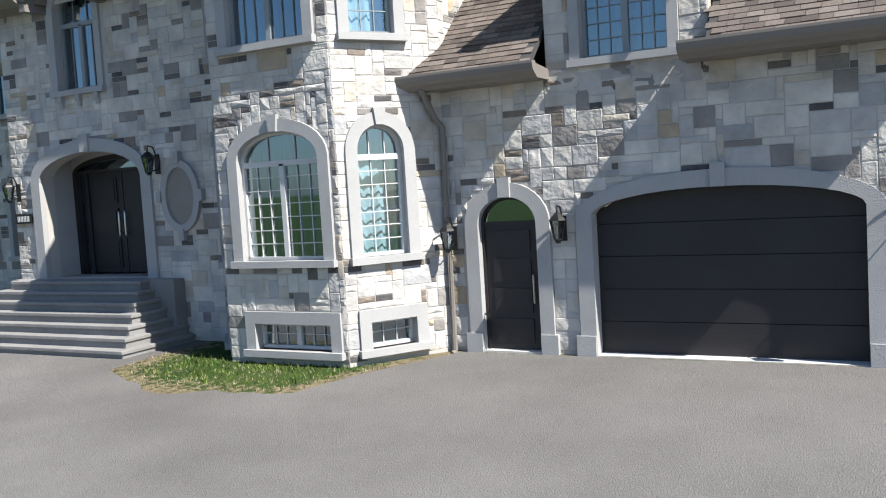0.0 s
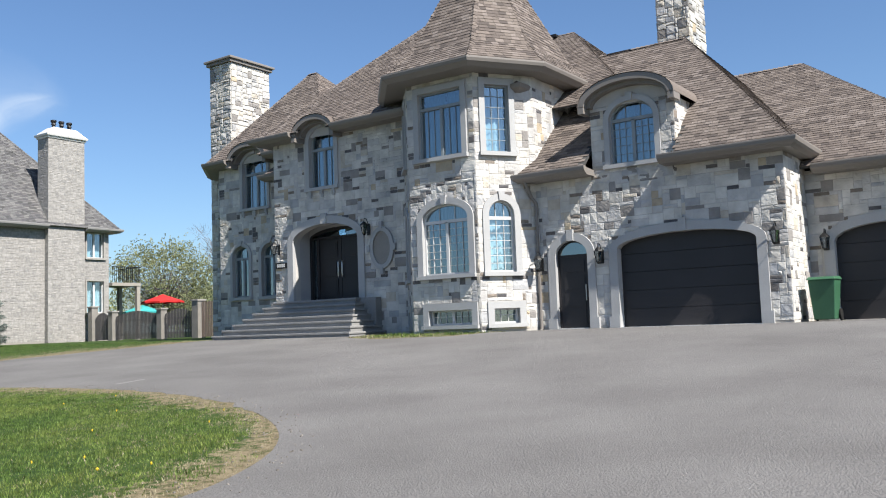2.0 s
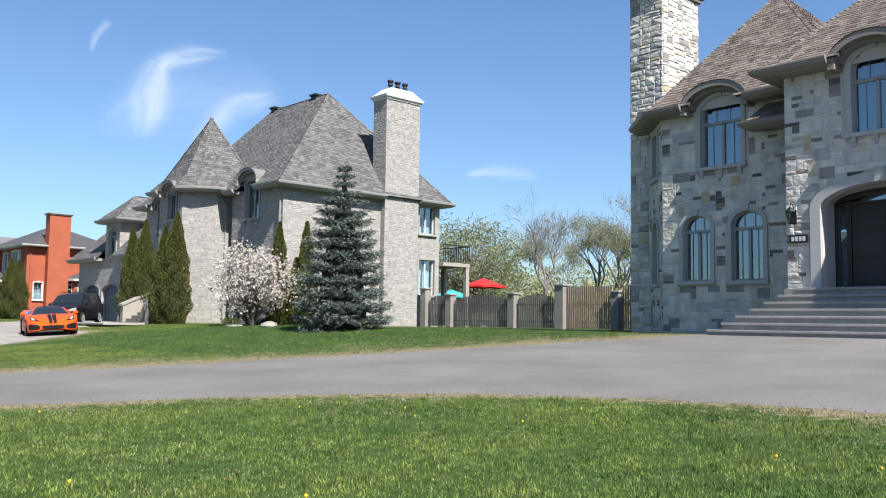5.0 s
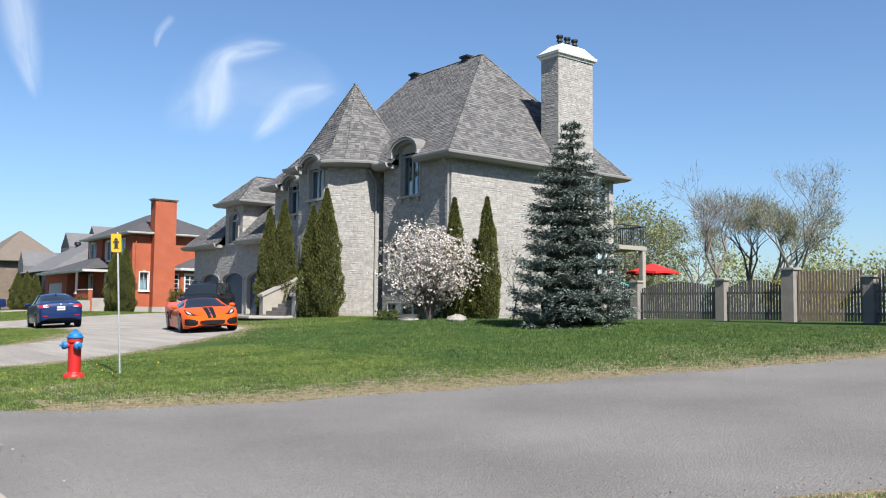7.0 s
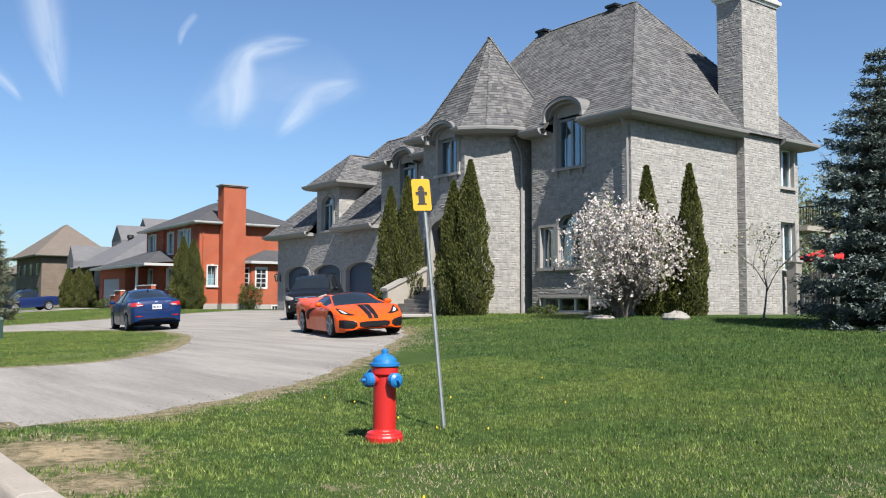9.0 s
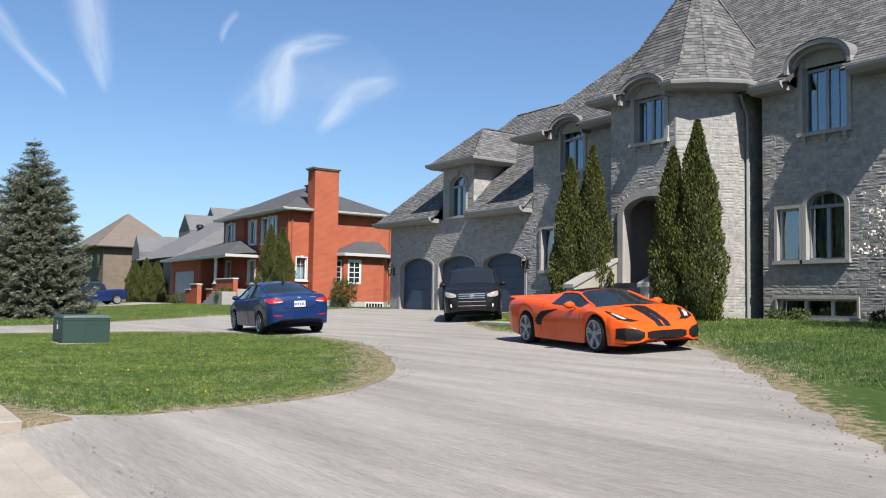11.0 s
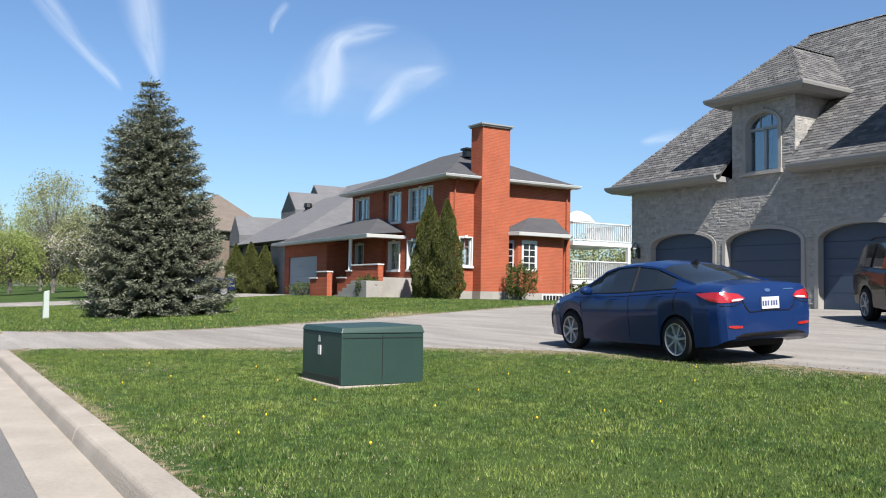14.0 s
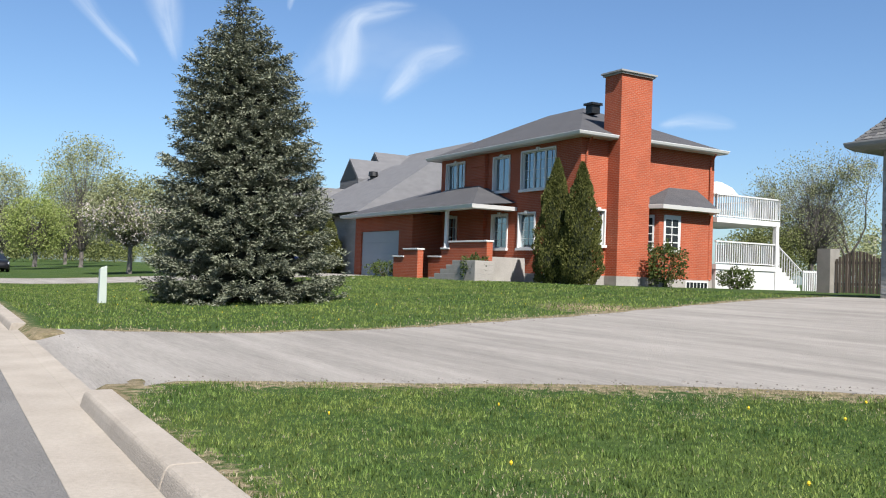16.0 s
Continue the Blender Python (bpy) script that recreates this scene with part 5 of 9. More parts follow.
# entrance stair with a sloping stone cheek
st = thing("entrance_stair", "stone entrance stair with a sloping cheek wall", "stairs")
for k in range(7):
    Soup().box(-54.25, -51.6, 11.35 + 0.3 * k, 13.4, 0.85 + 0.165 * k, 0.85 + 0.165 * (k + 1)).put("step", DARK_STEP, st, bevel=0.012)
ck = Soup()
for x0, x1 in ((-54.62, -54.27), (-51.6, -51.3)):
    ck = Soup()
    ck.hexa([(x0, 11.5, 0.8), (x1, 11.5, 0.8), (x1, 13.38, 0.8), (x0, 13.38, 0.8)], [(x0, 11.5, 1.85), (x1, 11.5, 1.85), (x1, 13.38, 2.7), (x0, 13.38, 2.7)])
    ck.put("cheek_wall", CHEEK, st)
    cp = Soup()
    cp.hexa([(x0 - 0.05, 11.42, 1.82), (x1 + 0.05, 11.42, 1.82), (x1 + 0.05, 13.38, 2.70), (x0 - 0.05, 13.38, 2.70)], [(x0 - 0.05, 11.42, 1.93), (x1 + 0.05, 11.42, 1.93), (x1 + 0.05, 13.38, 2.82), (x0 - 0.05, 13.38, 2.82)])
    cp.put("coping", CONCRETE, st)
lp = thing("garden_landing", "low stone landing in front of the entrance stair", "landing")
Soup().box(-54.2, -51.4, 9.6, 11.3, 0.6, 0.86).put("slab_base", DARK_STEP, lp)
Soup().box(-54.45, -51.2, 9.3, 11.35, 0.86, 0.97).put("slab_top", CONCRETE, lp, bevel=0.02)
Soup().box(-54.75, -52.9, 8.55, 9.15, 0.5, 0.68).put("lower_base", DARK_STEP, lp)
Soup().box(-54.9, -52.7, 8.4, 9.2, 0.68, 0.78).put("lower_step", CONCRETE, lp, bevel=0.02)

GREY_TRIM = mat("grey_dressed_stone", (0.225, 0.216, 0.203), (0.285, 0.274, 0.258), 2.0, 0.9, 0.3, 40)
for ob in h2.children_recursive:
    if ob.type == "MESH" and ob.data.materials[0] is CUT_STONE:
        ob.data.materials[0] = GREY_TRIM

# ---- the red brick house ----
DARK_PANE = mat("dark_pane", (0.012, 0.016, 0.019), (0.019, 0.022, 0.025), 2, 0.05)
h3 = thing("house", "red brick house with white trim and a dark hipped roof", "house")
B3, T3 = 0.85, 6.95


def plain_window(house, P, h, cols=1, lights=(2, 3), head=True, frame=WHITE):
    w = window(house, P, h, cols=cols, lights=lights, trim=0.06, sill=True, keystone=head, frame=frame, trim_mat=WHITE, deep=0.08)
    return w


P = (-95.6, 16.0, 0)
fh = [(0.55, 2.2, 5.35, 6.65, 0), (4.75, 6.0, 5.05, 6.6, 0), (6.95, 9.3, 5.0, 6.65, 0), (4.75, 5.95, 2.45, 3.95, 0), (6.85, 8.0, 2.45, 3.95, 0), (4.6, 6.0, 1.0, 1.4, 0), (0.6, 1.6, 2.0, 4.0, 0)]
wall("wall", P, 10.95, B3 + 0.5, T3, [h for h in fh if h[2] > 1.4], RED_BRICK, h3)
wall("foundation", (-95.62, 15.98, 0), 10.97, 0.6, B3 + 0.5, [fh[5]], CONCRETE, h3, 0.32)
for h in fh:
    plain_window(h3, P, h, cols=3 if h[1] - h[0] > 2 else 2 if h[1] - h[0] > 1.3 else 1, lights=(2, 1) if h[2] > 5 else (2, 4))
P = (-84.65, 16.0, 90)
sh3 = (0.6, 1.3, 2.6, 4.0, 0)
wall("wall", P, 7.65, B3 + 0.5, T3, [sh3], RED_BRICK, h3)
wall("foundation", (-84.63, 15.98, 90), 7.67, 0.6, B3 + 0.5, [], CONCRETE, h3, 0.32)
plain_window(h3, P, sh3)
wall("wall", (-84.65, 23.65, 180), 10.95, B3, T3, [], RED_BRICK, h3)
wall("wall", (-95.6, 23.65, -90), 7.65, B3, T3, [], RED_BRICK, h3)
# bay with its own small roof on the east side
def prism(plan, z0, z1):
    n = len(plan)
    return Soup().add([(x, y, z) for z in (z0, z1) for x, y in plan], [tuple(range(n - 1, -1, -1)), tuple(range(n, 2 * n))] + [(i, (i + 1) % n, n + (i + 1) % n, n + i) for i in range(n)])


prism([(-84.65, 19.12), (-83.8, 19.55), (-83.8, 22.45), (-84.65, 23.25)], B3 + 0.45, 4.2).put("bay_wall", RED_BRICK, h3)
PS = (-84.65, 19.12, math.degrees(math.atan2(0.43, 0.85)))
s = Soup()
slab(PS, 0.22, 0.74, 0, 0.03, 2.42, 3.95, s)
w = s.put("window", WHITE, h3)
for j in range(4):
    part("pane", ([at(PS, 0.29, 0.034, 2.52 + j * 0.335), at(PS, 0.67, 0.034, 2.52 + j * 0.335), at(PS, 0.67, 0.034, 2.81 + j * 0.335), at(PS, 0.29, 0.034, 2.81 + j * 0.335)], [(0, 1, 2, 3)]), DARK_PANE, w)
PB = (-83.8, 19.25, 90)
for h in ((0.62, 1.42, 2.5, 3.85, 0),):
    s = Soup()
    slab(PB, h[0] - 0.08, h[1] + 0.08, 0, 0.03, h[2] - 0.08, h[3] + 0.12, s)
    w = s.put("window", WHITE, h3)
    for k in range(2):
        for j in range(4):
            a = h[0] + 0.02 + k * 0.38
            b = h[2] + 0.03 + j * 0.325
            part("pane", ([at(PB, a, 0.034, b), at(PB, a + 0.33, 0.034, b), at(PB, a + 0.33, 0.034, b + 0.28), at(PB, a, 0.034, b + 0.28)], [(0, 1, 2, 3)]), DARK_PANE, w)
un = Soup()
rim = [(-84.66, 18.9), (-83.42, 19.35), (-83.42, 22.6), (-84.66, 23.5)]
un.add([(x, y, 4.35) for x, y in rim] + [(-84.66, 22.6, 5.25), (-84.66, 20.9, 5.25)], [(0, 1, 5), (1, 2, 4, 5), (2, 3, 4), (3, 2, 1, 0)])
un.put("bay_roof", SHINGLE_DARK, h3)
sweep([(-0.4, -0.16), (0.06, -0.16), (0.1, 0.0), (-0.02, 0.02), (-0.4, -0.02)], rim, 4.35).put("bay_eave", WHITE, h3)


def plain_hip(house, x0, x1, y0, y1, z, rx0, rx1, ry, rz, material, name="roof", trim=WHITE, over=0.5):
    a, b, c, d, e, f = (x0, y0, z), (x1, y0, z), (x1, y1, z), (x0, y1, z), (rx0, ry, rz), (rx1, ry, rz)
    s = Soup().add([a, b, c, d, e, f], [(0, 1, 5, 4), (1, 2, 5), (2, 3, 4, 5), (3, 0, 4), (3, 2, 1, 0)])
    r = s.put(name, material, house)
    sweep([(-over, -0.14), (0.0, -0.14), (0.06, -0.09), (0.10, 0.0), (0.10, 0.02), (-0.03, 0.03), (-over, -0.03)], [(x0, y0), (x1, y0), (x1, y1), (x0, y1)], z, True).put("eave", trim, r)
    return r


plain_hip(h3, -96.1, -84.1, 15.45, 23.8, 7.02, -91.4, -88.8, 19.5, 9.1, SHINGLE_DARK)
ch = Soup().box(-84.95, -83.95, 17.42, 19.1, 0.7, 9.55).put("chimney", RED_BRICK, h3)
Soup().box(-85.0, -83.9, 17.37, 19.15, 0.6, 1.35).put("chimney_base", CONCRETE, ch)
Soup().box(-85.03, -83.87, 17.34, 19.18, 9.55, 9.63).put("chimney_crown", CONCRETE, ch)
Soup().box(-85.09, -83.81, 17.28, 19.24, 9.63, 9.70).put("chimney_cap", PALE_ALU, ch)
Soup().lathe([(0.11, 9.7), (0.11, 9.78), (0.02, 9.8)], (-84.5, 18.3, 0), 10).put("flue", PALE_ALU, ch)
# rain pipes at the corners
for x, y in ((-84.58, 16.25), (-84.58, 23.35)):
    Soup().tube([(x + 0.35, y, 6.95), (x + 0.05, y, 6.6), (x, y, 6.4), (x, y, 1.4), (x + 0.1, y, 1.3)], 0.045, 6).put("rain_pipe", RED_BRICK, h3)
# garage wing and porch
P = (-102.0, 14.3, 0)
gd = (0.75, 5.2, 0.92, 3.35, 0)
wall("wall", P, 6.6, 0.7, 4.15, [gd], RED_BRICK, h3)
garage_door(h3, P, gd, GREY_DOOR, 4, "pale grey sectional garage door", deep=0.1)
wall("wall", (-95.4, 14.3, 90), 1.8, 0.7, 4.15, [], RED_BRICK, h3)
wall("wall", (-102.0, 23.0, -90), 8.7, 0.7, 4.15, [], RED_BRICK, h3)
s = Soup().add([(-102.6, 13.7, 4.25), (-89.0, 13.7, 4.25), (-89.0, 16.0, 4.45), (-92.0, 16.0, 5.5), (-97.5, 19.0, 6.3), (-102.6, 23.0, 4.25)], [(0, 1, 3, 4), (1, 2, 3), (0, 4, 5), (0, 5, 2, 1)])
r = s.put("garage_roof", SHINGLE_DARK, h3)
sweep([(-0.5, -0.16), (0.06, -0.16), (0.1, 0.0), (-0.02, 0.02), (-0.5, -0.02)], [(-102.6, 23.0), (-102.6, 13.7), (-89.0, 13.7), (-89.0, 16.0)], 4.25).put("eave", WHITE, r)
Soup().lathe([(0.13, 2.3), (0.13, 2.4), (0.10, 2.45), (0.10, 4.0), (0.14, 4.08), (0.14, 4.12)], (-91.6, 14.0, 0), 12).put("porch_post", WHITE, h3, smooth=True)
for x0, x1, y0, y1, top in ((-95.2, -94.15, 13.2, 13.5, 1.93), (-94.15, -92.8, 13.2, 13.5, 2.28), (-93.0, -91.85, 13.9, 14.2, 1.95), (-91.85, -91.15, 13.9, 14.2, 2.32), (-91.15, -88.1, 13.9, 14.2, 2.62)):
    w = Soup().box(x0, x1, y0, y1, 0.8, top).put("porch_wall", RED_BRICK, h3)
    Soup().box(x0 - 0.03, x1 + 0.03, y0 - 0.05, y1 + 0.05, top, top + 0.07).put("porch_coping", WHITE, w, bevel=0.01)
Soup().box(-93.0, -88.2, 14.2, 15.98, 0.8, 2.0).put("porch_floor", CONCRETE, h3)
ps = thing("porch_steps", "pale concrete steps up to the brick porch", "steps")
for k in range(5):
    Soup().box(-91.3 + 0.5 * k, -87.5, 12.95, 13.88, 0.85 + 0.19 * k, 0.85 + 0.19 * (k + 1)).put("step", CONCRETE, ps, bevel=0.01)
# banded brick corner of the entrance
for k in range(17):
    d = 0.06 if k % 2 else 0.0
    Soup().box(-92.5 - d, -91.4 + d, 15.86 - d, 16.0, 2.1 + 0.28 * k, 2.1 + 0.28 * (k + 1) - 0.002).put("brick_band", RED_BRICK, h3)
# foot of the bay with its basement window
prism([(-84.63, 19.10), (-83.77, 19.53), (-83.77, 22.47), (-84.63, 23.28)], 0.6, 1.31).put("bay_foundation", CONCRETE, h3)
PB = (-83.77, 19.23, 90)
s = Soup()
slab(PB, 1.85, 3.2, 0, 0.04, 0.84, 1.26, s)
w = s.put("window", WHITE, h3)
for k in range(6):
    a = 1.91 + k * 0.21
    part("pane", ([at(PB, a, 0.045, 0.90), at(PB, a + 0.17, 0.045, 0.90), at(PB, a + 0.17, 0.045, 1.20), at(PB, a, 0.045, 1.20)], [(0, 1, 2, 3)]), DARK_PANE, w)
# two white decks at the back
dk = thing("deck", "white two-storey timber deck behind the brick house", "deck")
for z in (2.05, 4.15):
    Soup().box(-88.0, -84.25, 23.95, 28.2, z - 0.22, z).put("deck_floor", WHITE, dk)
    r = Soup()
    for k in range(29):
        y = 24.0 + k * 0.15
        r.box(-84.34, -84.30, y, y + 0.035, z + 0.08, z + 1.0)
    for k in range(24):
        x = -87.9 + k * 0.15
        r.box(x, x + 0.035, 28.1, 28.14, z + 0.08, z + 1.0)
    r.box(-84.37, -84.27, 23.95, 28.2, z + 1.0, z + 1.06)
    r.box(-84.35, -84.29, 23.95, 28.2, z + 0.06, z + 0.10)
    r.box(-88.0, -84.27, 28.07, 28.17, z + 1.0, z + 1.06)
    r.put("deck_rail", WHITE, dk)
Soup().box(-84.42, -84.22, 27.9, 28.1, 0.9, 4.0).put("deck_post", WHITE, dk)
Soup().box(-88.0, -84.3, 24.0, 28.15, 0.85, 1.83).put("deck_skirt", WHITE, dk)
for k in range(6):
    Soup().box(-85.6, -84.3, 28.2 + 0.27 * k, 28.47 + 0.27 * k, 0.9, 2.0 - 0.18 * k).put("deck_step", WHITE, dk)
s = Soup()
s.tube([(-84.32, 28.2, 3.0), (-84.32, 29.9, 1.9)], 0.04, 6)
rail = s.put("stair_rail", WHITE, dk)
for k in range(9):
    Soup().tube([(-84.32, 28.3 + 0.18 * k, 2.0 - 0.12 * k), (-84.32, 28.3 + 0.18 * k, 2.95 - 0.118 * k)], 0.02, 4).put("baluster", WHITE, rail)
s = Soup()
for k in range(14):
    s.box(-84.33, -84.29, 30.0 + k * 0.16, 30.06 + k * 0.16, 0.95, 1.95)
s.box(-84.34, -84.28, 30.0, 32.2, 1.85, 1.92)
s.put("low_fence", WHITE, dk)
u = thing("folded_umbrella", "white garden umbrella on the upper deck", "umbrella", at=(-85.6, 25.6, 4.15))
Soup().lathe([(0.04, 0), (0.04, 1.2), (1.0, 1.15), (0.7, 1.5), (0.25, 1.75), (0.02, 1.8)], (0, 0, 0), 10).put("canopy", WHITE, u)
dk.location, u.location = (-0.2, -0.27, 0.0), (-85.9, 25.2, 4.15)
# roof vents
for house, x, y, z in ((h3, -87.2, 18.7, 8.75), (h2, -55.3, 20.8, 13.8), (h2, -51.0, 20.8, 13.8), (h1, -12.9, 22.0, 11.66), (h1, -9.3, 20.2, 9.88)):
    s = Soup()
    q = 0.12 if house is h1 else 0.0
    s.box(x - 0.22 - q, x + 0.22 + q, y - 0.22, y + 0.22, z - 0.25, z + 0.12 - q)
    s.box(x - 0.3 - q, x + 0.3 + q, y - 0.3, y + 0.3, z + 0.12 - q, z + 0.22 - q)
    s.put("roof_vent", BLACK_METAL, house)

# ---- houses further down the street ----
h4 = thing("house", "pale brick house with a wide grey roof and small gables", "house")
wall("wall", (-113.4, 15.2, 0), 10.4, 0.7, 4.5, [], PALE_BRICK, h4)
wall("wall", (-103.0, 15.2, 90), 12.0, 0.7, 4.5, [], PALE_BRICK, h4)
Soup().box(-109.6, -107.0, 15.0, 15.2, 0.8, 4.3).put("garage_recess", BLACK_METAL, h4)
plain_hip(h4, -114.0, -102.6, 14.6, 28.0, 4.55, -111.0, -104.5, 21.0, 8.45, SHINGLE_FAR, trim=BLACK_METAL)
Soup().box(-121.0, -106.0, 22.0, 30.0, 0.7, 7.3).put("upper_wall", PALE_BRICK, h4)
plain_hip(h4, -121.8, -105.2, 21.2, 31.0, 7.35, -117.5, -108.5, 26.0, 10.4, SHINGLE_FAR, "upper_roof", trim=BLACK_METAL)
for x, y, z in ((-113.2, 18.9, 7.5), (-116.9, 22.6, 8.7)):
    s = Soup().hexa([(x - 1.5, y, z - 2.5), (x + 1.5, y, z - 2.5), (x + 1.5, y, z), (x, y, z + 1.5), (x - 1.5, y, z)][::-1], [(x - 1.5, y + 7, z - 2.5), (x + 1.5, y + 7, z - 2.5), (x + 1.5, y + 7, z), (x, y + 7, z + 1.5), (x - 1.5, y + 7, z)][::-1])
    s.put("gable", SHINGLE_FAR, h4)
    # black sheet over the gable end: its shade painted on as colour
    Soup().add([(x - 1.3, y - 0.02, z), (x + 1.3, y - 0.02, z), (x, y - 0.02, z + 1.3)], [(0, 1, 2)]).put("gable_shade", BLACK_METAL, h4)
s = Soup().hexa([(-115.2, 14.9, 0.7), (-112.9, 14.9, 0.7), (-112.9, 14.9, 5.4), (-114.05, 14.9, 6.9), (-115.2, 14.9, 5.4)][::-1], [(-115.2, 19.0, 0.7), (-112.9, 19.0, 0.7), (-112.9, 19.0, 5.4), (-114.05, 19.0, 6.9), (-115.2, 19.0, 5.4)][::-1])
s.put("front_gable", SHINGLE_FAR, h4)
Soup().lathe([(0.22, 7.0), (0.22, 7.5), (0.34, 7.55), (0.30, 7.85), (0.02, 7.9)], (-110.2, 19.3, 0), 10).put("roof_vent", BLACK_METAL, h4)
TAN_BRICK = mat_brick("tan_brick", (0.125, 0.097, 0.075), (0.149, 0.118, 0.093), (0.156, 0.131, 0.112), 0.34, 0.10)
h5 = thing("house", "brown house with a tan hipped roof", "house")
wall("wall", (-138.0, 15.0, 0), 12.2, 0.7, 6.4, [], TAN_BRICK, h5)
wall("wall", (-125.8, 15.0, 90), 7.0, 0.7, 6.4, [], TAN_BRICK, h5)
plain_hip(h5, -138.8, -125.2, 14.2, 22.6, 6.5, -132.0, -130.6, 18.6, 10.3, SHINGLE_TAN, trim=TAUPE)
for x in (-136.5, -133.5, -130.5, -127.5):
    for z in (1.8, 4.4):
        s = Soup().box(x - 0.6, x + 0.6, 14.94, 14.99, z, z + 1.3)
        s.put("window", GLASS, h5)
h6 = thing("house", "far tan house with a low hipped roof", "house")
wall("wall", (-172.0, 20.0, 0), 16.0, 0.7, 5.4, [], PALE_BRICK, h6)
wall("wall", (-156.0, 20.0, 90), 9.0, 0.7, 5.4, [], PALE_BRICK, h6)
plain_hip(h6, -173.0, -155.0, 19.0, 30.0, 5.5, -167.0, -161.0, 24.5, 9.6, SHINGLE_TAN, trim=TAUPE)

# ---- plants ----
BARK = mat("bark", (0.056, 0.043, 0.034), (0.100, 0.081, 0.066), 5, 0.95, 0.7, 40, stretch=(1, 1, 0.3))
GREY_BARK = mat("grey_bark", (0.093, 0.081, 0.075), (0.149, 0.134, 0.121), 5, 0.95, 0.6, 40, stretch=(1, 1, 0.3))


def mat_leaf(name, c1, c2, c3, through=0.25, rough=0.6, patch=None):
    """Foliage: each leaf its own tone, and a little light comes through it."""
    m = bpy.data.materials.new(name)
    m.use_nodes = True
    n, l = m.node_tree.nodes, m.node_tree.links
    b = n["Principled BSDF"]
    b.inputs["Roughness"].default_value, b.inputs["Specular IOR Level"].default_value = rough, 0.15
    g, ramp = n.new("ShaderNodeNewGeometry"), n.new("ShaderNodeValToRGB")
    el = ramp.color_ramp.elements
    el[0].color, el[1].color = (*c1, 1), (*c3, 1)
    e = el.new(0.5)
    e.color = (*c2, 1)
    l.new(g.outputs["Random Per Island"], ramp.inputs[0])
    col = ramp.outputs[0]
    if patch:
        tc, nz, mr, tone, mul = n.new("ShaderNodeTexCoord"), n.new("ShaderNodeTexNoise"), n.new("ShaderNodeMapRange"), n.new("ShaderNodeMix"), n.new("ShaderNodeMix")
        nz.inputs["Scale"].default_value, nz.inputs["Detail"].default_value = 0.9, 7
        mr.inputs[1].default_value, mr.inputs[2].default_value = 0.36, 0.66
        tone.data_type = mul.data_type = "RGBA"
        tone.inputs[6].default_value, tone.inputs[7].default_value = (*patch[0], 1), (*patch[1], 1)
        mul.blend_type, mul.inputs[0].default_value = "MULTIPLY", 1.0
        l.new(tc.outputs["Object"], nz.inputs["Vector"])
        l.new(nz.outputs[0], mr.inputs[0])
        l.new(mr.outputs[0], tone.inputs[0])
        l.new(col, mul.inputs[6])
        l.new(tone.outputs[2], mul.inputs[7])
        fine, span, tuft = n.new("ShaderNodeTexNoise"), n.new("ShaderNodeMapRange"), n.new("ShaderNodeMix")
        fine.inputs["Scale"].default_value, fine.inputs["Detail"].default_value = 9.0, 4
        span.inputs[1].default_value, span.inputs[2].default_value, span.inputs[3].default_value, span.inputs[4].default_value = 0.34, 0.66, 0.52, 1.5
        tuft.data_type, tuft.blend_type = "RGBA", "MULTIPLY"
        tuft.inputs[0].default_value = 1.0
        l.new(tc.outputs["Object"], fine.inputs["Vector"])
        l.new(fine.outputs[0], span.inputs[0])
        l.new(mul.outputs[2], tuft.inputs[6])
        l.new(span.outputs[0], tuft.inputs[7])
        col = tuft.outputs[2]
    l.new(col, b.inputs["Base Color"])
    if through:
        t, mx = n.new("ShaderNodeBsdfTranslucent"), n.new("ShaderNodeMixShader")
        l.new(col, t.inputs[0])
        mx.inputs[0].default_value = through
        l.new(b.outputs[0], mx.inputs[1])
        l.new(t.outputs[0], mx.inputs[2])
        l.new(mx.outputs[0], n["Material Output"].inputs[0])
    return m


SPRUCE = mat_leaf("blue_spruce_needles", (0.080, 0.103, 0.092), (0.124, 0.152, 0.138), (0.182, 0.212, 0.196), 0.05, 0.75)
SPRUCE_OLIVE = mat_leaf("spruce_needles", (0.100, 0.112, 0.076), (0.155, 0.168, 0.120), (0.220, 0.230, 0.174), 0.05, 0.75)
CEDAR = mat_leaf("cedar_scales", (0.032, 0.040, 0.010), (0.064, 0.072, 0.019), (0.112, 0.116, 0.036), 0.12)
SPRING = mat_leaf("spring_leaves", (0.17, 0.22, 0.06), (0.24, 0.29, 0.09), (0.31, 0.35, 0.13), 0.4)
PALE_SPRING = mat_leaf("opening_leaves", (0.20, 0.22, 0.10), (0.27, 0.29, 0.15), (0.33, 0.345, 0.20), 0.4)
BLOSSOM = mat_leaf("white_blossom", (0.36, 0.30, 0.29), (0.48, 0.435, 0.415), (0.56, 0.54, 0.50), 0.2)
SHRUB = mat_leaf("shrub_leaves", (0.031, 0.047, 0.012), (0.053, 0.075, 0.019), (0.075, 0.100, 0.028), 0.2)


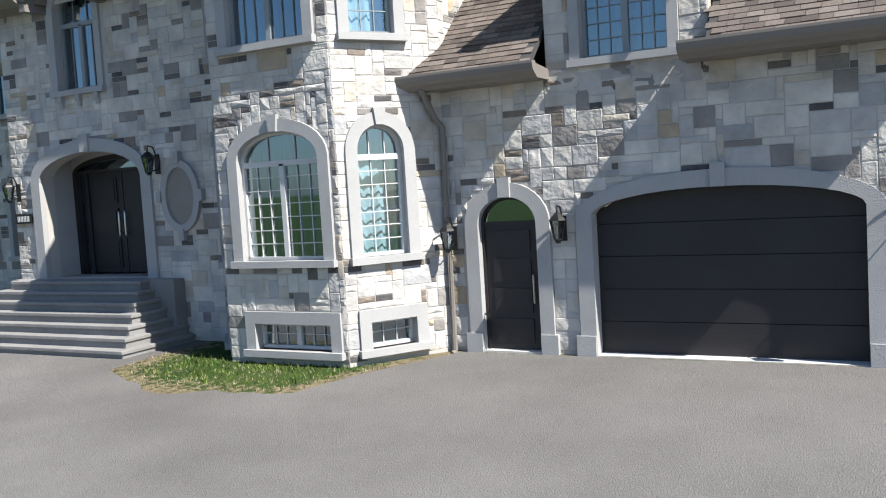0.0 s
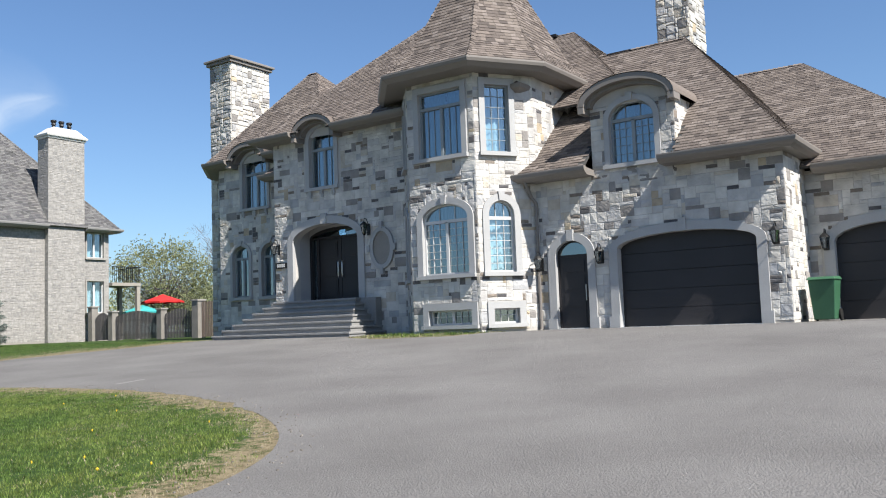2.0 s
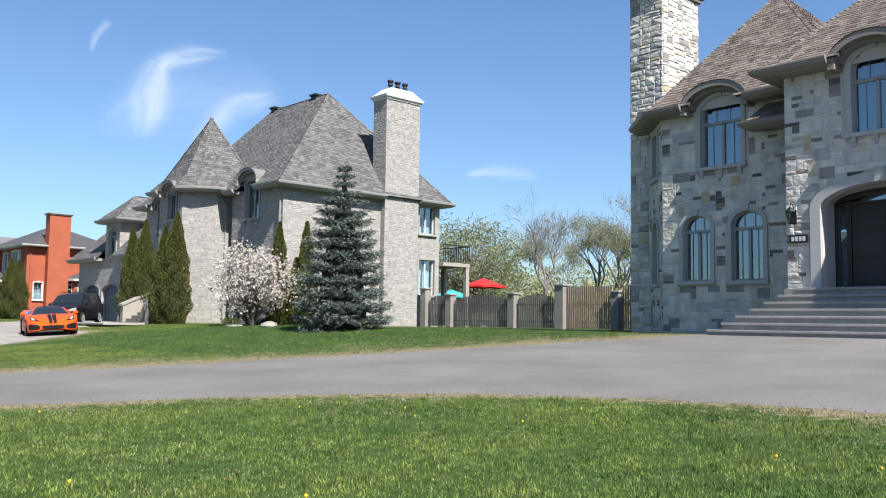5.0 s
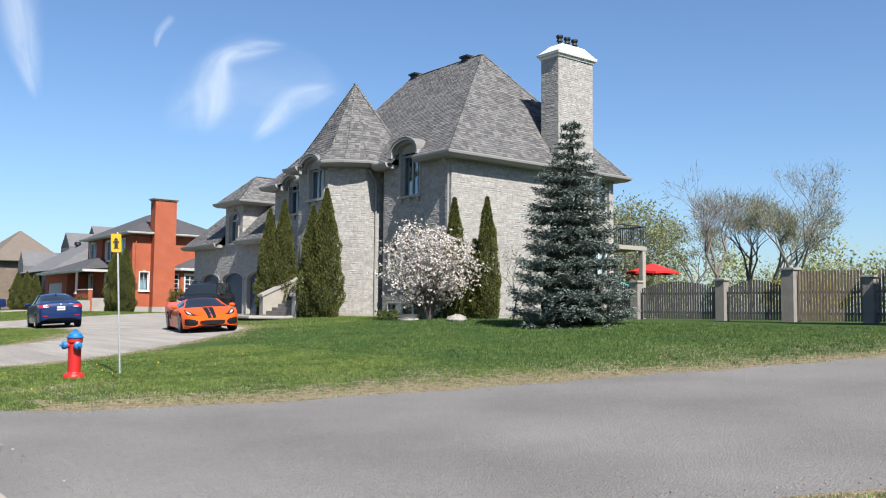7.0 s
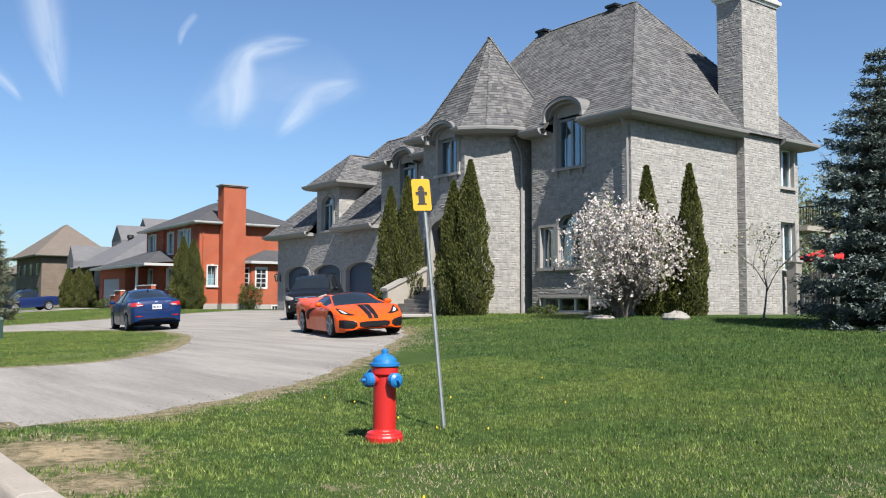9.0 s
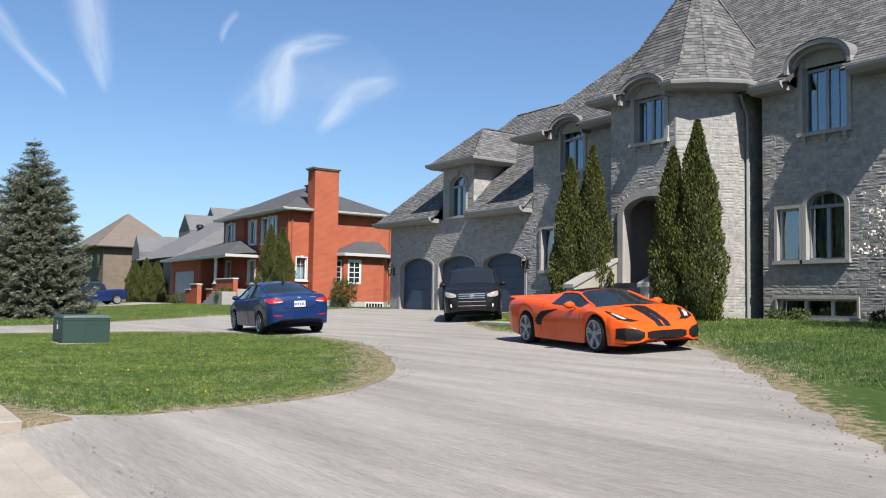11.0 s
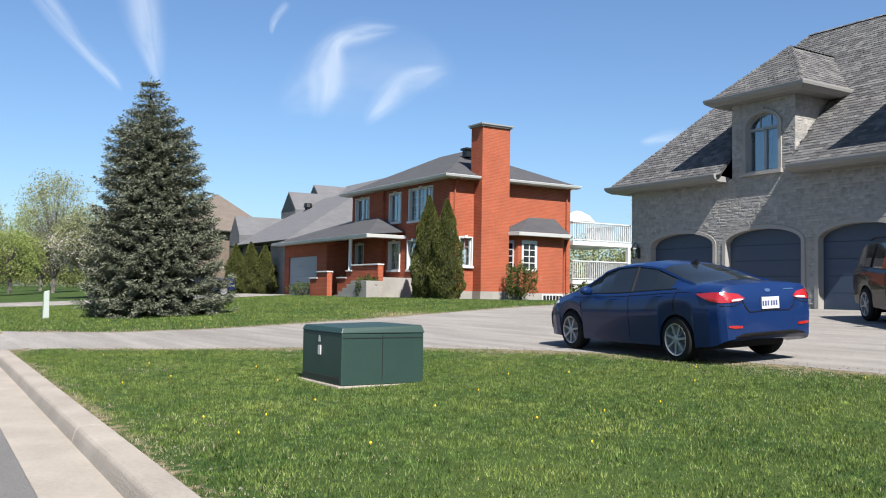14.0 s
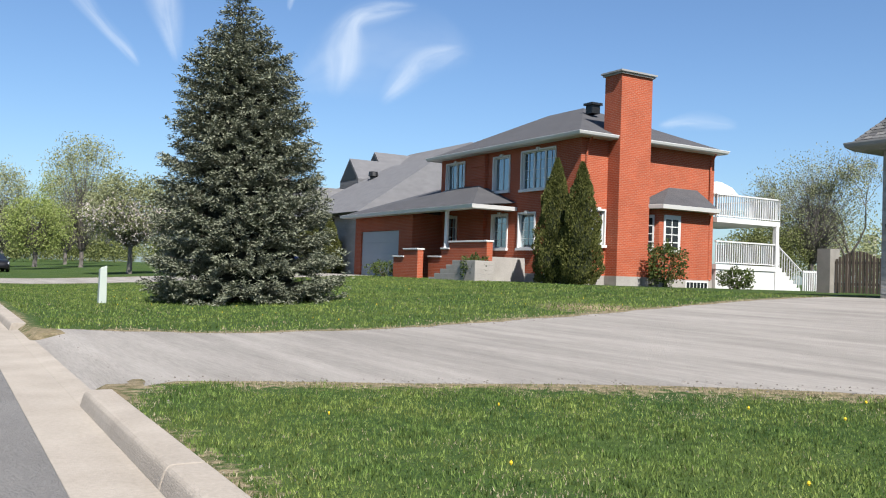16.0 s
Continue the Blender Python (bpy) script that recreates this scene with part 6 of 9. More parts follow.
def raw(name, verts, tris, material, parent, kind=""):
    """A mesh straight from arrays of triangles."""
    me = bpy.data.meshes.new(name)
    v, t = np.asarray(verts, np.float32), np.asarray(tris, np.int32)
    me.vertices.add(len(v))
    me.vertices.foreach_set("co", v.ravel())
    me.loops.add(t.size)
    me.loops.foreach_set("vertex_index", t.ravel())
    me.polygons.add(len(t))
    me.polygons.foreach_set("loop_start", np.arange(0, t.size, t.shape[1], dtype=np.int32))
    me.polygons.foreach_set("loop_total", np.full(len(t), t.shape[1], np.int32))
    me.update(calc_edges=True)
    me.materials.append(material)
    ob = new(name, me)
    ob.parent = parent
    if kind:
        tagged(ob, kind=kind)
    return ob


# near black: the shade deep between spruce boughs, put into a colour
SPRUCE_SHADE = mat("spruce_inner_shade", (0.010, 0.013, 0.009), (0.018, 0.022, 0.014), 8, 0.95)


def sprays(c, d, size, wide, rng, droop=0.0, flat=0.0):
    """Pointed leaf shapes: at c along d, four corners each."""
    n = len(c)
    d = d / (np.linalg.norm(d, axis=1, keepdims=True) + 1e-9)
    s = np.cross(d, rng.normal(size=(n, 3)) * (1 - 0.75 * flat) + np.array([0, 0, 1.6 * flat]))
    s /= np.linalg.norm(s, axis=1, keepdims=True) + 1e-9
    L = (size * rng.uniform(0.6, 1.3, n))[:, None]
    m = c + d * L * 0.45
    tip = c + d * L
    tip[:, 2] -= droop * L[:, 0]
    v = np.stack([c, m + s * L * wide, tip, m - s * L * wide], 1).reshape(-1, 3)
    return v, np.arange(4 * n).reshape(n, 4)


def spruce(x, y, z, h, r, seed, material, label, taper=0.66):
    """A spruce: trunk, whorls of boughs that sag and turn up, and needle sprays along them."""
    rng = np.random.default_rng(seed)
    t = thing("spruce_tree", label, "tree", at=(x, y, z))
    Soup().tube([(0, 0, -0.1), (0, 0, h * 0.5), (0.02, 0, h * 0.97)], [0.035 * h * 0.6, 0.012 * h, 0.008], 8).put("trunk", BARK, t)
    C, D = [], []
    wood = Soup()
    k = 0.02
    while k < 0.985:
        spire = min(1.0, 0.08 + (1 - k) * 3.6)
        reach = r * ((1 - k) ** taper) * spire * (1 if k > 0.07 else 0.9)
        n = max(5, int(6 + 5.6 * reach))
        turn = rng.uniform(0, math.tau)
        for i in range(n):
            a = turn + (i + rng.uniform(-0.35, 0.35)) * math.tau / n
            q = reach * rng.uniform(0.84, 1.05) + 0.05
            z0 = h * (k + rng.uniform(-0.011, 0.011))
            sag = -0.20 * q * (1 - k) + 0.35 * q * max(0, k - 0.6)
            ca, sa = math.cos(a), math.sin(a)
            path = lambda u: z0 + sag * np.sin(u * 2.0) + 0.13 * q * u ** 3
            wood.tube([(0, 0, z0), (ca * q * 0.5, sa * q * 0.5, z0 + sag * 0.7), (ca * q * 0.95, sa * q * 0.95, float(path(0.95)))], [0.02, 0.012, 0.004], 3, False)
            # side twigs on both sides of the bough, in the bough's own frame (out, across, up)
            m = max(3, int(q / 0.13))
            u = np.repeat(np.linspace(0.2, 1.0, m), 2) + rng.uniform(-0.03, 0.03, 2 * m)
            way = np.tile([-1.0, 1.0], m)
            long = (0.33 * q * np.sin(math.pi * np.clip(0.3 + 0.66 * u, 0, 1)) + 0.10) * rng.uniform(0.7, 1.1, 2 * m)
            root = np.stack([q * u, np.zeros(2 * m), path(u)], 1)
            twig = np.stack([np.full(2 * m, 0.74), 0.68 * way, rng.normal(-0.22, 0.10, 2 * m)], 1)
            # brush-like shoots along each twig
            count = (long / 0.062).astype(int) + 2
            i2 = np.repeat(np.arange(2 * m), count)
            v = rng.uniform(0.08, 1.0, len(i2))
            foot = root[i2] + twig[i2] * (long[i2] * v)[:, None]
            foot[:, 2] -= 0.16 * long[i2] * v * v
            fork = rng.choice([-0.65, 0.0, 0.65], len(i2))
            shoot = np.stack([twig[i2, 0] * 0.8 - twig[i2, 1] * fork, twig[i2, 1] * 0.8 + twig[i2, 0] * fork, rng.normal(0.0, 0.14, len(i2))], 1)
            size = rng.uniform(0.13, 0.24, len(i2))
            # needles round each shoot
            each = 7
            i3 = np.repeat(np.arange(len(i2)), each)
            w = np.tile(np.linspace(0.0, 0.92, each), len(i2))
            c3 = foot[i3] + shoot[i3] * (size[i3] * w)[:, None]
            d3 = shoot[i3] * 0.9 + rng.normal(0, 0.42, (len(i3), 3)) + np.array([0, 0, 0.10])
            C.append(np.stack([ca * c3[:, 0] - sa * c3[:, 1], sa * c3[:, 0] + ca * c3[:, 1], c3[:, 2]], 1))
            D.append(np.stack([ca * d3[:, 0] - sa * d3[:, 1], sa * d3[:, 0] + ca * d3[:, 1], d3[:, 2]], 1))
        k += 0.060 * (9.0 / h) ** 0.5 * (0.62 + 0.5 * (1 - k))
    # added solid cone whose dark colour paints the shaded gaps between the tiers
    Soup().lathe([(r * 0.40, 0.02 * h), (r * 0.52, 0.09 * h), (r * 0.38, 0.45 * h), (r * 0.09, 0.8 * h), (0.01, 0.93 * h)], (0, 0, 0), 12).put("inner_shade", SPRUCE_SHADE, t)
    n = 60
    zz = rng.uniform(0.9, 1.0, n)
    C.append(np.stack([rng.normal(0, 0.05, n), rng.normal(0, 0.05, n), zz * h], 1))
    D.append(np.stack([rng.normal(0, 0.5, n), rng.normal(0, 0.5, n), np.ones(n)], 1))
    c, d = np.concatenate(C), np.concatenate(D)
    v, f = sprays(c, d, 0.085, 0.19, rng, 0.05, 0.7)
    wood.put("bough_frame", BARK, t)
    raw("crown", v, f, material, t)
    return t


def cedar(x, y, z, h, r, seed, label="tall columnar cedar, dense and dark green", material=CEDAR):
    """A columnar cedar: upright flat sprays over a narrow uneven cone."""
    rng = np.random.default_rng(seed)
    t = thing("cedar_tree", label, "tree", "columnar cedars", at=(x, y, z))
    Soup().tube([(0, 0, -0.1), (0, 0, h * 0.5), (0, 0, h * 0.9)], [0.07, 0.045, 0.01], 6).put("trunk", BARK, t)
    n = int(15000 * h * r / 3.5) + 5000
    k = rng.uniform(0, 1, n) ** 1.1
    a = rng.uniform(0, math.tau, n)
    prof = np.where(k < 0.12, 0.75 + 2.0 * k, 1.0) * (1 - np.clip((k - 0.12) / 0.88, 0, 1) ** 2.0)
    lump = 1 + 0.13 * np.sin(a * 3 + k * 17 + seed) + 0.10 * np.sin(a * 5 - k * 29)
    q = r * prof * lump * rng.uniform(0.78, 1.0, n) + 0.02
    c = np.stack([np.cos(a) * q, np.sin(a) * q, k * h * 0.97], 1)
    d = np.stack([np.cos(a) * 0.35 + rng.normal(0, 0.3, n), np.sin(a) * 0.35 + rng.normal(0, 0.3, n), rng.uniform(0.6, 1.4, n)], 1)
    v, f = sprays(c, d, 0.095, 0.22, rng)
    # added dark body behind the sprays; its colour stands for shade within the cedar
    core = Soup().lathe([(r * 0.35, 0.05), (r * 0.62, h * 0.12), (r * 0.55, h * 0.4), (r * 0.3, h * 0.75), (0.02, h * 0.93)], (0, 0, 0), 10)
    core.put("inner_shade", CEDAR_SHADE, t)
    raw("crown", v, f, material, t)
    return t


CEDAR_SHADE = mat("cedar_inner_shade", (0.009, 0.014, 0.005), (0.017, 0.023, 0.008), 8, 0.95)


def branchy(x, y, z, h, spread, seed, leaf, leaves, size, label, bark=GREY_BARK, trunks=1, clear=0.22, depth=5, name="tree", thick=0.028, flat=0.5, category="tree", twigs=0):
    """A broad tree: limbs that fork, taper and thin out into twigs, with leaves about the twigs."""
    rng = random.Random(seed)
    t = thing(name, label, category, at=(x, y, z))
    wood, tips = Soup(), []

    def limb(p, d, length, r, level):
        q = p + d * length * 0.5 + Vector((rng.gauss(0, 0.05), rng.gauss(0, 0.05), 0)) * length
        e = q + (d + Vector((rng.gauss(0, 0.15), rng.gauss(0, 0.15), rng.gauss(0.05, 0.08)))).normalized() * length * 0.5
        wood.tube([p, q, e], [r, r * 0.8, r * 0.62], 6 if level < 2 else 4 if level < 3 else 3, False)
        if level >= depth - 2:
            tips.append((q, d, length))
            tips.append((e, d, length))
        if level >= depth:
            return
        for _ in range(rng.choice((2, 3, 3)) if level else 4):
            a = rng.uniform(0, math.tau)
            side = Vector((math.cos(a), math.sin(a), rng.uniform(-0.15, 0.45)))
            nd = (d * flat + side * spread).normalized()
            s = rng.uniform(0.55, 0.85)
            limb(e if rng.random() < 0.6 else q.lerp(e, rng.uniform(0.2, 1)), nd, length * s, r * rng.uniform(0.45, 0.62), level + 1)

    for i in range(trunks):
        a = rng.uniform(0, math.tau)
        lean = 0.0 if trunks == 1 else 0.45
        limb(Vector((0, 0, -0.1)), Vector((math.cos(a) * lean, math.sin(a) * lean, 1)).normalized(), h * clear * rng.uniform(0.9, 1.2), h * thick, 0)
    top = max(max(v[2] for v in wood.v), 0.1)
    k = h / top
    wood.v = [(a * k, b * k, c * k) for a, b, c in wood.v]
    wood.put("trunk", bark, t)
    if twigs:
        g = np.random.default_rng(seed + 500)
        pick = g.integers(0, len(tips), twigs)
        P = np.array([tuple(p * k) for p, _, _ in tips])[pick]
        D = np.array([tuple(d) for _, d, _ in tips])[pick] + g.normal(0, 0.5, (twigs, 3)) + np.array([0, 0, 0.35])
        v, f = sprays(P + g.normal(0, 0.12, (twigs, 3)), D, 0.7, 0.012, g)
        raw("twig_crown", v, f, bark, t)
    if leaves:
        g = np.random.default_rng(seed)
        pick = g.integers(0, len(tips), leaves)
        P = np.array([tuple(p * k) for p, _, _ in tips])[pick]
        ln = np.array([q * k for _, _, q in tips])[pick]
        c = P + g.normal(0, 1, (leaves, 3)) * (ln * 0.42)[:, None]
        c[:, 2] = np.maximum(c[:, 2], 0.25)
        v, f = sprays(c, g.normal(0, 1, (leaves, 3)) + np.array([0, 0, 0.3]), size, 0.38, g)
        raw("crown", v, f, leaf, t)
    return t


def bush(x, y, z, h, r, seed, material, label, n=1800, size=0.10, name="bush"):
    rng = np.random.default_rng(seed)
    t = thing(name, label, "bush", at=(x, y, z))
    s = Soup()
    for i in range(7):
        a = i * 0.9
        s.tube([(0, 0, -0.05), (math.cos(a) * r * 0.4, math.sin(a) * r * 0.4, h * 0.5), (math.cos(a) * r * 0.7, math.sin(a) * r * 0.7, h * 0.85)], [0.02, 0.014, 0.005], 4)
    s.put("stem_frame", BARK, t)
    p = rng.normal(size=(n, 3))
    p /= np.linalg.norm(p, axis=1, keepdims=True)
    p *= rng.uniform(0.55, 1.0, (n, 1)) * (1 + 0.18 * np.sin(p[:, :1] * 5 + p[:, 1:2] * 7 + seed))
    c = p * np.array([r, r, h * 0.5]) + np.array([0, 0, h * 0.5])
    c[:, 2] = np.maximum(c[:, 2], 0.02)
    v, f = sprays(c, p + rng.normal(0, 0.6, (n, 3)), size, 0.35, rng)
    raw("crown", v, f, material, t)
    return t


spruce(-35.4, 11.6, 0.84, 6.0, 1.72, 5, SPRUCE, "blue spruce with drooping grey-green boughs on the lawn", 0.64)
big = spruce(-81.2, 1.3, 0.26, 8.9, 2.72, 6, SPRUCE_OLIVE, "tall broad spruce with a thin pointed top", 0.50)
big.rotation_euler = (radians(3.2), radians(-2.2), 0)
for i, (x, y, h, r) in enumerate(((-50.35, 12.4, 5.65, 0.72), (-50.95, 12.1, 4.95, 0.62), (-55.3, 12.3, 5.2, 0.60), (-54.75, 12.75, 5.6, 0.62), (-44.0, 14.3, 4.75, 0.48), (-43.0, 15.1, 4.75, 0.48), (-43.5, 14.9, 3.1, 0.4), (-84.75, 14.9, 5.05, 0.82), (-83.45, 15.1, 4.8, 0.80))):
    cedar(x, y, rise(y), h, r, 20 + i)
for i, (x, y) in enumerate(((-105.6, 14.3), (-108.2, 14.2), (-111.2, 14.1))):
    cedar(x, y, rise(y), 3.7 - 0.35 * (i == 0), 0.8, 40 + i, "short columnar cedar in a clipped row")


def dome_tree(name, label, x, y, z, rx, rz, mid, seed, coats, trunk=0.0, twigs=420, girth=0.042, fork=0.12, fine=0):
    """A tree or tall shrub with a rounded crown: stems fan out to twig ends all through it, and leaf or blossom sits about those ends. coats: (part, material, clumps, leaves in each, size, scatter, lowest and highest share of the crown)."""
    rng = np.random.default_rng(seed)
    t = thing(name, label, "tree", at=(x, y, z))
    p = rng.normal(size=(twigs, 3))
    p /= np.linalg.norm(p, axis=1, keepdims=True)
    p *= rng.uniform(0.35, 1.0, (twigs, 1)) ** 0.6 * (1 + 0.14 * np.sin(p[:, :1] * 4 + seed) * np.cos(p[:, 1:2] * 3))
    ends = p * np.array([rx, rx, rz]) + np.array([0, 0, mid])
    ends = ends[ends[:, 2] > max(trunk, 0.55) + 0.2 * np.hypot(ends[:, 0], ends[:, 1]) * rz / rx]
    wood = Soup()
    if trunk:
        wood.tube([(0, 0, -0.1), (0.03, 0.02, trunk * 0.6), (0, 0, trunk + 0.2)], [girth * 3, girth * 2.5, girth * 2.2], 8)
    for i, e in enumerate(ends):
        a = i % 6 * 1.05
        b = np.array([fork * math.cos(a), fork * math.sin(a), trunk])
        m = b + (e - b) * np.array([0.32, 0.32, 0.48]) + rng.normal(0, 0.04 * rx, 3)
        g = girth if i < 8 else girth * 0.33
        wood.tube([b, m, m + (e - m) * 0.55 + rng.normal(0, 0.03 * rx, 3), e], [g, g * 0.65, g * 0.25, 0.004], 4, False)
    if fine:
        for e in ends:
            for _ in range(fine):
                q = e + rng.normal(0, 0.13 * rx, 3) + np.array([0, 0, 0.08 * rz])
                wood.tube([e + (np.array([0, 0, trunk]) - e) * rng.uniform(0.02, 0.25), q], [girth * 0.12, 0.004], 3, False)
    wood.put("stem", GREY_BARK, t)
    for nm, material, clumps, each, size, scatter, lo, hi in coats:
        zz = (ends[:, 2] - mid + rz) / (2 * rz)
        pool = ends[(zz >= lo) & (zz <= hi)]
        c = pool[rng.integers(0, len(pool), clumps)] + rng.normal(0, scatter, (clumps, 3))
        c = np.repeat(c, each, 0) + rng.normal(0, size * 0.2, (clumps * each, 3))
        v, f = sprays(c, rng.normal(0, 0.8, (clumps * each, 3)) + np.array([0, 0, 0.5]), size, 0.36, rng)
        raw(nm, v, f, material, t)
    return t


OLIVE_BUD = mat_leaf("olive_buds", (0.105, 0.120, 0.040), (0.150, 0.170, 0.060), (0.195, 0.215, 0.085), 0.35)
GREY_BUD = mat_leaf("grey_green_buds", (0.155, 0.170, 0.085), (0.215, 0.235, 0.120), (0.275, 0.290, 0.165), 0.35)
dome_tree("magnolia", "many-stemmed magnolia covered in white blossom", -43.75, 12.8, 0.9, 1.85, 1.55, 2.0, 3, [("blossom_crown", BLOSSOM, 2300, 5, 0.085, 0.17, 0, 1), ("leaf_crown", PALE_SPRING, 1500, 1, 0.07, 0.2, 0, 1)])
dome_tree("tree", "broad grey-green tree in fine spring leaf behind the fence", -54.0, 36.0, 0.97, 4.1, 3.6, 4.1, 11, [("crown", GREY_BUD, 7000, 3, 0.13, 0.3, 0, 1)], trunk=0.9, twigs=700, girth=0.07)
dome_tree("tree", "half-leafed grey tree behind the white deck", -92.4, 41.0, 0.97, 3.9, 3.4, 5.2, 12, [("crown", GREY_BUD, 6500, 2, 0.085, 0.35, 0.1, 1)], trunk=1.6, twigs=520, girth=0.07)
dome_tree("bush", "spring green shrub behind the white deck", -93.6, 38.5, 0.97, 2.6, 2.1, 2.2, 13, [("crown", OLIVE_BUD, 6500, 3, 0.10, 0.2, 0, 1)], twigs=400)
dome_tree("blossom_tree", "round crab-apple tree with white blossom over green leaf", -115.6, 4.9, 0.5, 3.1, 2.35, 3.9, 14, [("leaf_crown", GREY_BUD, 8000, 3, 0.12, 0.22, 0.2, 1), ("blossom_crown", BLOSSOM, 3600, 3, 0.10, 0.25, 0.05, 0.6)], trunk=1.7, twigs=600, girth=0.06)
for i, (x, y, rx, rz, mid) in enumerate(((-146.0, 6.5, 3.4, 5.6, 7.4), (-141.0, 2.0, 2.6, 2.6, 3.4), (-157.0, 0.5, 3.2, 4.6, 6.0), (-168.0, 8.0, 4.2, 5.4, 7.0))):
    dome_tree("tree", "tall pale green tree beside the street", x, y, 0.6, rx, rz, mid, 80 + i, [("crown", (PALE_SPRING, SPRING)[i % 2], 7000, 2, 0.15, 0.35, 0, 1)], trunk=1.4, twigs=420, girth=0.08)
branchy(-39.1, 12.8, 0.93, 2.5, 0.6, 8, PALE_SPRING, 420, 0.06, "small bare crooked tree with sparse leaves", clear=0.32, name="small_tree", thick=0.012, depth=4, flat=0.9)
bush(-82.85, 19.0, 0.98, 1.8, 0.8, 51, SHRUB, "round green bush against the brick wall", 2600)
bush(-88.2, 13.4, 0.95, 1.1, 0.6, 52, SHRUB, "round clipped bush by the brick porch")
bush(-83.1, 23.5, 0.98, 0.9, 0.75, 53, SHRUB, "low green bush beside the deck")
bush(-96.2, 13.2, 0.95, 0.8, 0.8, 54, SHRUB, "low scrubby bush by the porch wall", 900)
for i, x in enumerate((-49.6, -48.9, -46.6, -45.9)):
    bush(x, 14.9, 0.93, 0.35, 0.3, 60 + i, SHRUB, "small green plant at the foot of the wall", 300, 0.08, "plant")
BOULDER = mat("pale_field_stone", (0.168, 0.156, 0.137), (0.262, 0.249, 0.225), 3, 0.9, 0.8, 20)
for i, (x, y, r) in enumerate(((-43.95, 12.1, 0.48), (-41.4, 12.3, 0.42))):
    g = random.Random(i)
    s = Soup().lathe([(r * 0.9, -0.1), (r, 0.06), (r * 0.8, 0.17), (r * 0.4, 0.24), (0.03, 0.26)], (0, 0, 0), 12)
    s.v = [(a * g.uniform(0.88, 1.1), b * g.uniform(0.7, 0.95), c * g.uniform(0.75, 1.0) * (0.5 if i == 0 else 1.0)) for a, b, c in s.v]
    t = part("boulder", (s.v, s.f), BOULDER, None)
    t.location = (x, y, rise(y))
    tagged(t, "pale round boulder lying in the lawn", "stone", "garden boulders")
# trees behind the gardens and along the street
behind = [(-47.0, 36.0, 8.6, 0, 0, "bare grey tree with fine twigs behind the fence"), (-37.0, 40.0, 9.0, 900, 1, "tree with thin opening leaves behind the fence"), (-33.0, 38.0, 8.5, 1200, 1, "tree with thin opening leaves behind the fence"), (-46.5, 44.0, 9.5, 700, 1, "grey tree coming into leaf behind the gardens"), (-28.5, 42.0, 10.0, 900, 1, "grey tree coming into leaf behind the gardens"),
          (-55.0, 52.0, 9.5, 2600, 2, "pale green spring tree behind the grey house"), (-62.0, 55.0, 9.0, 2600, 2, "pale green spring tree behind the grey house"), (-51.0, 48.0, 8.0, 1600, 2, "pale green spring tree behind the gardens"), (-92.0, 44.0, 8.5, 2200, 1, "tree in thin spring leaf behind the brick house"), (-98.0, 46.0, 8.0, 2400, 2, "tree in thin spring leaf behind the brick house"), (-86.0, 50.0, 9.5, 1500, 1, "tree in thin spring leaf behind the deck")]
for i, (x, y, h, n, kind, label) in enumerate(behind):
    branchy(x, y, rise(y), h, 0.55, 70 + i, GREY_BUD, n * 3, 0.10, label, clear=0.2, depth=6, thick=0.012, flat=0.9, twigs=1500)
bush(-40.0, 33.0, 0.97, 2.4, 2.4, 98, mat_leaf("forsythia", (0.249, 0.206, 0.025), (0.312, 0.262, 0.038), (0.218, 0.225, 0.038), 0.3), "yellow flowering shrub behind the fence", 6000, 0.07)
# distant belt of trees
def belt(name, x0, x1, y0, y1, h0, h1, count, seed, material, label):
    rng = np.random.default_rng(seed)
    C, D = [], []
    for _ in range(count):
        x, y, h = rng.uniform(x0, x1), rng.uniform(y0, y1), rng.uniform(h0, h1)
        n = 1200
        p = rng.normal(size=(n, 3))
        p /= np.linalg.norm(p, axis=1, keepdims=True)
        p *= rng.uniform(0.4, 1.0, (n, 1)) * (1 + 0.25 * np.sin(p[:, :1] * 4 + x) * np.cos(p[:, 1:2] * 5 + y))
        C.append(p * np.array([h * 0.36, h * 0.36, h * 0.45]) + np.array([x, y, h * 0.55]))
        D.append(p + rng.normal(0, 0.7, (n, 3)))
    v, f = sprays(np.concatenate(C), np.concatenate(D), 0.42, 0.3, rng)
    ob = raw(name, v, f, material, None)
    return tagged(ob, label, "woods", kind="stuff")


belt("far_woods", -150, 10, 75, 120, 8, 12, 60, 7, PALE_SPRING, "distant belt of pale spring woods")
belt("far_woods", -420, -190, -30, 60, 7, 12, 110, 8, OLIVE_BUD, "distant belt of pale spring woods")

# ---- vehicles ----
from mathutils.bvhtree import BVHTree


def mat_car(name, c, metal=0.0, flake=0.0):
    m = mat(name, c, tuple(min(1, v * 1.06 + 0.002) for v in c), 1.0, 0.4, coat=0.5, metal=metal, spec=0.08)
    m.node_tree.nodes["Principled BSDF"].inputs["Coat Roughness"].default_value = 0.04
    return m


ORANGE = mat_car("orange_car_paint", (0.56, 0.065, 0.004))
BLUE = mat_car("dark_blue_car_paint", (0.004, 0.017, 0.070))
BLACK = mat_car("black_car_paint", (0.006, 0.006, 0.007))
SIGNAL_BLUE = mat_car("blue_truck_paint", (0.007, 0.016, 0.062))
CAR_GLASS = mat("tinted_car_glass", (0.010, 0.013, 0.016), (0.014, 0.018, 0.022), 1.0, 0.03, spec=0.5)
RUBBER = mat("tyre_rubber", (0.012, 0.012, 0.012), (0.018, 0.018, 0.017), 8, 0.9, spec=0.12)
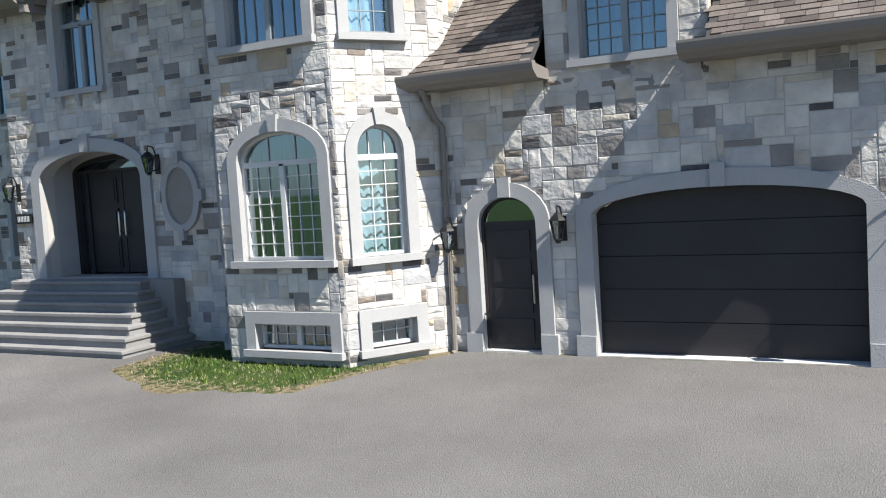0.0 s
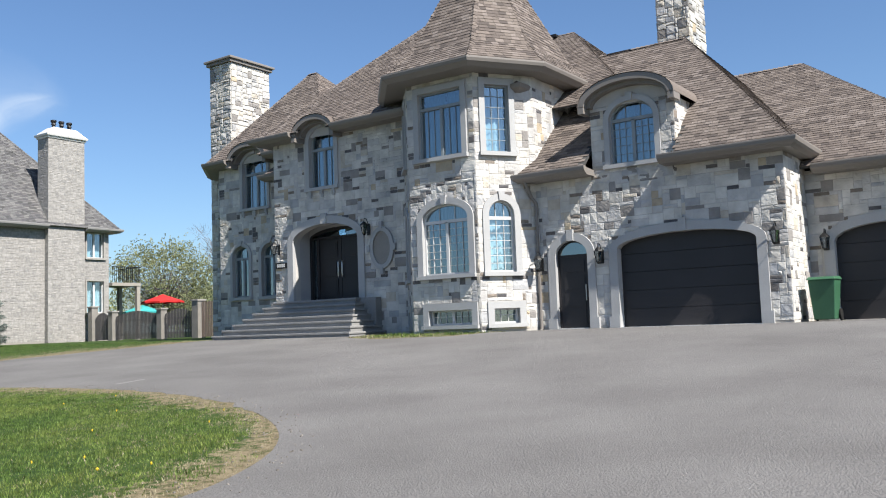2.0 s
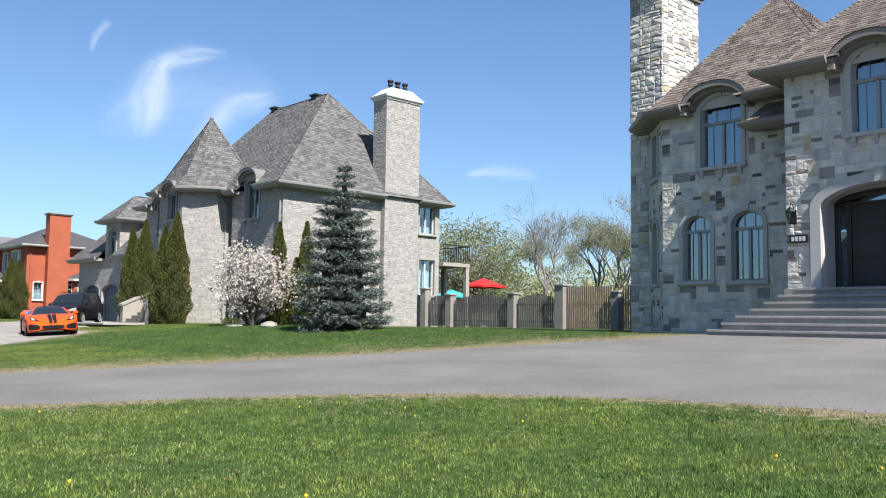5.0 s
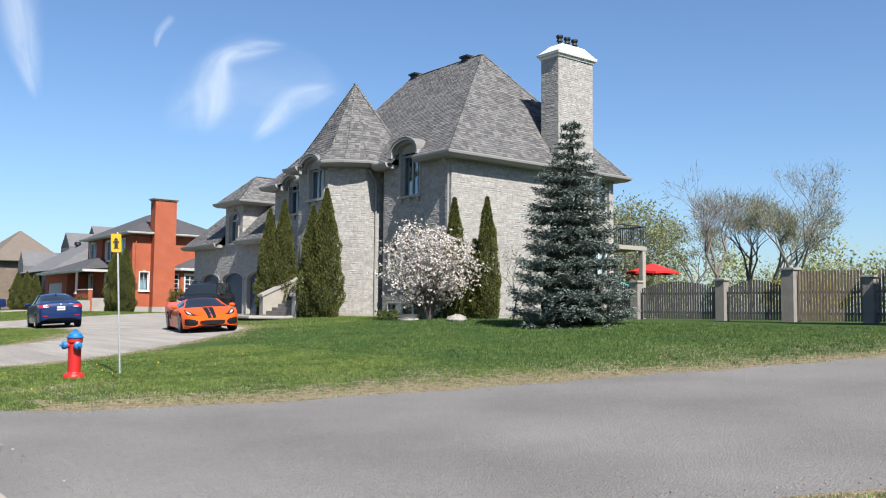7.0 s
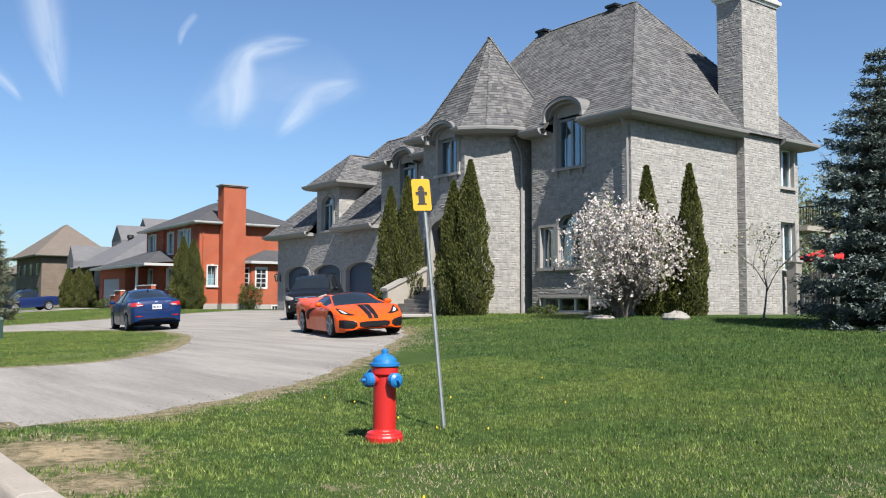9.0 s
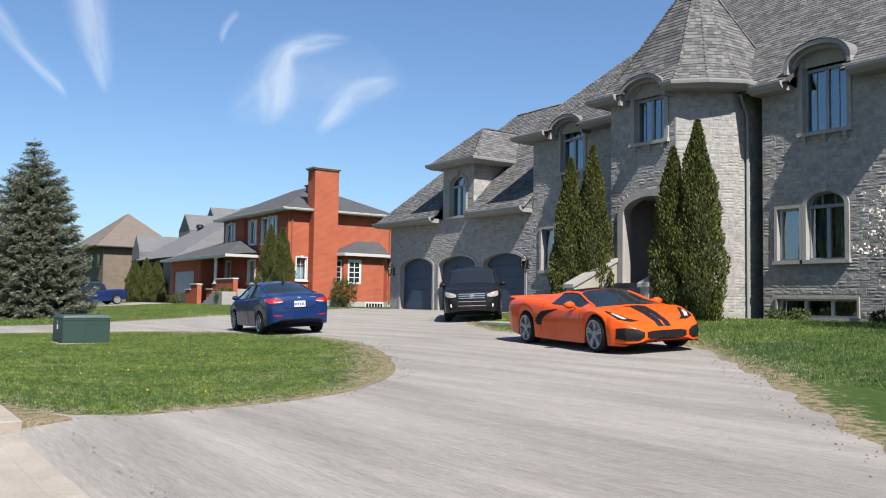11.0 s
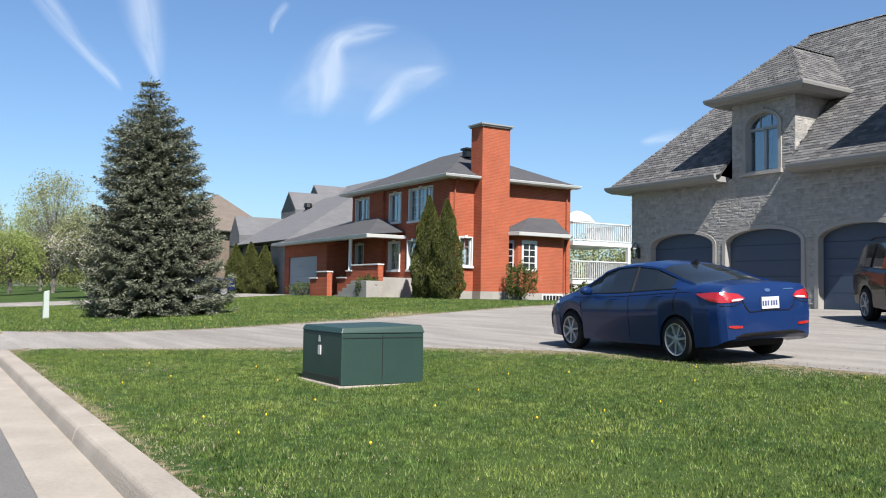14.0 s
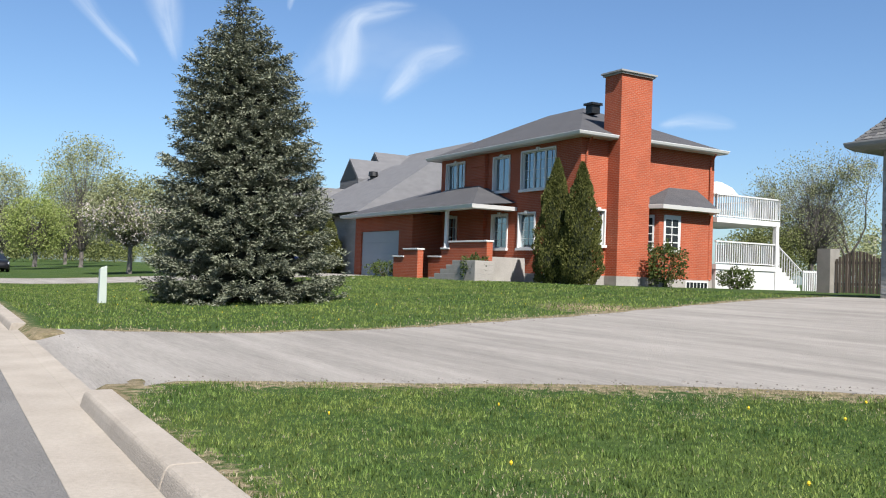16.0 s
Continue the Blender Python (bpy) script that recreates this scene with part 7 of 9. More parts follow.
PLASTIC = mat("black_plastic", (0.006, 0.006, 0.007), (0.010, 0.010, 0.011), 6, 0.6, spec=0.15)
ALLOY = mat("alloy", (0.25, 0.255, 0.265), (0.33, 0.335, 0.35), 5, 0.42, metal=0.4)
RED_LENS = mat("red_lens", (0.262, 0.007, 0.007), (0.312, 0.012, 0.012), 8, 0.12, coat=1.0)
CLEAR_LENS = mat("clear_lens", (0.343, 0.349, 0.362), (0.467, 0.474, 0.486), 14, 0.08, coat=1.0)
WARM_LENS = mat("headlight_glass", (0.187, 0.175, 0.156), (0.262, 0.243, 0.218), 14, 0.12, coat=0.5)
CHROME = mat("chrome", (0.75, 0.75, 0.76), (0.8, 0.8, 0.81), 5, 0.08, metal=1.0)
PLATE = mat("plate_white", (0.449, 0.455, 0.467), (0.486, 0.492, 0.499), 8, 0.4)
PLATE_BAR = mat("plate_bar", (0.038, 0.050, 0.137), (0.043, 0.056, 0.156), 8, 0.5)
TAIL_AMBER = mat("amber_lens", (0.374, 0.125, 0.012), (0.405, 0.149, 0.019), 8, 0.15)


class Car:
    """A body lofted along x (front +) from side and plan curves, with wheel openings, glass, and panels laid on its skin."""

    def __init__(self, name, label, spec, paint, at_xy, heading, category="car"):
        self.s = spec
        x, y = at_xy
        fx, fy = heading
        f = Vector((fx, fy, 0.0)).normalized()
        f.z = (rise(y + f.y) - rise(y - f.y)) / 2
        f.normalize()
        l = Vector((-f.y, f.x, 0)).normalized()
        l.z = (rise(y + l.y * 0.8) - rise(y - l.y * 0.8)) / 1.6
        l.normalize()
        u = f.cross(l)
        self.ob = thing(name, label, category)
        self.ob.matrix_world = Matrix(((f.x, l.x, u.x, x), (f.y, l.y, u.y, y), (f.z, l.z, u.z, rise(y) + 0.012), (0, 0, 0, 1)))
        self.paint = paint
        self.body()

    def c(self, key, x):
        pts = self.s[key]
        return float(np.interp(x, [p[0] for p in pts], [p[1] for p in pts]))

    def section(self, x):
        s = self.s
        w, zt, zb = self.c("w", x), self.c("top", x), self.c("belt", x)
        lo = self.c("low", x)
        for a in s["axles"]:
            r = s["arch"]
            if abs(x - a) < r:
                lo = max(lo, s["tyre"] + math.sqrt(r * r - (x - a) ** 2) - 0.01)
        zt = max(zt, zb + 0.005)
        mid = max(lo + 0.03, lo + (zb - lo) * 0.55)
        rf = self.c("roof", x)
        g = max(0.0, zt - zb)
        return [(0.0, lo + 0.05), (w * 0.86, lo + 0.03), (w * 0.965, lo), (w * 1.0, mid), (w * 0.992, zb - min(0.10, (zb - mid) * 0.6)), (w * 0.95, zb - 0.012), (w * 0.91, zb + min(0.02, g * 0.3)), (w * rf, zt - min(0.07, g * 0.35)), (w * rf * 0.72, zt - min(0.015, g * 0.1)), (0.0, zt + 0.01)]

    def skin(self, x, k, side=1, off=0.0):
        p = self.section(x)
        i = min(int(k), 8)
        t = k - i
        y, z = p[i][0] * (1 - t) + p[i + 1][0] * t, p[i][1] * (1 - t) + p[i + 1][1] * t
        if off:
            q = self.section(min(x + 0.02, self.s["w"][-1][0]))
            q2 = self.section(max(x - 0.02, self.s["w"][0][0]))
            dz = (q[i][1] * (1 - t) + q[i + 1][1] * t) - (q2[i][1] * (1 - t) + q2[i + 1][1] * t)
            dy = (q[i][0] * (1 - t) + q[i + 1][0] * t) - (q2[i][0] * (1 - t) + q2[i + 1][0] * t)
            a, b = Vector((0.04, dy, dz)), Vector((0, p[i + 1][0] - p[i][0], p[i + 1][1] - p[i][1]))
            n = a.cross(b)
            n = n.normalized() if n.length > 1e-9 else Vector((0, 0, 1))
            if n.y < 0 and k < 7 or n.z < 0 and k >= 7:
                n = -n
            return (x + n.x * off, side * (y + n.y * off), z + n.z * off)
        return (x, side * y, z)

    def body(self):
        s = self.s
        x0, x1 = s["w"][0][0], s["w"][-1][0]
        xs = sorted({round(v, 3) for v in np.linspace(x0, x1, 64)} | {p[0] for k in ("w", "top", "belt") for p in s[k]} | {round(a + s["arch"] * math.cos(q), 3) for a in s["axles"] for q in np.linspace(0, math.pi, 13)})
        xs = [x for x in xs if x0 <= x <= x1]
        v, f, gf = [], [], []
        for x in xs:
            p = self.section(x)
            v += [(x, y, z) for y, z in p] + [(x, -y, z) for y, z in p[-2:0:-1]]
        n = 18
        for i in range(len(xs) - 1):
            m = (xs[i] + xs[i + 1]) / 2
            for j in range(n):
                k = j if j < 9 else 17 - j
                q = (i * n + j, (i + 1) * n + j, (i + 1) * n + (j + 1) % n, i * n + (j + 1) % n)
                glass = any(a < m < b for a, b in s["side_glass"]) if k == 6 else any(a < m < b for a, b in s["end_glass"]) if k in (7, 8) else False
                (gf if glass else f).append(q)
        f += [tuple(range(n)), tuple((len(xs) - 1) * n + j for j in range(n - 1, -1, -1))]
        self.tree = BVHTree.FromPolygons(v, f + gf)
        self.shell = self.smooth(part("body", (v, f), self.paint, self.ob), 35)
        self.smooth(part("glass", (v, gf), CAR_GLASS, self.ob, "dark tinted window glass"), 50)

    def smooth(self, ob, angle):
        ob.data.polygons.foreach_set("use_smooth", [True] * len(ob.data.polygons))
        ob.data.set_sharp_from_angle(angle=radians(angle))
        return ob

    def patch(self, name, xs, ks, material, off=0.006, sides=(1, -1), label="", n=8, parent=None, thick=0.012):
        """A panel on the skin between two stations and two heights; one mesh a side."""
        for side in sides:
            v, f = [], []
            for i in range(n + 1):
                t = i / n
                x = xs[0] + (xs[1] - xs[0]) * t
                k0 = ks[0] + (ks[2] - ks[0]) * t if len(ks) == 4 else ks[0]
                k1 = ks[1] + (ks[3] - ks[1]) * t if len(ks) == 4 else ks[1]
                v += [self.skin(x, k0 + (k1 - k0) * j / 5, side, off) for j in range(6)]
            f = [(i * 6 + j, i * 6 + j + 1, (i + 1) * 6 + j + 1, (i + 1) * 6 + j) for i in range(n) for j in range(5)]
            ob = part(name, (v, f), material, parent or self.ob, label)
            m = ob.modifiers.new("shell", "SOLIDIFY")
            m.thickness, m.offset = thick, 0

    def laid(self, name, strip, material, way, sides=(1, -1), off=0.006, label="", parent=None, thick=0.01):
        """A panel laid on the body from straight ahead or behind (way "x+" or "x-": y, z0, z1), from the side ("y": x, z0, z1) or from above ("z": x, y0, y1)."""
        for side in sides:
            v, cols = [], []
            for a, b in zip(strip, strip[1:]):
                cols += [[p + (q - p) * i / 5 for p, q in zip(a, b)] for i in range(5)]
            cols.append(list(strip[-1]))
            for a, lo, hi in cols:
                for j in range(6):
                    w = lo + (hi - lo) * j / 5
                    if way[0] == "x":
                        e = 1 if way == "x+" else -1
                        o, d = Vector((e * 4, side * a, w)), Vector((-e, 0, 0))
                    elif way == "y":
                        o, d = Vector((a, side * 3, w)), Vector((0, -side, 0))
                    else:
                        o, d = Vector((a, side * w, 4)), Vector((0, 0, -1))
                    hit = self.tree.ray_cast(o, d)[0]
                    if hit is None:
                        hit = self.tree.find_nearest(o + d * 2.0)[0]
                    v.append(tuple(hit - d * off))
            n = len(cols)
            f = [(i * 6 + j, i * 6 + j + 1, (i + 1) * 6 + j + 1, (i + 1) * 6 + j) for i in range(n - 1) for j in range(5)]
            ob = part(name, (v, f), material, parent or self.ob, label)
            m = ob.modifiers.new("shell", "SOLIDIFY")
            m.thickness, m.offset = thick, 0

    def line(self, xs, ks, r=0.006, material=None, sides=(1, -1), name="panel_gap"):
        for side in sides:
            n = 8
            Soup().tube([self.skin(xs[0] + (xs[1] - xs[0]) * i / n, ks[0] + (ks[1] - ks[0]) * i / n, side, 0.001) for i in range(n + 1)], r, 4).put(name, material or PLASTIC, self.ob)

    def wheels(self, rim=ALLOY, spokes=5, twin=True, width=0.23, rim_r=0.72):
        s = self.s
        R = s["tyre"]
        for a in s["axles"]:
            for side in (1, -1):
                w = self.c("w", a)
                yo = side * (w - 0.005)
                tyre = Soup().lathe([(R * 0.70, -width), (R * 0.93, -width), (R, -width * 0.85), (R, -width * 0.15), (R * 0.94, -0.005), (R * rim_r, 0.0), (R * rim_r, -width)], (0, 0, 0), 32, "y")
                tyre.v = [(x + a, yo + y * side, z + R) for x, y, z in tyre.v]
                t = self.smooth(tyre.put("wheel", RUBBER, self.ob, "black tyre on a spoked alloy rim"), 30)
                r = Soup().lathe([(R * rim_r, -0.09), (R * rim_r, 0.002), (R * (rim_r - 0.06), -0.006), (R * (rim_r - 0.07), -0.10)], (0, 0, 0), 32, "y")
                for i in range(spokes):
                    b = i * math.tau / spokes + 0.3
                    for d in ((-0.10, 0.10) if twin else (0,)):
                        h0, h1 = 0.16 * R, (rim_r - 0.04) * R
                        p0, p1 = (math.cos(b + d * 0.5) * h0, math.sin(b + d * 0.5) * h0), (math.cos(b + d * 1.3) * h1, math.sin(b + d * 1.3) * h1)
                        nx, nz = -math.sin(b) * 0.024 * (1 if twin else 0.8), math.cos(b) * 0.024 * (1 if twin else 0.8)
                        r.hexa([(p0[0] - nx, -0.045, p0[1] - nz), (p0[0] + nx, -0.045, p0[1] + nz), (p1[0] + nx, -0.03, p1[1] + nz), (p1[0] - nx, -0.03, p1[1] - nz)], [(p0[0] - nx, -0.012, p0[1] - nz), (p0[0] + nx, -0.012, p0[1] + nz), (p1[0] + nx * 0.7, -0.002, p1[1] + nz * 0.7), (p1[0] - nx * 0.7, -0.002, p1[1] - nz * 0.7)])
                r.lathe([(R * 0.2, -0.05), (R * 0.2, -0.01), (R * 0.12, -0.004), (0.01, -0.004)], (0, 0, 0), 14, "y")
                r.v = [(x + a, yo + y * side, z + R) for x, y, z in r.v]
                r.put("rim", rim, t)
                d = Soup().lathe([(R * 0.69, -0.12), (R * 0.69, -0.11), (0.02, -0.11)], (0, 0, 0), 20, "y")
                d.v = [(x + a, yo + y * side, z + R) for x, y, z in d.v]
                d.put("brake_shadow", PLASTIC, t)
        for a in s["axles"]:
            w = self.c("w", a) - 0.10
            Soup().box(a - s["arch"] * 0.95, a + s["arch"] * 0.95, -w, w, s["tyre"] * 0.55, s["tyre"] + s["arch"] * 0.92).put("wheel_well", PLASTIC, self.ob)

    def mirror(self, x, k, material):
        for side in (1, -1):
            p = Vector(self.skin(x, k, side))
            s = Soup()
            s.lathe([(0.02, -0.10), (0.075, -0.085), (0.085, 0.0), (0.07, 0.06), (0.02, 0.08)], (0, 0, 0), 12, "x")
            s.v = [(p.x - 0.02 + a * 0.8, p.y + side * (0.14 + b * 1.3), p.z + 0.05 + c * 0.85) for a, b, c in s.v]
            s.tube([(p.x, p.y - side * 0.02, p.z - 0.01), (p.x, p.y + side * 0.1, p.z + 0.03)], 0.025, 6)
            s.put("wing_mirror", material, self.ob, smooth=True)

    def plate(self, x, z, facing):
        s = Soup().box(x - 0.01, x + 0.01, -0.155, 0.155, z - 0.08, z + 0.08)
        p = s.put("number_plate", PLATE, self.ob)
        for i in range(6):
            y = -0.12 + i * 0.045 + (0.012 if i > 2 else 0)
            Soup().box(x + facing * 0.011, x + facing * 0.013, y, y + 0.028, z - 0.04, z + 0.03).put("plate_mark", PLATE_BAR, p)


SEDAN = dict(axles=(-1.35, 1.35), tyre=0.315, arch=0.365, w=[(-2.265, 0.64), (-2.24, 0.75), (-2.16, 0.82), (-2.0, 0.855), (-1.5, 0.885), (0, 0.888), (1.3, 0.885), (1.85, 0.85), (2.1, 0.77), (2.2, 0.68), (2.265, 0.52)],
             top=[(-2.265, 0.78), (-2.25, 0.90), (-2.20, 1.03), (-2.15, 1.085), (-2.05, 1.09), (-1.6, 1.12), (-1.2, 1.25), (-0.7, 1.385), (-0.2, 1.43), (0.3, 1.405), (0.6, 1.33), (1.2, 1.02), (1.3, 0.99), (1.9, 0.86), (2.15, 0.74), (2.265, 0.52)],
             belt=[(-2.265, 0.72), (-2.24, 0.88), (-2.15, 0.99), (-1.75, 1.03), (-1.0, 0.99), (0, 0.93), (1.0, 0.905), (1.3, 0.89), (1.85, 0.78), (2.12, 0.67), (2.265, 0.48)],
             low=[(-2.265, 0.36), (-2.1, 0.27), (-1.7, 0.22), (0, 0.19), (1.8, 0.2), (2.1, 0.2), (2.265, 0.28)],
             roof=[(-2.265, 0.86), (-1.75, 0.84), (-1.5, 0.76), (-0.75, 0.66), (0.3, 0.66), (0.7, 0.70), (1.2, 0.84), (1.4, 0.88), (2.265, 0.86)],
             side_glass=[(-1.22, 0.98)], end_glass=[(-1.62, -0.74), (0.34, 1.16)])


def sedan(paint, at_xy, heading, label, detail=True):
    c = Car("sedan_car", label, SEDAN, paint, at_xy, heading)
    c.wheels(ALLOY, 7, False)
    c.laid("tail_light", [(0.44, 0.885, 0.90), (0.52, 0.86, 0.955), (0.66, 0.85, 0.975), (0.80, 0.845, 0.985)], RED_LENS, "x-", label="red tail light wrapped round the corner")
    c.laid("tail_lens", [(-2.20, 0.845, 0.985), (-2.05, 0.87, 0.985), (-1.92, 0.91, 0.975), (-1.80, 0.955, 0.965)], RED_LENS, "y")
    c.laid("reversing_lens", [(0.47, 0.878, 0.892), (0.56, 0.865, 0.895), (0.66, 0.862, 0.885)], CLEAR_LENS, "x-", off=0.012)
    c.laid("boot_gap", [(0.0, 0.715, 0.727), (0.36, 0.70, 0.712), (0.43, 0.76, 0.80), (0.47, 0.86, 0.885)], PLASTIC, "x-", off=0.001)
    c.laid("bumper_gap", [(0.47, 0.845, 0.853), (0.62, 0.80, 0.808), (0.80, 0.80, 0.808)], PLASTIC, "x-", off=0.001)
    c.patch("headlight", (1.78, 2.15), (4.7, 5.2, 4.4, 6.0), CLEAR_LENS, 0.006)
    c.patch("grille", (2.1, 2.262), (2.4, 4.2), PLASTIC, 0.006)
    c.laid("reflector", [(0.50, 0.50, 0.53), (0.62, 0.50, 0.54), (0.72, 0.515, 0.54)], RED_LENS, "x-")
    c.laid("rear_valance", [(0.0, 0.37, 0.43), (0.45, 0.37, 0.43), (0.62, 0.38, 0.39)], PLASTIC, "x-")
    for x in (-1.3, -0.28, 1.02):
        c.line((x, x - (0.12 if x < -1 else 0.0)), (2.2, 5.9))
    c.line((-1.9, 1.25), (4.75, 4.75), 0.004)
    for x in (-1.05, 0.05):
        c.patch("door_handle", (x, x + 0.2), (4.2, 4.5), CHROME if 0 else c.paint, 0.025)
    c.line((-1.35, 1.05), (6.0, 6.0), 0.010, name="window_trim")
    c.line((0.28, 1.14), (7.0, 7.0), 0.024, c.paint, name="pillar")
    c.line((-0.72, -1.58), (7.0, 7.0), 0.026, c.paint, name="pillar")
    c.line((-0.74, 0.30), (7.0, 7.0), 0.020, c.paint, name="roof_edge")
    c.line((-0.30, -0.24), (6.0, 7.0), 0.022, name="pillar")
    c.mirror(0.78, 6.0, c.paint)
    c.plate(-2.272, 0.82, -1)
    c.laid("badge", [(0.0, 0.965, 1.01), (0.035, 0.968, 1.007), (0.05, 0.98, 0.995)], CHROME, "x-", off=0.008)
    c.laid("boot_mark", [(0.30, 0.985, 1.0), (0.48, 0.985, 1.0)], CHROME, "x-", sides=(-1,), off=0.004, thick=0.004)
    an = Soup().hexa([(-0.85, -0.03, 1.36), (-0.72, -0.03, 1.385), (-0.72, 0.03, 1.385), (-0.85, 0.03, 1.36)], [(-0.86, -0.006, 1.43), (-0.82, -0.006, 1.43), (-0.82, 0.006, 1.43), (-0.86, 0.006, 1.43)])
    an.put("roof_aerial", PLASTIC, c.ob)
    return c


ROADSTER = dict(axles=(-1.30, 1.42), tyre=0.325, arch=0.37, w=[(-2.31, 0.74), (-2.24, 0.88), (-2.0, 0.94), (-1.4, 0.966), (-0.8, 0.95), (0, 0.91), (0.7, 0.915), (1.4, 0.94), (1.9, 0.90), (2.18, 0.76), (2.32, 0.50)],
                top=[(-2.31, 0.66), (-2.28, 0.83), (-2.2, 0.90), (-1.7, 0.955), (-1.2, 1.0), (-0.7, 1.06), (-0.3, 1.10), (0.05, 1.115), (0.35, 1.095), (0.6, 1.015), (1.2, 0.79), (1.35, 0.745), (1.85, 0.65), (2.15, 0.54), (2.32, 0.40)],
                belt=[(-2.31, 0.626), (-2.24, 0.846), (-1.9, 0.892), (-1.3, 0.911), (-0.8, 0.865), (-0.2, 0.800), (0.6, 0.764), (1.1, 0.773), (1.42, 0.773), (1.85, 0.653), (2.15, 0.524), (2.32, 0.386)],
                low=[(-2.31, 0.34), (-2.1, 0.22), (-1.7, 0.16), (0, 0.13), (1.8, 0.14), (2.15, 0.14), (2.32, 0.22)],
                roof=[(-2.31, 0.84), (-1.7, 0.70), (-1.0, 0.55), (-0.3, 0.58), (0.3, 0.60), (0.7, 0.68), (1.2, 0.78), (1.5, 0.84), (2.32, 0.86)],
                side_glass=[(-0.36, 0.82)], end_glass=[(0.34, 1.16)])
c = Car("sports_car", "low orange sports car with black hood stripes", ROADSTER, ORANGE, (-47.25, 5.55), (0.97, -0.24))
c.wheels(ALLOY, 5, True, 0.27, 0.80)
c.laid("side_scoop", [(-0.84, 0.46, 0.49), (-0.73, 0.40, 0.60), (-0.63, 0.42, 0.665), (-0.54, 0.56, 0.69), (-0.3, 0.66, 0.715), (-0.02, 0.735, 0.742)], PLASTIC, "y", label="black boomerang-shaped side air scoop")
c.laid("hood_stripe", [(1.22, 0.02, 0.17), (1.7, 0.02, 0.155), (2.26, 0.02, 0.13)], PLASTIC, "z", off=0.004, label="black racing stripe", thick=0.004)
c.laid("hood_line", [(1.22, 0.0, 0.012), (2.26, 0.0, 0.012)], CHROME, "z", off=0.005, thick=0.004)
c.laid("roof_panel", [(-0.30, 0.0, 0.42), (0.0, 0.0, 0.46), (0.30, 0.0, 0.46)], PLASTIC, "z", off=0.004, label="black roof panel", thick=0.004)
c.laid("headlight_mask", [(1.58, 0.76, 0.79), (1.78, 0.66, 0.80), (1.98, 0.55, 0.78), (2.10, 0.42, 0.58)], PLASTIC, "z", off=0.004, label="slim dark headlight")
c.laid("headlight", [(1.74, 0.72, 0.77), (1.90, 0.66, 0.74), (2.0, 0.60, 0.68)], CLEAR_LENS, "z", off=0.010)
c.laid("side_intake", [(0.46, 0.30, 0.38), (0.55, 0.24, 0.43), (0.74, 0.24, 0.46), (0.84, 0.27, 0.45)], PLASTIC, "x+", label="black corner air intake")
c.laid("grille", [(0.0, 0.24, 0.40), (0.26, 0.24, 0.40), (0.40, 0.29, 0.38)], PLASTIC, "x+")
c.laid("splitter", [(0.0, 0.17, 0.20), (0.6, 0.17, 0.195), (0.85, 0.18, 0.19)], PLASTIC, "x+", off=0.02)
c.patch("tail_light", (-2.30, -2.2), (4.6, 6.4), RED_LENS, 0.006)
c.laid("engine_vent", [(-1.3, 0.0, 0.34), (-0.95, 0.0, 0.40), (-0.66, 0.0, 0.42)], CAR_GLASS, "z", off=0.004)
for x in (-0.62, 0.86):
    c.line((x, x + 0.1), (2.4, 5.8), 0.003)
c.line((0.30, 1.12), (7.0, 7.0), 0.024, ORANGE, name="pillar")
c.line((-0.34, 0.32), (7.0, 7.0), 0.020, ORANGE, name="roof_edge")
c.mirror(0.66, 6.0, ORANGE)
sp = Soup()
sp.hexa([(-2.30, -0.80, 0.925), (-2.05, -0.80, 0.905), (-2.05, 0.80, 0.905), (-2.30, 0.80, 0.925)], [(-2.33, -0.80, 0.965), (-2.10, -0.78, 0.93), (-2.10, 0.78, 0.93), (-2.33, 0.80, 0.965)])
for y in (-0.7, 0.7):
    sp.box(-2.25, -2.1, y - 0.03, y + 0.03, 0.82, 0.92)
sp.put("rear_spoiler", ORANGE, c.ob, bevel=0.008)
for y in (-0.36, 0.36):
    s = Soup()
    s.hexa([(-0.45, y - 0.22, 0.6), (0.0, y - 0.22, 0.55), (0.0, y + 0.22, 0.55), (-0.45, y + 0.22, 0.6)], [(-0.5, y - 0.18, 0.98), (-0.38, y - 0.18, 0.98), (-0.38, y + 0.18, 0.98), (-0.5, y + 0.18, 0.98)])
    s.put("seat", PLASTIC, c.ob)

sedan(BLUE, (-58.4, 3.62), (-0.992, 0.125), "dark blue sedan with red tail lights parked on the drive")

SUV = dict(axles=(-1.33, 1.33), tyre=0.35, arch=0.41, w=[(-2.2, 0.76), (-2.1, 0.86), (-1.5, 0.90), (0, 0.905), (1.3, 0.90), (1.9, 0.87), (2.08, 0.82), (2.2, 0.72), (2.26, 0.60)],
           top=[(-2.2, 0.95), (-2.17, 1.3), (-2.0, 1.58), (-1.7, 1.66), (-0.5, 1.69), (0.3, 1.66), (0.55, 1.58), (1.15, 1.16), (1.25, 1.12), (1.9, 1.04), (2.1, 0.98), (2.2, 0.90), (2.26, 0.78)],
           belt=[(-2.2, 0.9), (-2.15, 1.06), (-1.5, 1.12), (0, 1.06), (1.1, 1.04), (1.3, 1.03), (1.9, 0.98), (2.1, 0.92), (2.2, 0.85), (2.26, 0.74)],
           low=[(-2.2, 0.42), (-2.0, 0.34), (0, 0.28), (1.9, 0.28), (2.26, 0.30)],
           roof=[(-2.2, 0.80), (-1.9, 0.76), (0.3, 0.74), (0.6, 0.75), (1.15, 0.86), (1.4, 0.88), (2.26, 0.86)],
           side_glass=[(-1.95, -1.15), (-1.05, -0.2), (-0.1, 0.92)], end_glass=[(-2.15, -2.0), (0.42, 1.12)])
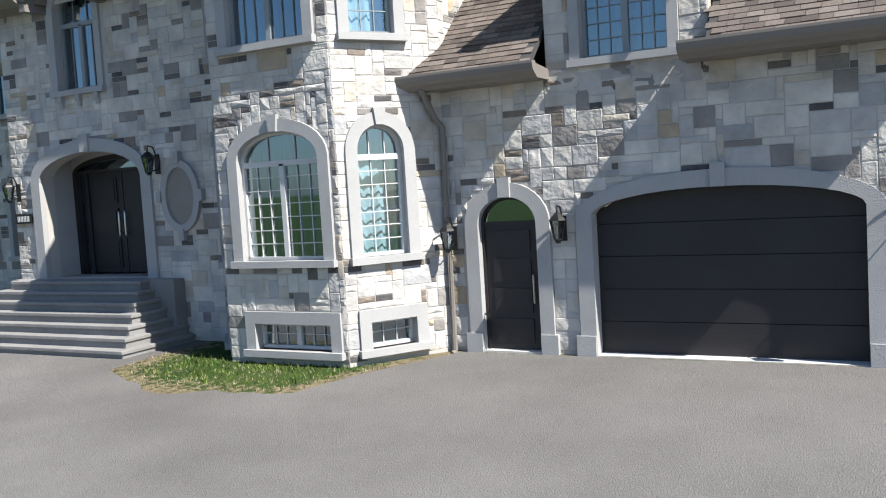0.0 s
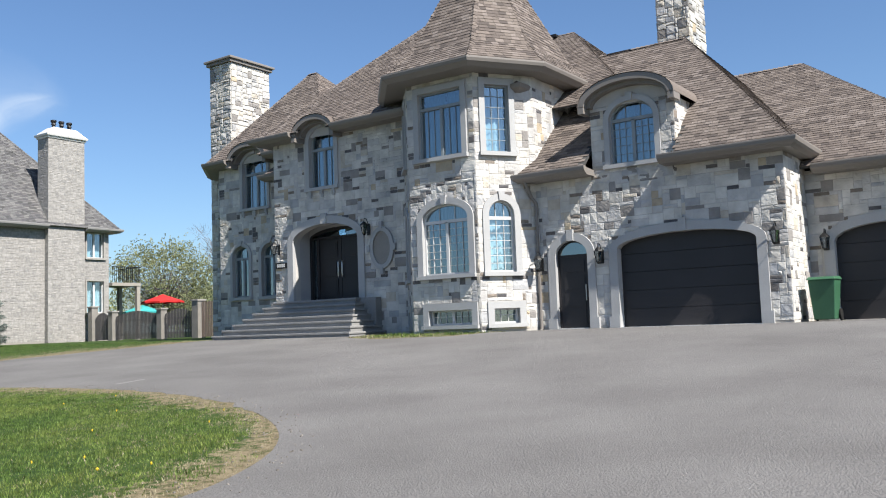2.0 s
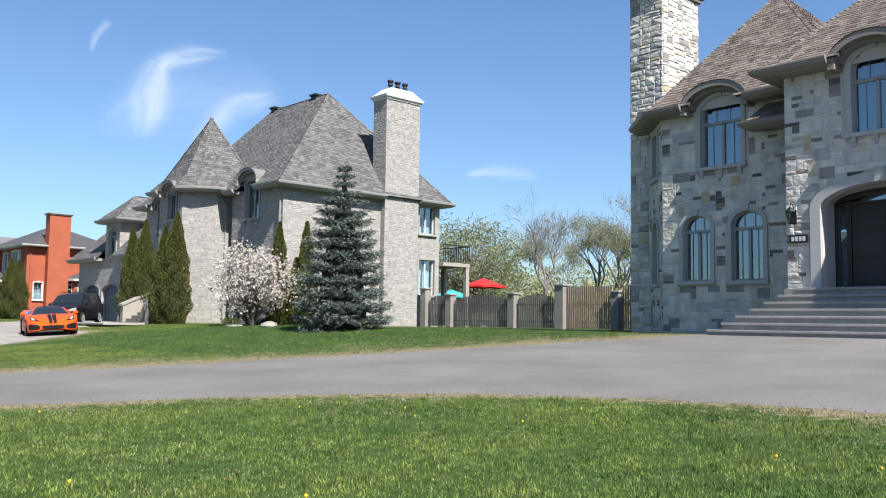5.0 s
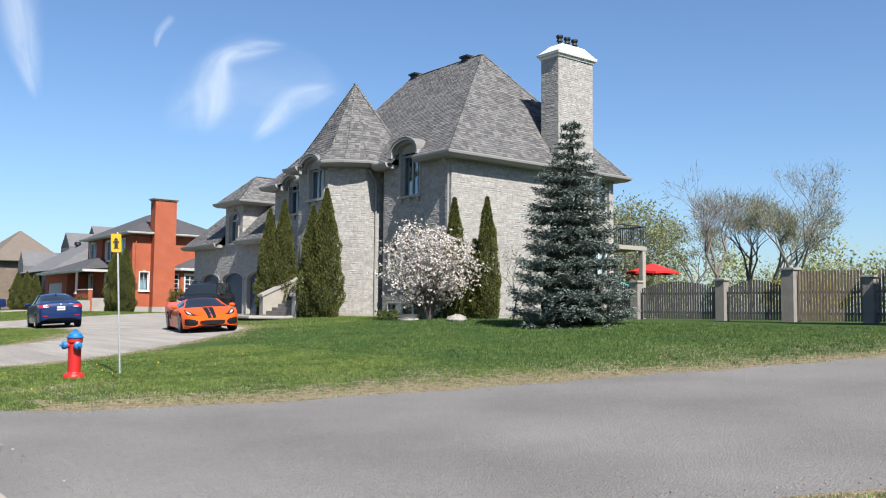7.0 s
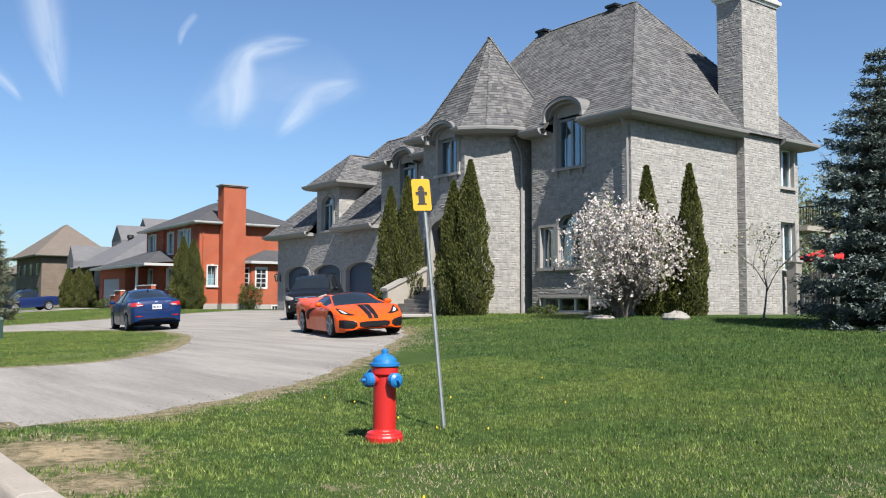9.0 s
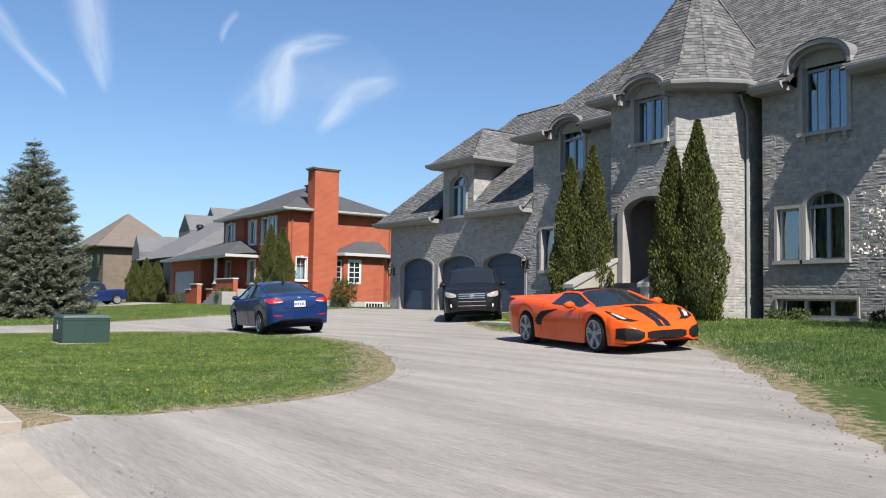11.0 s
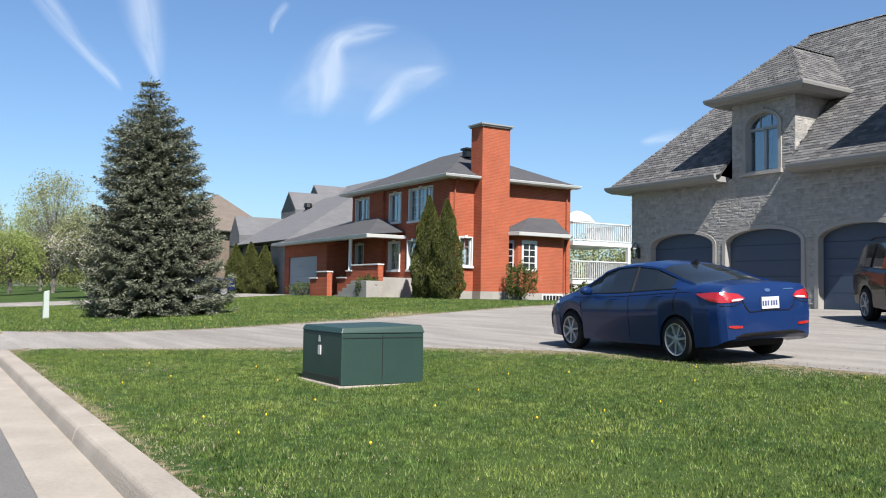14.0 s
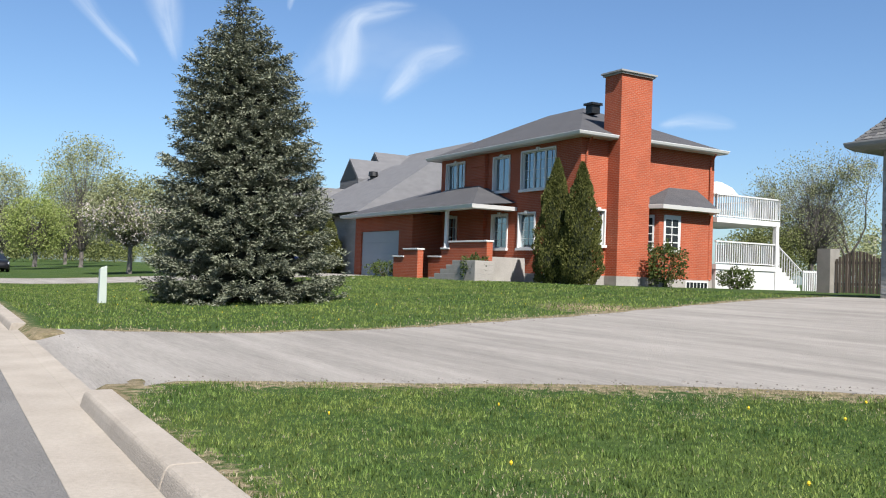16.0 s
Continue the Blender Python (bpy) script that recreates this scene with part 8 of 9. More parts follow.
c = Car("suv_car", "black compact SUV parked before the garage", SUV, BLACK, (-57.75, 10.35), (0.783, -0.622))
c.wheels(ALLOY, 6, False)
c.laid("headlight", [(0.47, 0.765, 0.83), (0.58, 0.745, 0.875), (0.72, 0.755, 0.915), (0.80, 0.79, 0.925)], WARM_LENS, "x+", label="large clear headlight")
c.laid("grille", [(0.0, 0.70, 0.86), (0.36, 0.71, 0.86), (0.43, 0.74, 0.82)], PLASTIC, "x+")
for z in (0.725, 0.785, 0.845):
    c.laid("grille_bar", [(0.0, z - 0.013, z + 0.013), (0.40, z - 0.012, z + 0.012)], CHROME, "x+", off=0.018)
c.laid("lower_grille", [(0.0, 0.42, 0.66), (0.40, 0.42, 0.66), (0.50, 0.46, 0.62)], PLASTIC, "x+")
for z in (0.49, 0.62):
    c.laid("grille_bar", [(0.0, z - 0.010, z + 0.010), (0.42, z - 0.009, z + 0.009)], CHROME, "x+", off=0.014)
for y in (-0.6, 0.6):
    Soup().lathe([(0.065, -0.01), (0.065, 0.012), (0.04, 0.018)], (2.235, y, 0.50), 12, "x").put("fog_lamp", CLEAR_LENS, c.ob)
Soup().lathe([(0.06, 0.0), (0.06, 0.02), (0.03, 0.03)], (2.27, 0, 0.80), 12, "x").put("badge", CHROME, c.ob)
for y in (-0.58, 0.58):
    Soup().tube([(-1.7, y, 1.69), (-1.5, y, 1.74), (0.1, y, 1.74), (0.35, y, 1.68)], 0.018, 6).put("roof_rail", PLASTIC, c.ob)
c.line((-0.15, -0.15), (2.2, 5.9))
c.line((0.98, 0.98), (2.2, 5.9))
c.line((0.38, 1.10), (7.0, 7.0), 0.024, BLACK, name="pillar")
for x in (-1.1, -0.15):
    c.line((x, x), (6.0, 7.0), 0.026, name="pillar")
c.mirror(0.78, 6.0, BLACK)

sedan(BLACK, (-131.0, -1.8), (1.0, 0.05), "dark sedan parked far down the street")
PICKUP = dict(SUV, top=[(-2.2, 0.95), (-2.15, 1.05), (-0.6, 1.08), (-0.5, 1.55), (-0.2, 1.72), (0.4, 1.70), (0.6, 1.58), (1.1, 1.16), (1.25, 1.12), (1.9, 1.06), (2.12, 0.96), (2.25, 0.66)], side_glass=[(-0.4, 0.92)], end_glass=[(0.42, 1.1)])
c = Car("pickup_truck", "blue pickup truck far down the street", PICKUP, SIGNAL_BLUE, (-103.0, 9.0), (0.2, -1.0), "truck")
c.wheels(ALLOY, 5, False)
c.patch("headlight", (1.9, 2.2), (4.5, 5.6), CLEAR_LENS, 0.008)

# ---- street things ----
RED = mat("red_enamel", (0.343, 0.011, 0.011), (0.412, 0.019, 0.016), 3, 0.35, 0.05, 30)
HYD_BLUE = mat("blue_enamel", (0.007, 0.100, 0.287), (0.012, 0.137, 0.349), 4, 0.4, 0.05, 30)
BROWN_METAL = mat("brown_enamel", (0.084, 0.067, 0.057), (0.118, 0.098, 0.086), 2.5, 0.55, 0.08, 40)
PALE_GREEN = mat("pale_green_enamel", (0.287, 0.330, 0.299), (0.330, 0.367, 0.336), 2.5, 0.45)
BOX_GREEN = mat("dark_green_enamel", (0.011, 0.031, 0.025), (0.017, 0.041, 0.033), 1.6, 0.5, 0.06, 30)
BIN_GREEN = mat("green_plastic", (0.018, 0.075, 0.035), (0.028, 0.10, 0.05), 2, 0.55)
YELLOW = mat("sign_yellow", (0.449, 0.249, 0.007), (0.486, 0.287, 0.012), 3, 0.4)
SIGN_BLACK = mat("sign_black", (0.009, 0.009, 0.007), (0.019, 0.017, 0.015), 5, 0.5)
STICKER = mat("white_sticker", (0.424, 0.424, 0.412), (0.486, 0.486, 0.474), 8, 0.5)
GATE_GREY = mat("grey_stain", (0.053, 0.050, 0.051), (0.087, 0.081, 0.081), 2.0, 0.85, 0.4, 20, stretch=(1, 1, 0.15))
UMB_RED = mat("red_canvas", (0.386, 0.007, 0.007), (0.436, 0.012, 0.010), 3, 0.85)
UMB_TEAL = mat("teal_canvas", (0.025, 0.262, 0.262), (0.038, 0.312, 0.312), 3, 0.85)

hy = thing("fire_hydrant", "red fire hydrant with blue bonnet and caps", "hydrant", at=(-32.65, -2.85, 0.13))
Soup().lathe([(0.165, -0.05), (0.165, 0.035), (0.155, 0.05), (0.15, 0.07), (0.105, 0.085), (0.10, 0.10), (0.098, 0.55), (0.118, 0.565), (0.118, 0.625), (0.105, 0.634)], (0, 0, 0), 28).put("barrel", RED, hy, smooth=False, bevel=0.004)
Soup().lathe([(0.13, 0.634), (0.13, 0.657), (0.108, 0.662), (0.10, 0.692), (0.07, 0.72), (0.036, 0.732), (0.03, 0.738), (0.03, 0.768), (0.016, 0.778), (0.004, 0.78)], (0, 0, 0), 24).put("bonnet", HYD_BLUE, hy, smooth=False)
for ax, sx, r in (("x", -1, 0.075), ("x", 1, 0.055), ("y", -1, 0.055)):
    s = Soup()
    if ax == "x":
        s.lathe([(r * 0.8, 0.0), (r * 0.8, sx * 0.12), (r, sx * 0.125), (r, sx * 0.14)], (0, 0, 0.52), 18, "x")
    else:
        s.lathe([(r * 0.8, 0.0), (r * 0.8, sx * 0.12), (r, sx * 0.125), (r, sx * 0.14)], (0, 0, 0.52), 18, "y")
    n = s.put("nozzle", RED, hy)
    s = Soup()
    s.lathe([(r * 1.12, sx * 0.135), (r * 1.12, sx * 0.185), (r * 0.7, sx * 0.20), (r * 0.28, sx * 0.20), (r * 0.28, sx * 0.235), (0.004, sx * 0.235)], (0, 0, 0.52), 18, ax)
    s.put("cap", HYD_BLUE, n, "blue nozzle cap")
for k in range(8):
    a = k * math.tau / 8 + 0.2
    Soup().lathe([(0.014, 0.05), (0.014, 0.075), (0.004, 0.078)], (math.cos(a) * 0.132, math.sin(a) * 0.132, 0), 6).put("bolt", RED, hy)

sg = thing("hydrant_sign", "yellow hydrant marker sign on a leaning steel post", "sign", at=(-32.82, -2.05, 0.13))
Soup().add([(x + lx, y, z) for z, lx in ((-0.2, 0.0), (2.42, -0.40)) for x, y in ((-0.022, 0), (-0.013, 0.0), (-0.009, -0.020), (0.009, -0.020), (0.013, 0), (0.022, 0), (0.022, 0.004), (0.011, 0.004), (0.007, -0.016), (-0.007, -0.016), (-0.011, 0.004), (-0.022, 0.004))], [tuple(range(11, -1, -1)), tuple(range(12, 24)), *[(i, (i + 1) % 12, 12 + (i + 1) % 12, 12 + i) for i in range(12)]]).put("post", mat("dull_steel", (0.16, 0.175, 0.18), (0.26, 0.28, 0.28), 12, 0.5, metal=0.5), sg)
s = Soup()
c0 = Vector((-0.37, -0.03, 2.23))
side, up = Vector((0.66, 0.75, 0)), Vector((-0.16, 0, 1)).normalized()
face = side.cross(up).normalized()


def on_sign(a, b, o=0.0):
    return tuple(c0 + side * a + up * b + face * o)


pl = [(-0.075, -0.16), (0.075, -0.16), (0.09, -0.145), (0.09, 0.145), (0.075, 0.16), (-0.075, 0.16), (-0.09, 0.145), (-0.09, -0.145)]
s.hexa([on_sign(a, b, -0.004) for a, b in pl], [on_sign(a, b, 0.004) for a, b in pl])
plate_ = s.put("plate", YELLOW, sg, "yellow sign plate with a black hydrant symbol")
for n_, shape in (("symbol", [(-0.03, -0.09), (0.03, -0.09), (0.03, 0.04), (-0.03, 0.04)]), ("symbol", [(-0.045, -0.10), (0.045, -0.10), (0.045, -0.085), (-0.045, -0.085)]), ("symbol", [(-0.035, 0.045), (0.035, 0.045), (0.022, 0.075), (0.008, 0.09), (-0.008, 0.09), (-0.022, 0.075)]), ("symbol", [(-0.055, -0.005), (-0.032, -0.005), (-0.032, 0.03), (-0.055, 0.03)]), ("symbol", [(0.032, -0.005), (0.055, -0.005), (0.055, 0.03), (0.032, 0.03)])):
    part(n_, ([on_sign(a, b, 0.007) for a, b in shape], [tuple(range(len(shape)))]), SIGN_BLACK, plate_)

tp = thing("utility_pedestal", "brown ribbed metal utility pedestal with yellow sticker", "pedestal", at=(-7.66, -3.45, 0.13))
s = Soup()
out = []
w, d = 0.112, 0.09
for k in range(9):
    x = -w + 1.1 * w * k / 8
    out.append((x, -d - (0.012 if k % 2 else 0.0)))
out += [(w * 0.2, -d), (w, -d), (w + 0.012, -d * 0.8), (w + 0.012, d), (-w - 0.012, d), (-w - 0.012, -d * 0.5)]
s.hexa([(x * 0.97, y * 0.97, -0.1) for x, y in out], [(x * 0.97, y * 0.97, 0.36) for x, y in out])
b_ = s.put("base", BROWN_METAL, tp)
s = Soup().hexa([(x * 1.06, y * 1.08, 0.34) for x, y in out], [(x * 1.04, y * 1.04, 1.05) for x, y in out])
cv = s.put("cover", BROWN_METAL, tp, bevel=0.006)
Soup().box(-w - 0.025, w + 0.025, -d - 0.03, d + 0.02, 1.05, 1.085).put("lid", BROWN_METAL, tp, bevel=0.012)
s = Soup().box(w * 0.16, w * 0.40, -d - 0.022, -d - 0.012, 0.91, 1.03)
s.put("sticker", YELLOW, cv, "yellow warning sticker")
for z in (0.865, 0.82):
    Soup().box(w * 0.19, w * 0.38, -d - 0.021, -d - 0.012, z, z + 0.034).put("label_plate", STICKER, cv)
for z in (0.47, 0.36):
    Soup().lathe([(0.012, 0), (0.012, 0.02), (0.006, 0.024)], (0, 0, 0), 8, "y").put("bolt", STEEL, cv).location = (w * 0.8, -d - 0.028, z)
tp.rotation_euler, tp.scale = (0, 0, radians(38)), (0.88, 0.88, 1.0)
tg = thing("utility_cabinet", "pale green-white metal utility cabinet beside the pedestal", "pedestal", at=(-7.815, -3.01, 0.13))
Soup().box(-0.10, 0.10, -0.09, 0.09, -0.1, 0.86).put("cabinet_body", PALE_GREEN, tg, bevel=0.012)
Soup().box(-0.108, 0.108, -0.098, 0.098, 0.86, 0.91).put("lid", PALE_GREEN, tg, bevel=0.012)
tg.rotation_euler = (0, 0, radians(38))

tf = thing("transformer_box", "dark green pad-mounted transformer box on a slab", "transformer", at=(-58.45, -1.72, 0.13))
tf.scale = (0.91, 0.91, 1.06)
Soup().box(-0.69, 0.68, -0.67, 0.64, -0.1, 0.012).put("pad", KERB_CONCRETE, tf, bevel=0.015)
bx = Soup().box(-0.65, 0.65, -0.62, 0.62, 0.012, 0.60).put("cabinet", BOX_GREEN, tf, bevel=0.012)
s = Soup().hexa([(-0.665, -0.635, 0.60), (0.665, -0.635, 0.60), (0.665, 0.635, 0.60), (-0.665, 0.635, 0.60)], [(-0.63, -0.60, 0.665), (0.63, -0.60, 0.665), (0.63, 0.60, 0.69), (-0.63, 0.60, 0.69)])
s.put("lid", BOX_GREEN, tf, bevel=0.012)
Soup().box(0.64, 0.658, -0.02, -0.012, 0.06, 0.6).put("seam", SIGN_BLACK, bx)
Soup().box(0.645, 0.656, -0.6, 0.6, 0.545, 0.553).put("seam", SIGN_BLACK, bx)
Soup().box(-0.09, 0.0, -0.632, -0.618, 0.33, 0.44).put("sticker", STICKER, bx)
Soup().add([(-0.08, -0.632, 0.48), (0.01, -0.632, 0.48), (-0.01, -0.632, 0.55), (-0.06, -0.632, 0.56)], [(0, 1, 2, 3)]).put("sticker", STICKER, bx)
Soup().box(-0.62, 0.62, -0.628, -0.62, 0.06, 0.10).put("base_rail", SIGN_BLACK, bx)

bn = thing("wheelie_bin", "green plastic wheelie bin beside the garage", "bin", at=(-2.75, 16.3, 0.985))
Soup().hexa([(-0.24, -0.27, 0.03), (0.24, -0.27, 0.03), (0.24, 0.27, 0.03), (-0.24, 0.27, 0.03)], [(-0.31, -0.37, 1.0), (0.31, -0.37, 1.0), (0.31, 0.37, 1.0), (-0.31, 0.37, 1.0)]).put("bin_body", BIN_GREEN, bn, bevel=0.02)
Soup().hexa([(-0.34, -0.42, 1.0), (0.34, -0.42, 1.0), (0.34, 0.40, 1.0), (-0.34, 0.40, 1.0)], [(-0.30, -0.36, 1.07), (0.30, -0.36, 1.07), (0.30, 0.36, 1.09), (-0.30, 0.36, 1.09)]).put("lid", BIN_GREEN, bn, bevel=0.015)
for x in (-0.30, 0.26):
    s = Soup().lathe([(0.14, 0), (0.15, 0.01), (0.15, 0.04), (0.14, 0.05)], (0, 0, 0), 18, "x")
    s.put("wheel", RUBBER, bn).location = (x, 0.26, 0.14)

pb = thing("marker_post", "pale weathered wooden marker post in the grass", "post", at=(-82.0, -2.4, 0.13))
Soup().hexa([(-0.13, -0.10, -0.1), (0.13, -0.10, -0.1), (0.13, 0.10, -0.1), (-0.13, 0.10, -0.1)], [(-0.11, -0.085, 0.90), (0.11, -0.085, 0.94), (0.11, 0.085, 1.0), (-0.11, 0.085, 0.97)]).put("post", PALE_GREEN, pb, bevel=0.008)


# ---- wall lamps ----
LAMP_GLASS = mat_glass("lamp_glass", (0.9, 0.9, 0.85), 0.05)


def lantern(x, y, z, turn):
    t = thing("wall_lantern", "black iron wall lantern with clear glass panes", "lamp", "wall lanterns", at=(x, y, z))
    t.rotation_euler = (0, 0, radians(turn))
    s = Soup()
    s.box(-0.06, 0.06, -0.02, 0.0, -0.22, 0.16)
    s.tube([(0, -0.01, 0.10), (0, -0.10, 0.30), (0, -0.22, 0.32), (0, -0.24, 0.24)], [0.014] * 4, 6)
    s.tube([(0, -0.01, -0.12), (0, -0.12, -0.16), (0, -0.20, -0.10)], [0.012] * 3, 6)
    s.put("bracket", BLACK_METAL, t)
    s = Soup()
    s.lathe([(0.03, -0.24), (0.055, -0.20), (0.065, -0.19), (0.065, -0.175)], (0, -0.24, 0), 6)
    s.lathe([(0.135, 0.10), (0.11, 0.14), (0.05, 0.20), (0.02, 0.215), (0.014, 0.26), (0.004, 0.27)], (0, -0.24, 0), 6)
    for k in range(6):
        a = k * math.tau / 6
        s.tube([(math.cos(a) * 0.062, -0.24 + math.sin(a) * 0.062, -0.18), (math.cos(a) * 0.118, -0.24 + math.sin(a) * 0.118, 0.105)], 0.008, 4)
    s.put("cage", BLACK_METAL, t)
    g = Soup().lathe([(0.058, -0.175), (0.112, 0.10)], (0, -0.24, 0), 6)
    g.put("lamp_pane", LAMP_GLASS, t)
    Soup().lathe([(0.012, -0.17), (0.016, -0.08), (0.022, -0.02), (0.004, 0.04)], (0, -0.24, 0), 8).put("bulb", WHITE, t)
    return t


for x, y, z, a in ((-10.02, 15.3, 2.85, 0), (-8.18, 15.34, 2.95, 0), (-3.55, 15.34, 3.1, 0), (-2.85, 17.44, 3.0, 0), (-16.4, 15.34, 4.45, 0), (-20.55, 15.34, 4.1, 0), (-61.0, 15.36, 2.9, 0), (-71.0, 15.36, 2.8, 0), (-56.0, 15.34, 3.0, 0)):
    lantern(x, y, z, a)
nb = thing("house_plaque", "small dark plaque on the stone wall", "plaque", at=(-20.45, 15.36, 3.5))
Soup().box(-0.24, 0.24, -0.05, 0.0, -0.10, 0.10).put("plaque_plate", BLACK_METAL, nb)
for k in range(4):
    Soup().box(-0.18 + k * 0.1, -0.11 + k * 0.1, -0.058, -0.05, -0.06, 0.06).put("plaque_mark", STICKER, nb)
rp = Soup()
rp.tube([(-10.25, 14.9, 5.2), (-10.2, 15.2, 4.75), (-10.12, 15.3, 4.6), (-10.12, 15.3, 1.0), (-10.1, 15.15, 0.95)], 0.05, 8)
rp.put("rain_pipe", TAUPE, h1)


# ---- fence between the gardens ----
PILLAR = mat("weathered_pillar_stone", (0.149, 0.140, 0.125), (0.225, 0.212, 0.194), 2.5, 0.9, 0.5, 30)
fence = thing("garden_fence", "grey picket fence and gates between stone pillars", "fence")
pillars = [(-44.9, 23.95), (-43.0, 24.0), (-38.75, 24.15), (-35.85, 24.3), (-32.85, 24.4), (-29.6, 24.5)]
for i, (x, y) in enumerate(pillars):
    hgt = 2.0 if i in (3, 0) else 1.65
    w = 0.25 if i == 3 else 0.2
    p = Soup().box(x - w, x + w, y - w, y + w, 0.9, 0.95 + hgt).put("pillar", PILLAR, fence)
    Soup().box(x - w - 0.05, x + w + 0.05, y - w - 0.05, y + w + 0.05, 0.95 + hgt, 1.03 + hgt).put("pillar_cap", CONCRETE, p, bevel=0.01)
for i, ((xa, ya), (xb, yb)) in enumerate(zip(pillars, pillars[1:])):
    n = int((xb - xa - 0.5) / 0.115)
    solid = i == 3
    wood = WEATHERED if i >= 3 else GATE_GREY
    for k in range(n):
        t = (k + 0.5) / n
        x, y = xa + 0.27 + (xb - xa - 0.54) * t, ya + (yb - ya) * t
        top = 1.05 + (1.85 if solid or i == 4 else 1.28 + 0.28 * math.sin(math.pi * t))
        Soup().box(x - 0.040, x + 0.040, y - 0.012, y + 0.012, 1.02, top).put("picket", wood, fence)
    for z in (1.25, 2.05):
        s = Soup().hexa([(xa + 0.2, ya + 0.015, z), (xb - 0.2, yb + 0.015, z), (xb - 0.2, yb + 0.05, z), (xa + 0.2, ya + 0.05, z)], [(xa + 0.2, ya + 0.015, z + 0.09), (xb - 0.2, yb + 0.015, z + 0.09), (xb - 0.2, yb + 0.05, z + 0.09), (xa + 0.2, ya + 0.05, z + 0.09)])
        s.put("fence_rail", wood, fence)
gate2 = thing("garden_fence", "brown wooden fence beside the grey garage", "fence")
for x, y in ((-79.8, 25.0), (-72.0, 25.0)):
    Soup().box(x - 0.3, x + 0.3, y - 0.3, y + 0.3, 0.9, 2.75).put("pillar", PILLAR, gate2)
BOARD = mat("brown_boards", (0.075, 0.055, 0.042), (0.125, 0.096, 0.074), 3.0, 0.85, 0.4, 20, stretch=(1, 1, 0.12))
for k in range(50):
    x = -79.4 + k * 0.145
    Soup().box(x - 0.055, x + 0.055, 24.98 - 0.012 * (k % 2), 25.0, 1.0, 2.35 + 0.3 * abs(math.sin(math.pi * k / 12.5))).put("picket", BOARD, gate2)
for z in (1.3, 2.15):
    Soup().box(-79.5, -72.3, 25.0, 25.04, z, z + 0.1).put("fence_rail", BOARD, gate2)


def umbrella(x, y, z, r, material, label, up=0.0):
    t = thing("garden_umbrella", label, "umbrella", at=(x, y, z))
    Soup().tube([(0, 0, 0), (0, 0, 2.35 + up)], 0.025, 8).put("pole", WHITE, t)
    v, f, n = [(0, 0, 2.45 + up)], [], 8
    for k in range(n):
        a, b = k * math.tau / n, (k + 0.5) * math.tau / n
        v += [(math.cos(a) * r, math.sin(a) * r, 1.95 + up), (math.cos(b) * r * 0.9, math.sin(b) * r * 0.9, 2.0 + up), (math.cos(a) * r * 1.0, math.sin(a) * r * 1.0, 1.83 + up), (math.cos(b) * r * 0.9, math.sin(b) * r * 0.9, 1.88 + up)]
    for k in range(n):
        i, j = 1 + 4 * k, 1 + 4 * ((k + 1) % n)
        f += [(0, i, i + 1), (0, i + 1, j), (i, i + 2, i + 3, i + 1), (i + 1, i + 3, j + 2, j)]
    o = part("canopy", (v, f), material, t)
    m = o.modifiers.new("cloth", "SOLIDIFY")
    m.thickness = 0.01
    Soup().lathe([(0.28, 0.0), (0.28, 0.08), (0.05, 0.12)], (0, 0, 0), 14).put("base", CONCRETE, t)
    return t


umbrella(-47.4, 30.8, 0.97, 1.4, UMB_RED, "open red garden umbrella behind the fence", 0.5)
umbrella(-52.6, 33.0, 0.97, 1.4, UMB_TEAL, "open teal garden umbrella behind the fence")

# ---- grass, dandelions, sky and distance ----
GRASS = mat_leaf("grass_blades", (0.062, 0.100, 0.022), (0.112, 0.160, 0.042), (0.170, 0.212, 0.070), 0.3, 0.75, patch=((0.72, 0.82, 0.75), (1.25, 1.15, 1.05)))
LAWN = mat_leaf("deep_green_blades", (0.038, 0.076, 0.020), (0.070, 0.120, 0.034), (0.110, 0.158, 0.052), 0.3, 0.75, patch=((0.75, 0.85, 0.85), (1.2, 1.12, 1.0)))
STRAW = mat_leaf("dead_grass", (0.170, 0.146, 0.084), (0.245, 0.215, 0.138), (0.305, 0.275, 0.192), 0.15, 0.9)


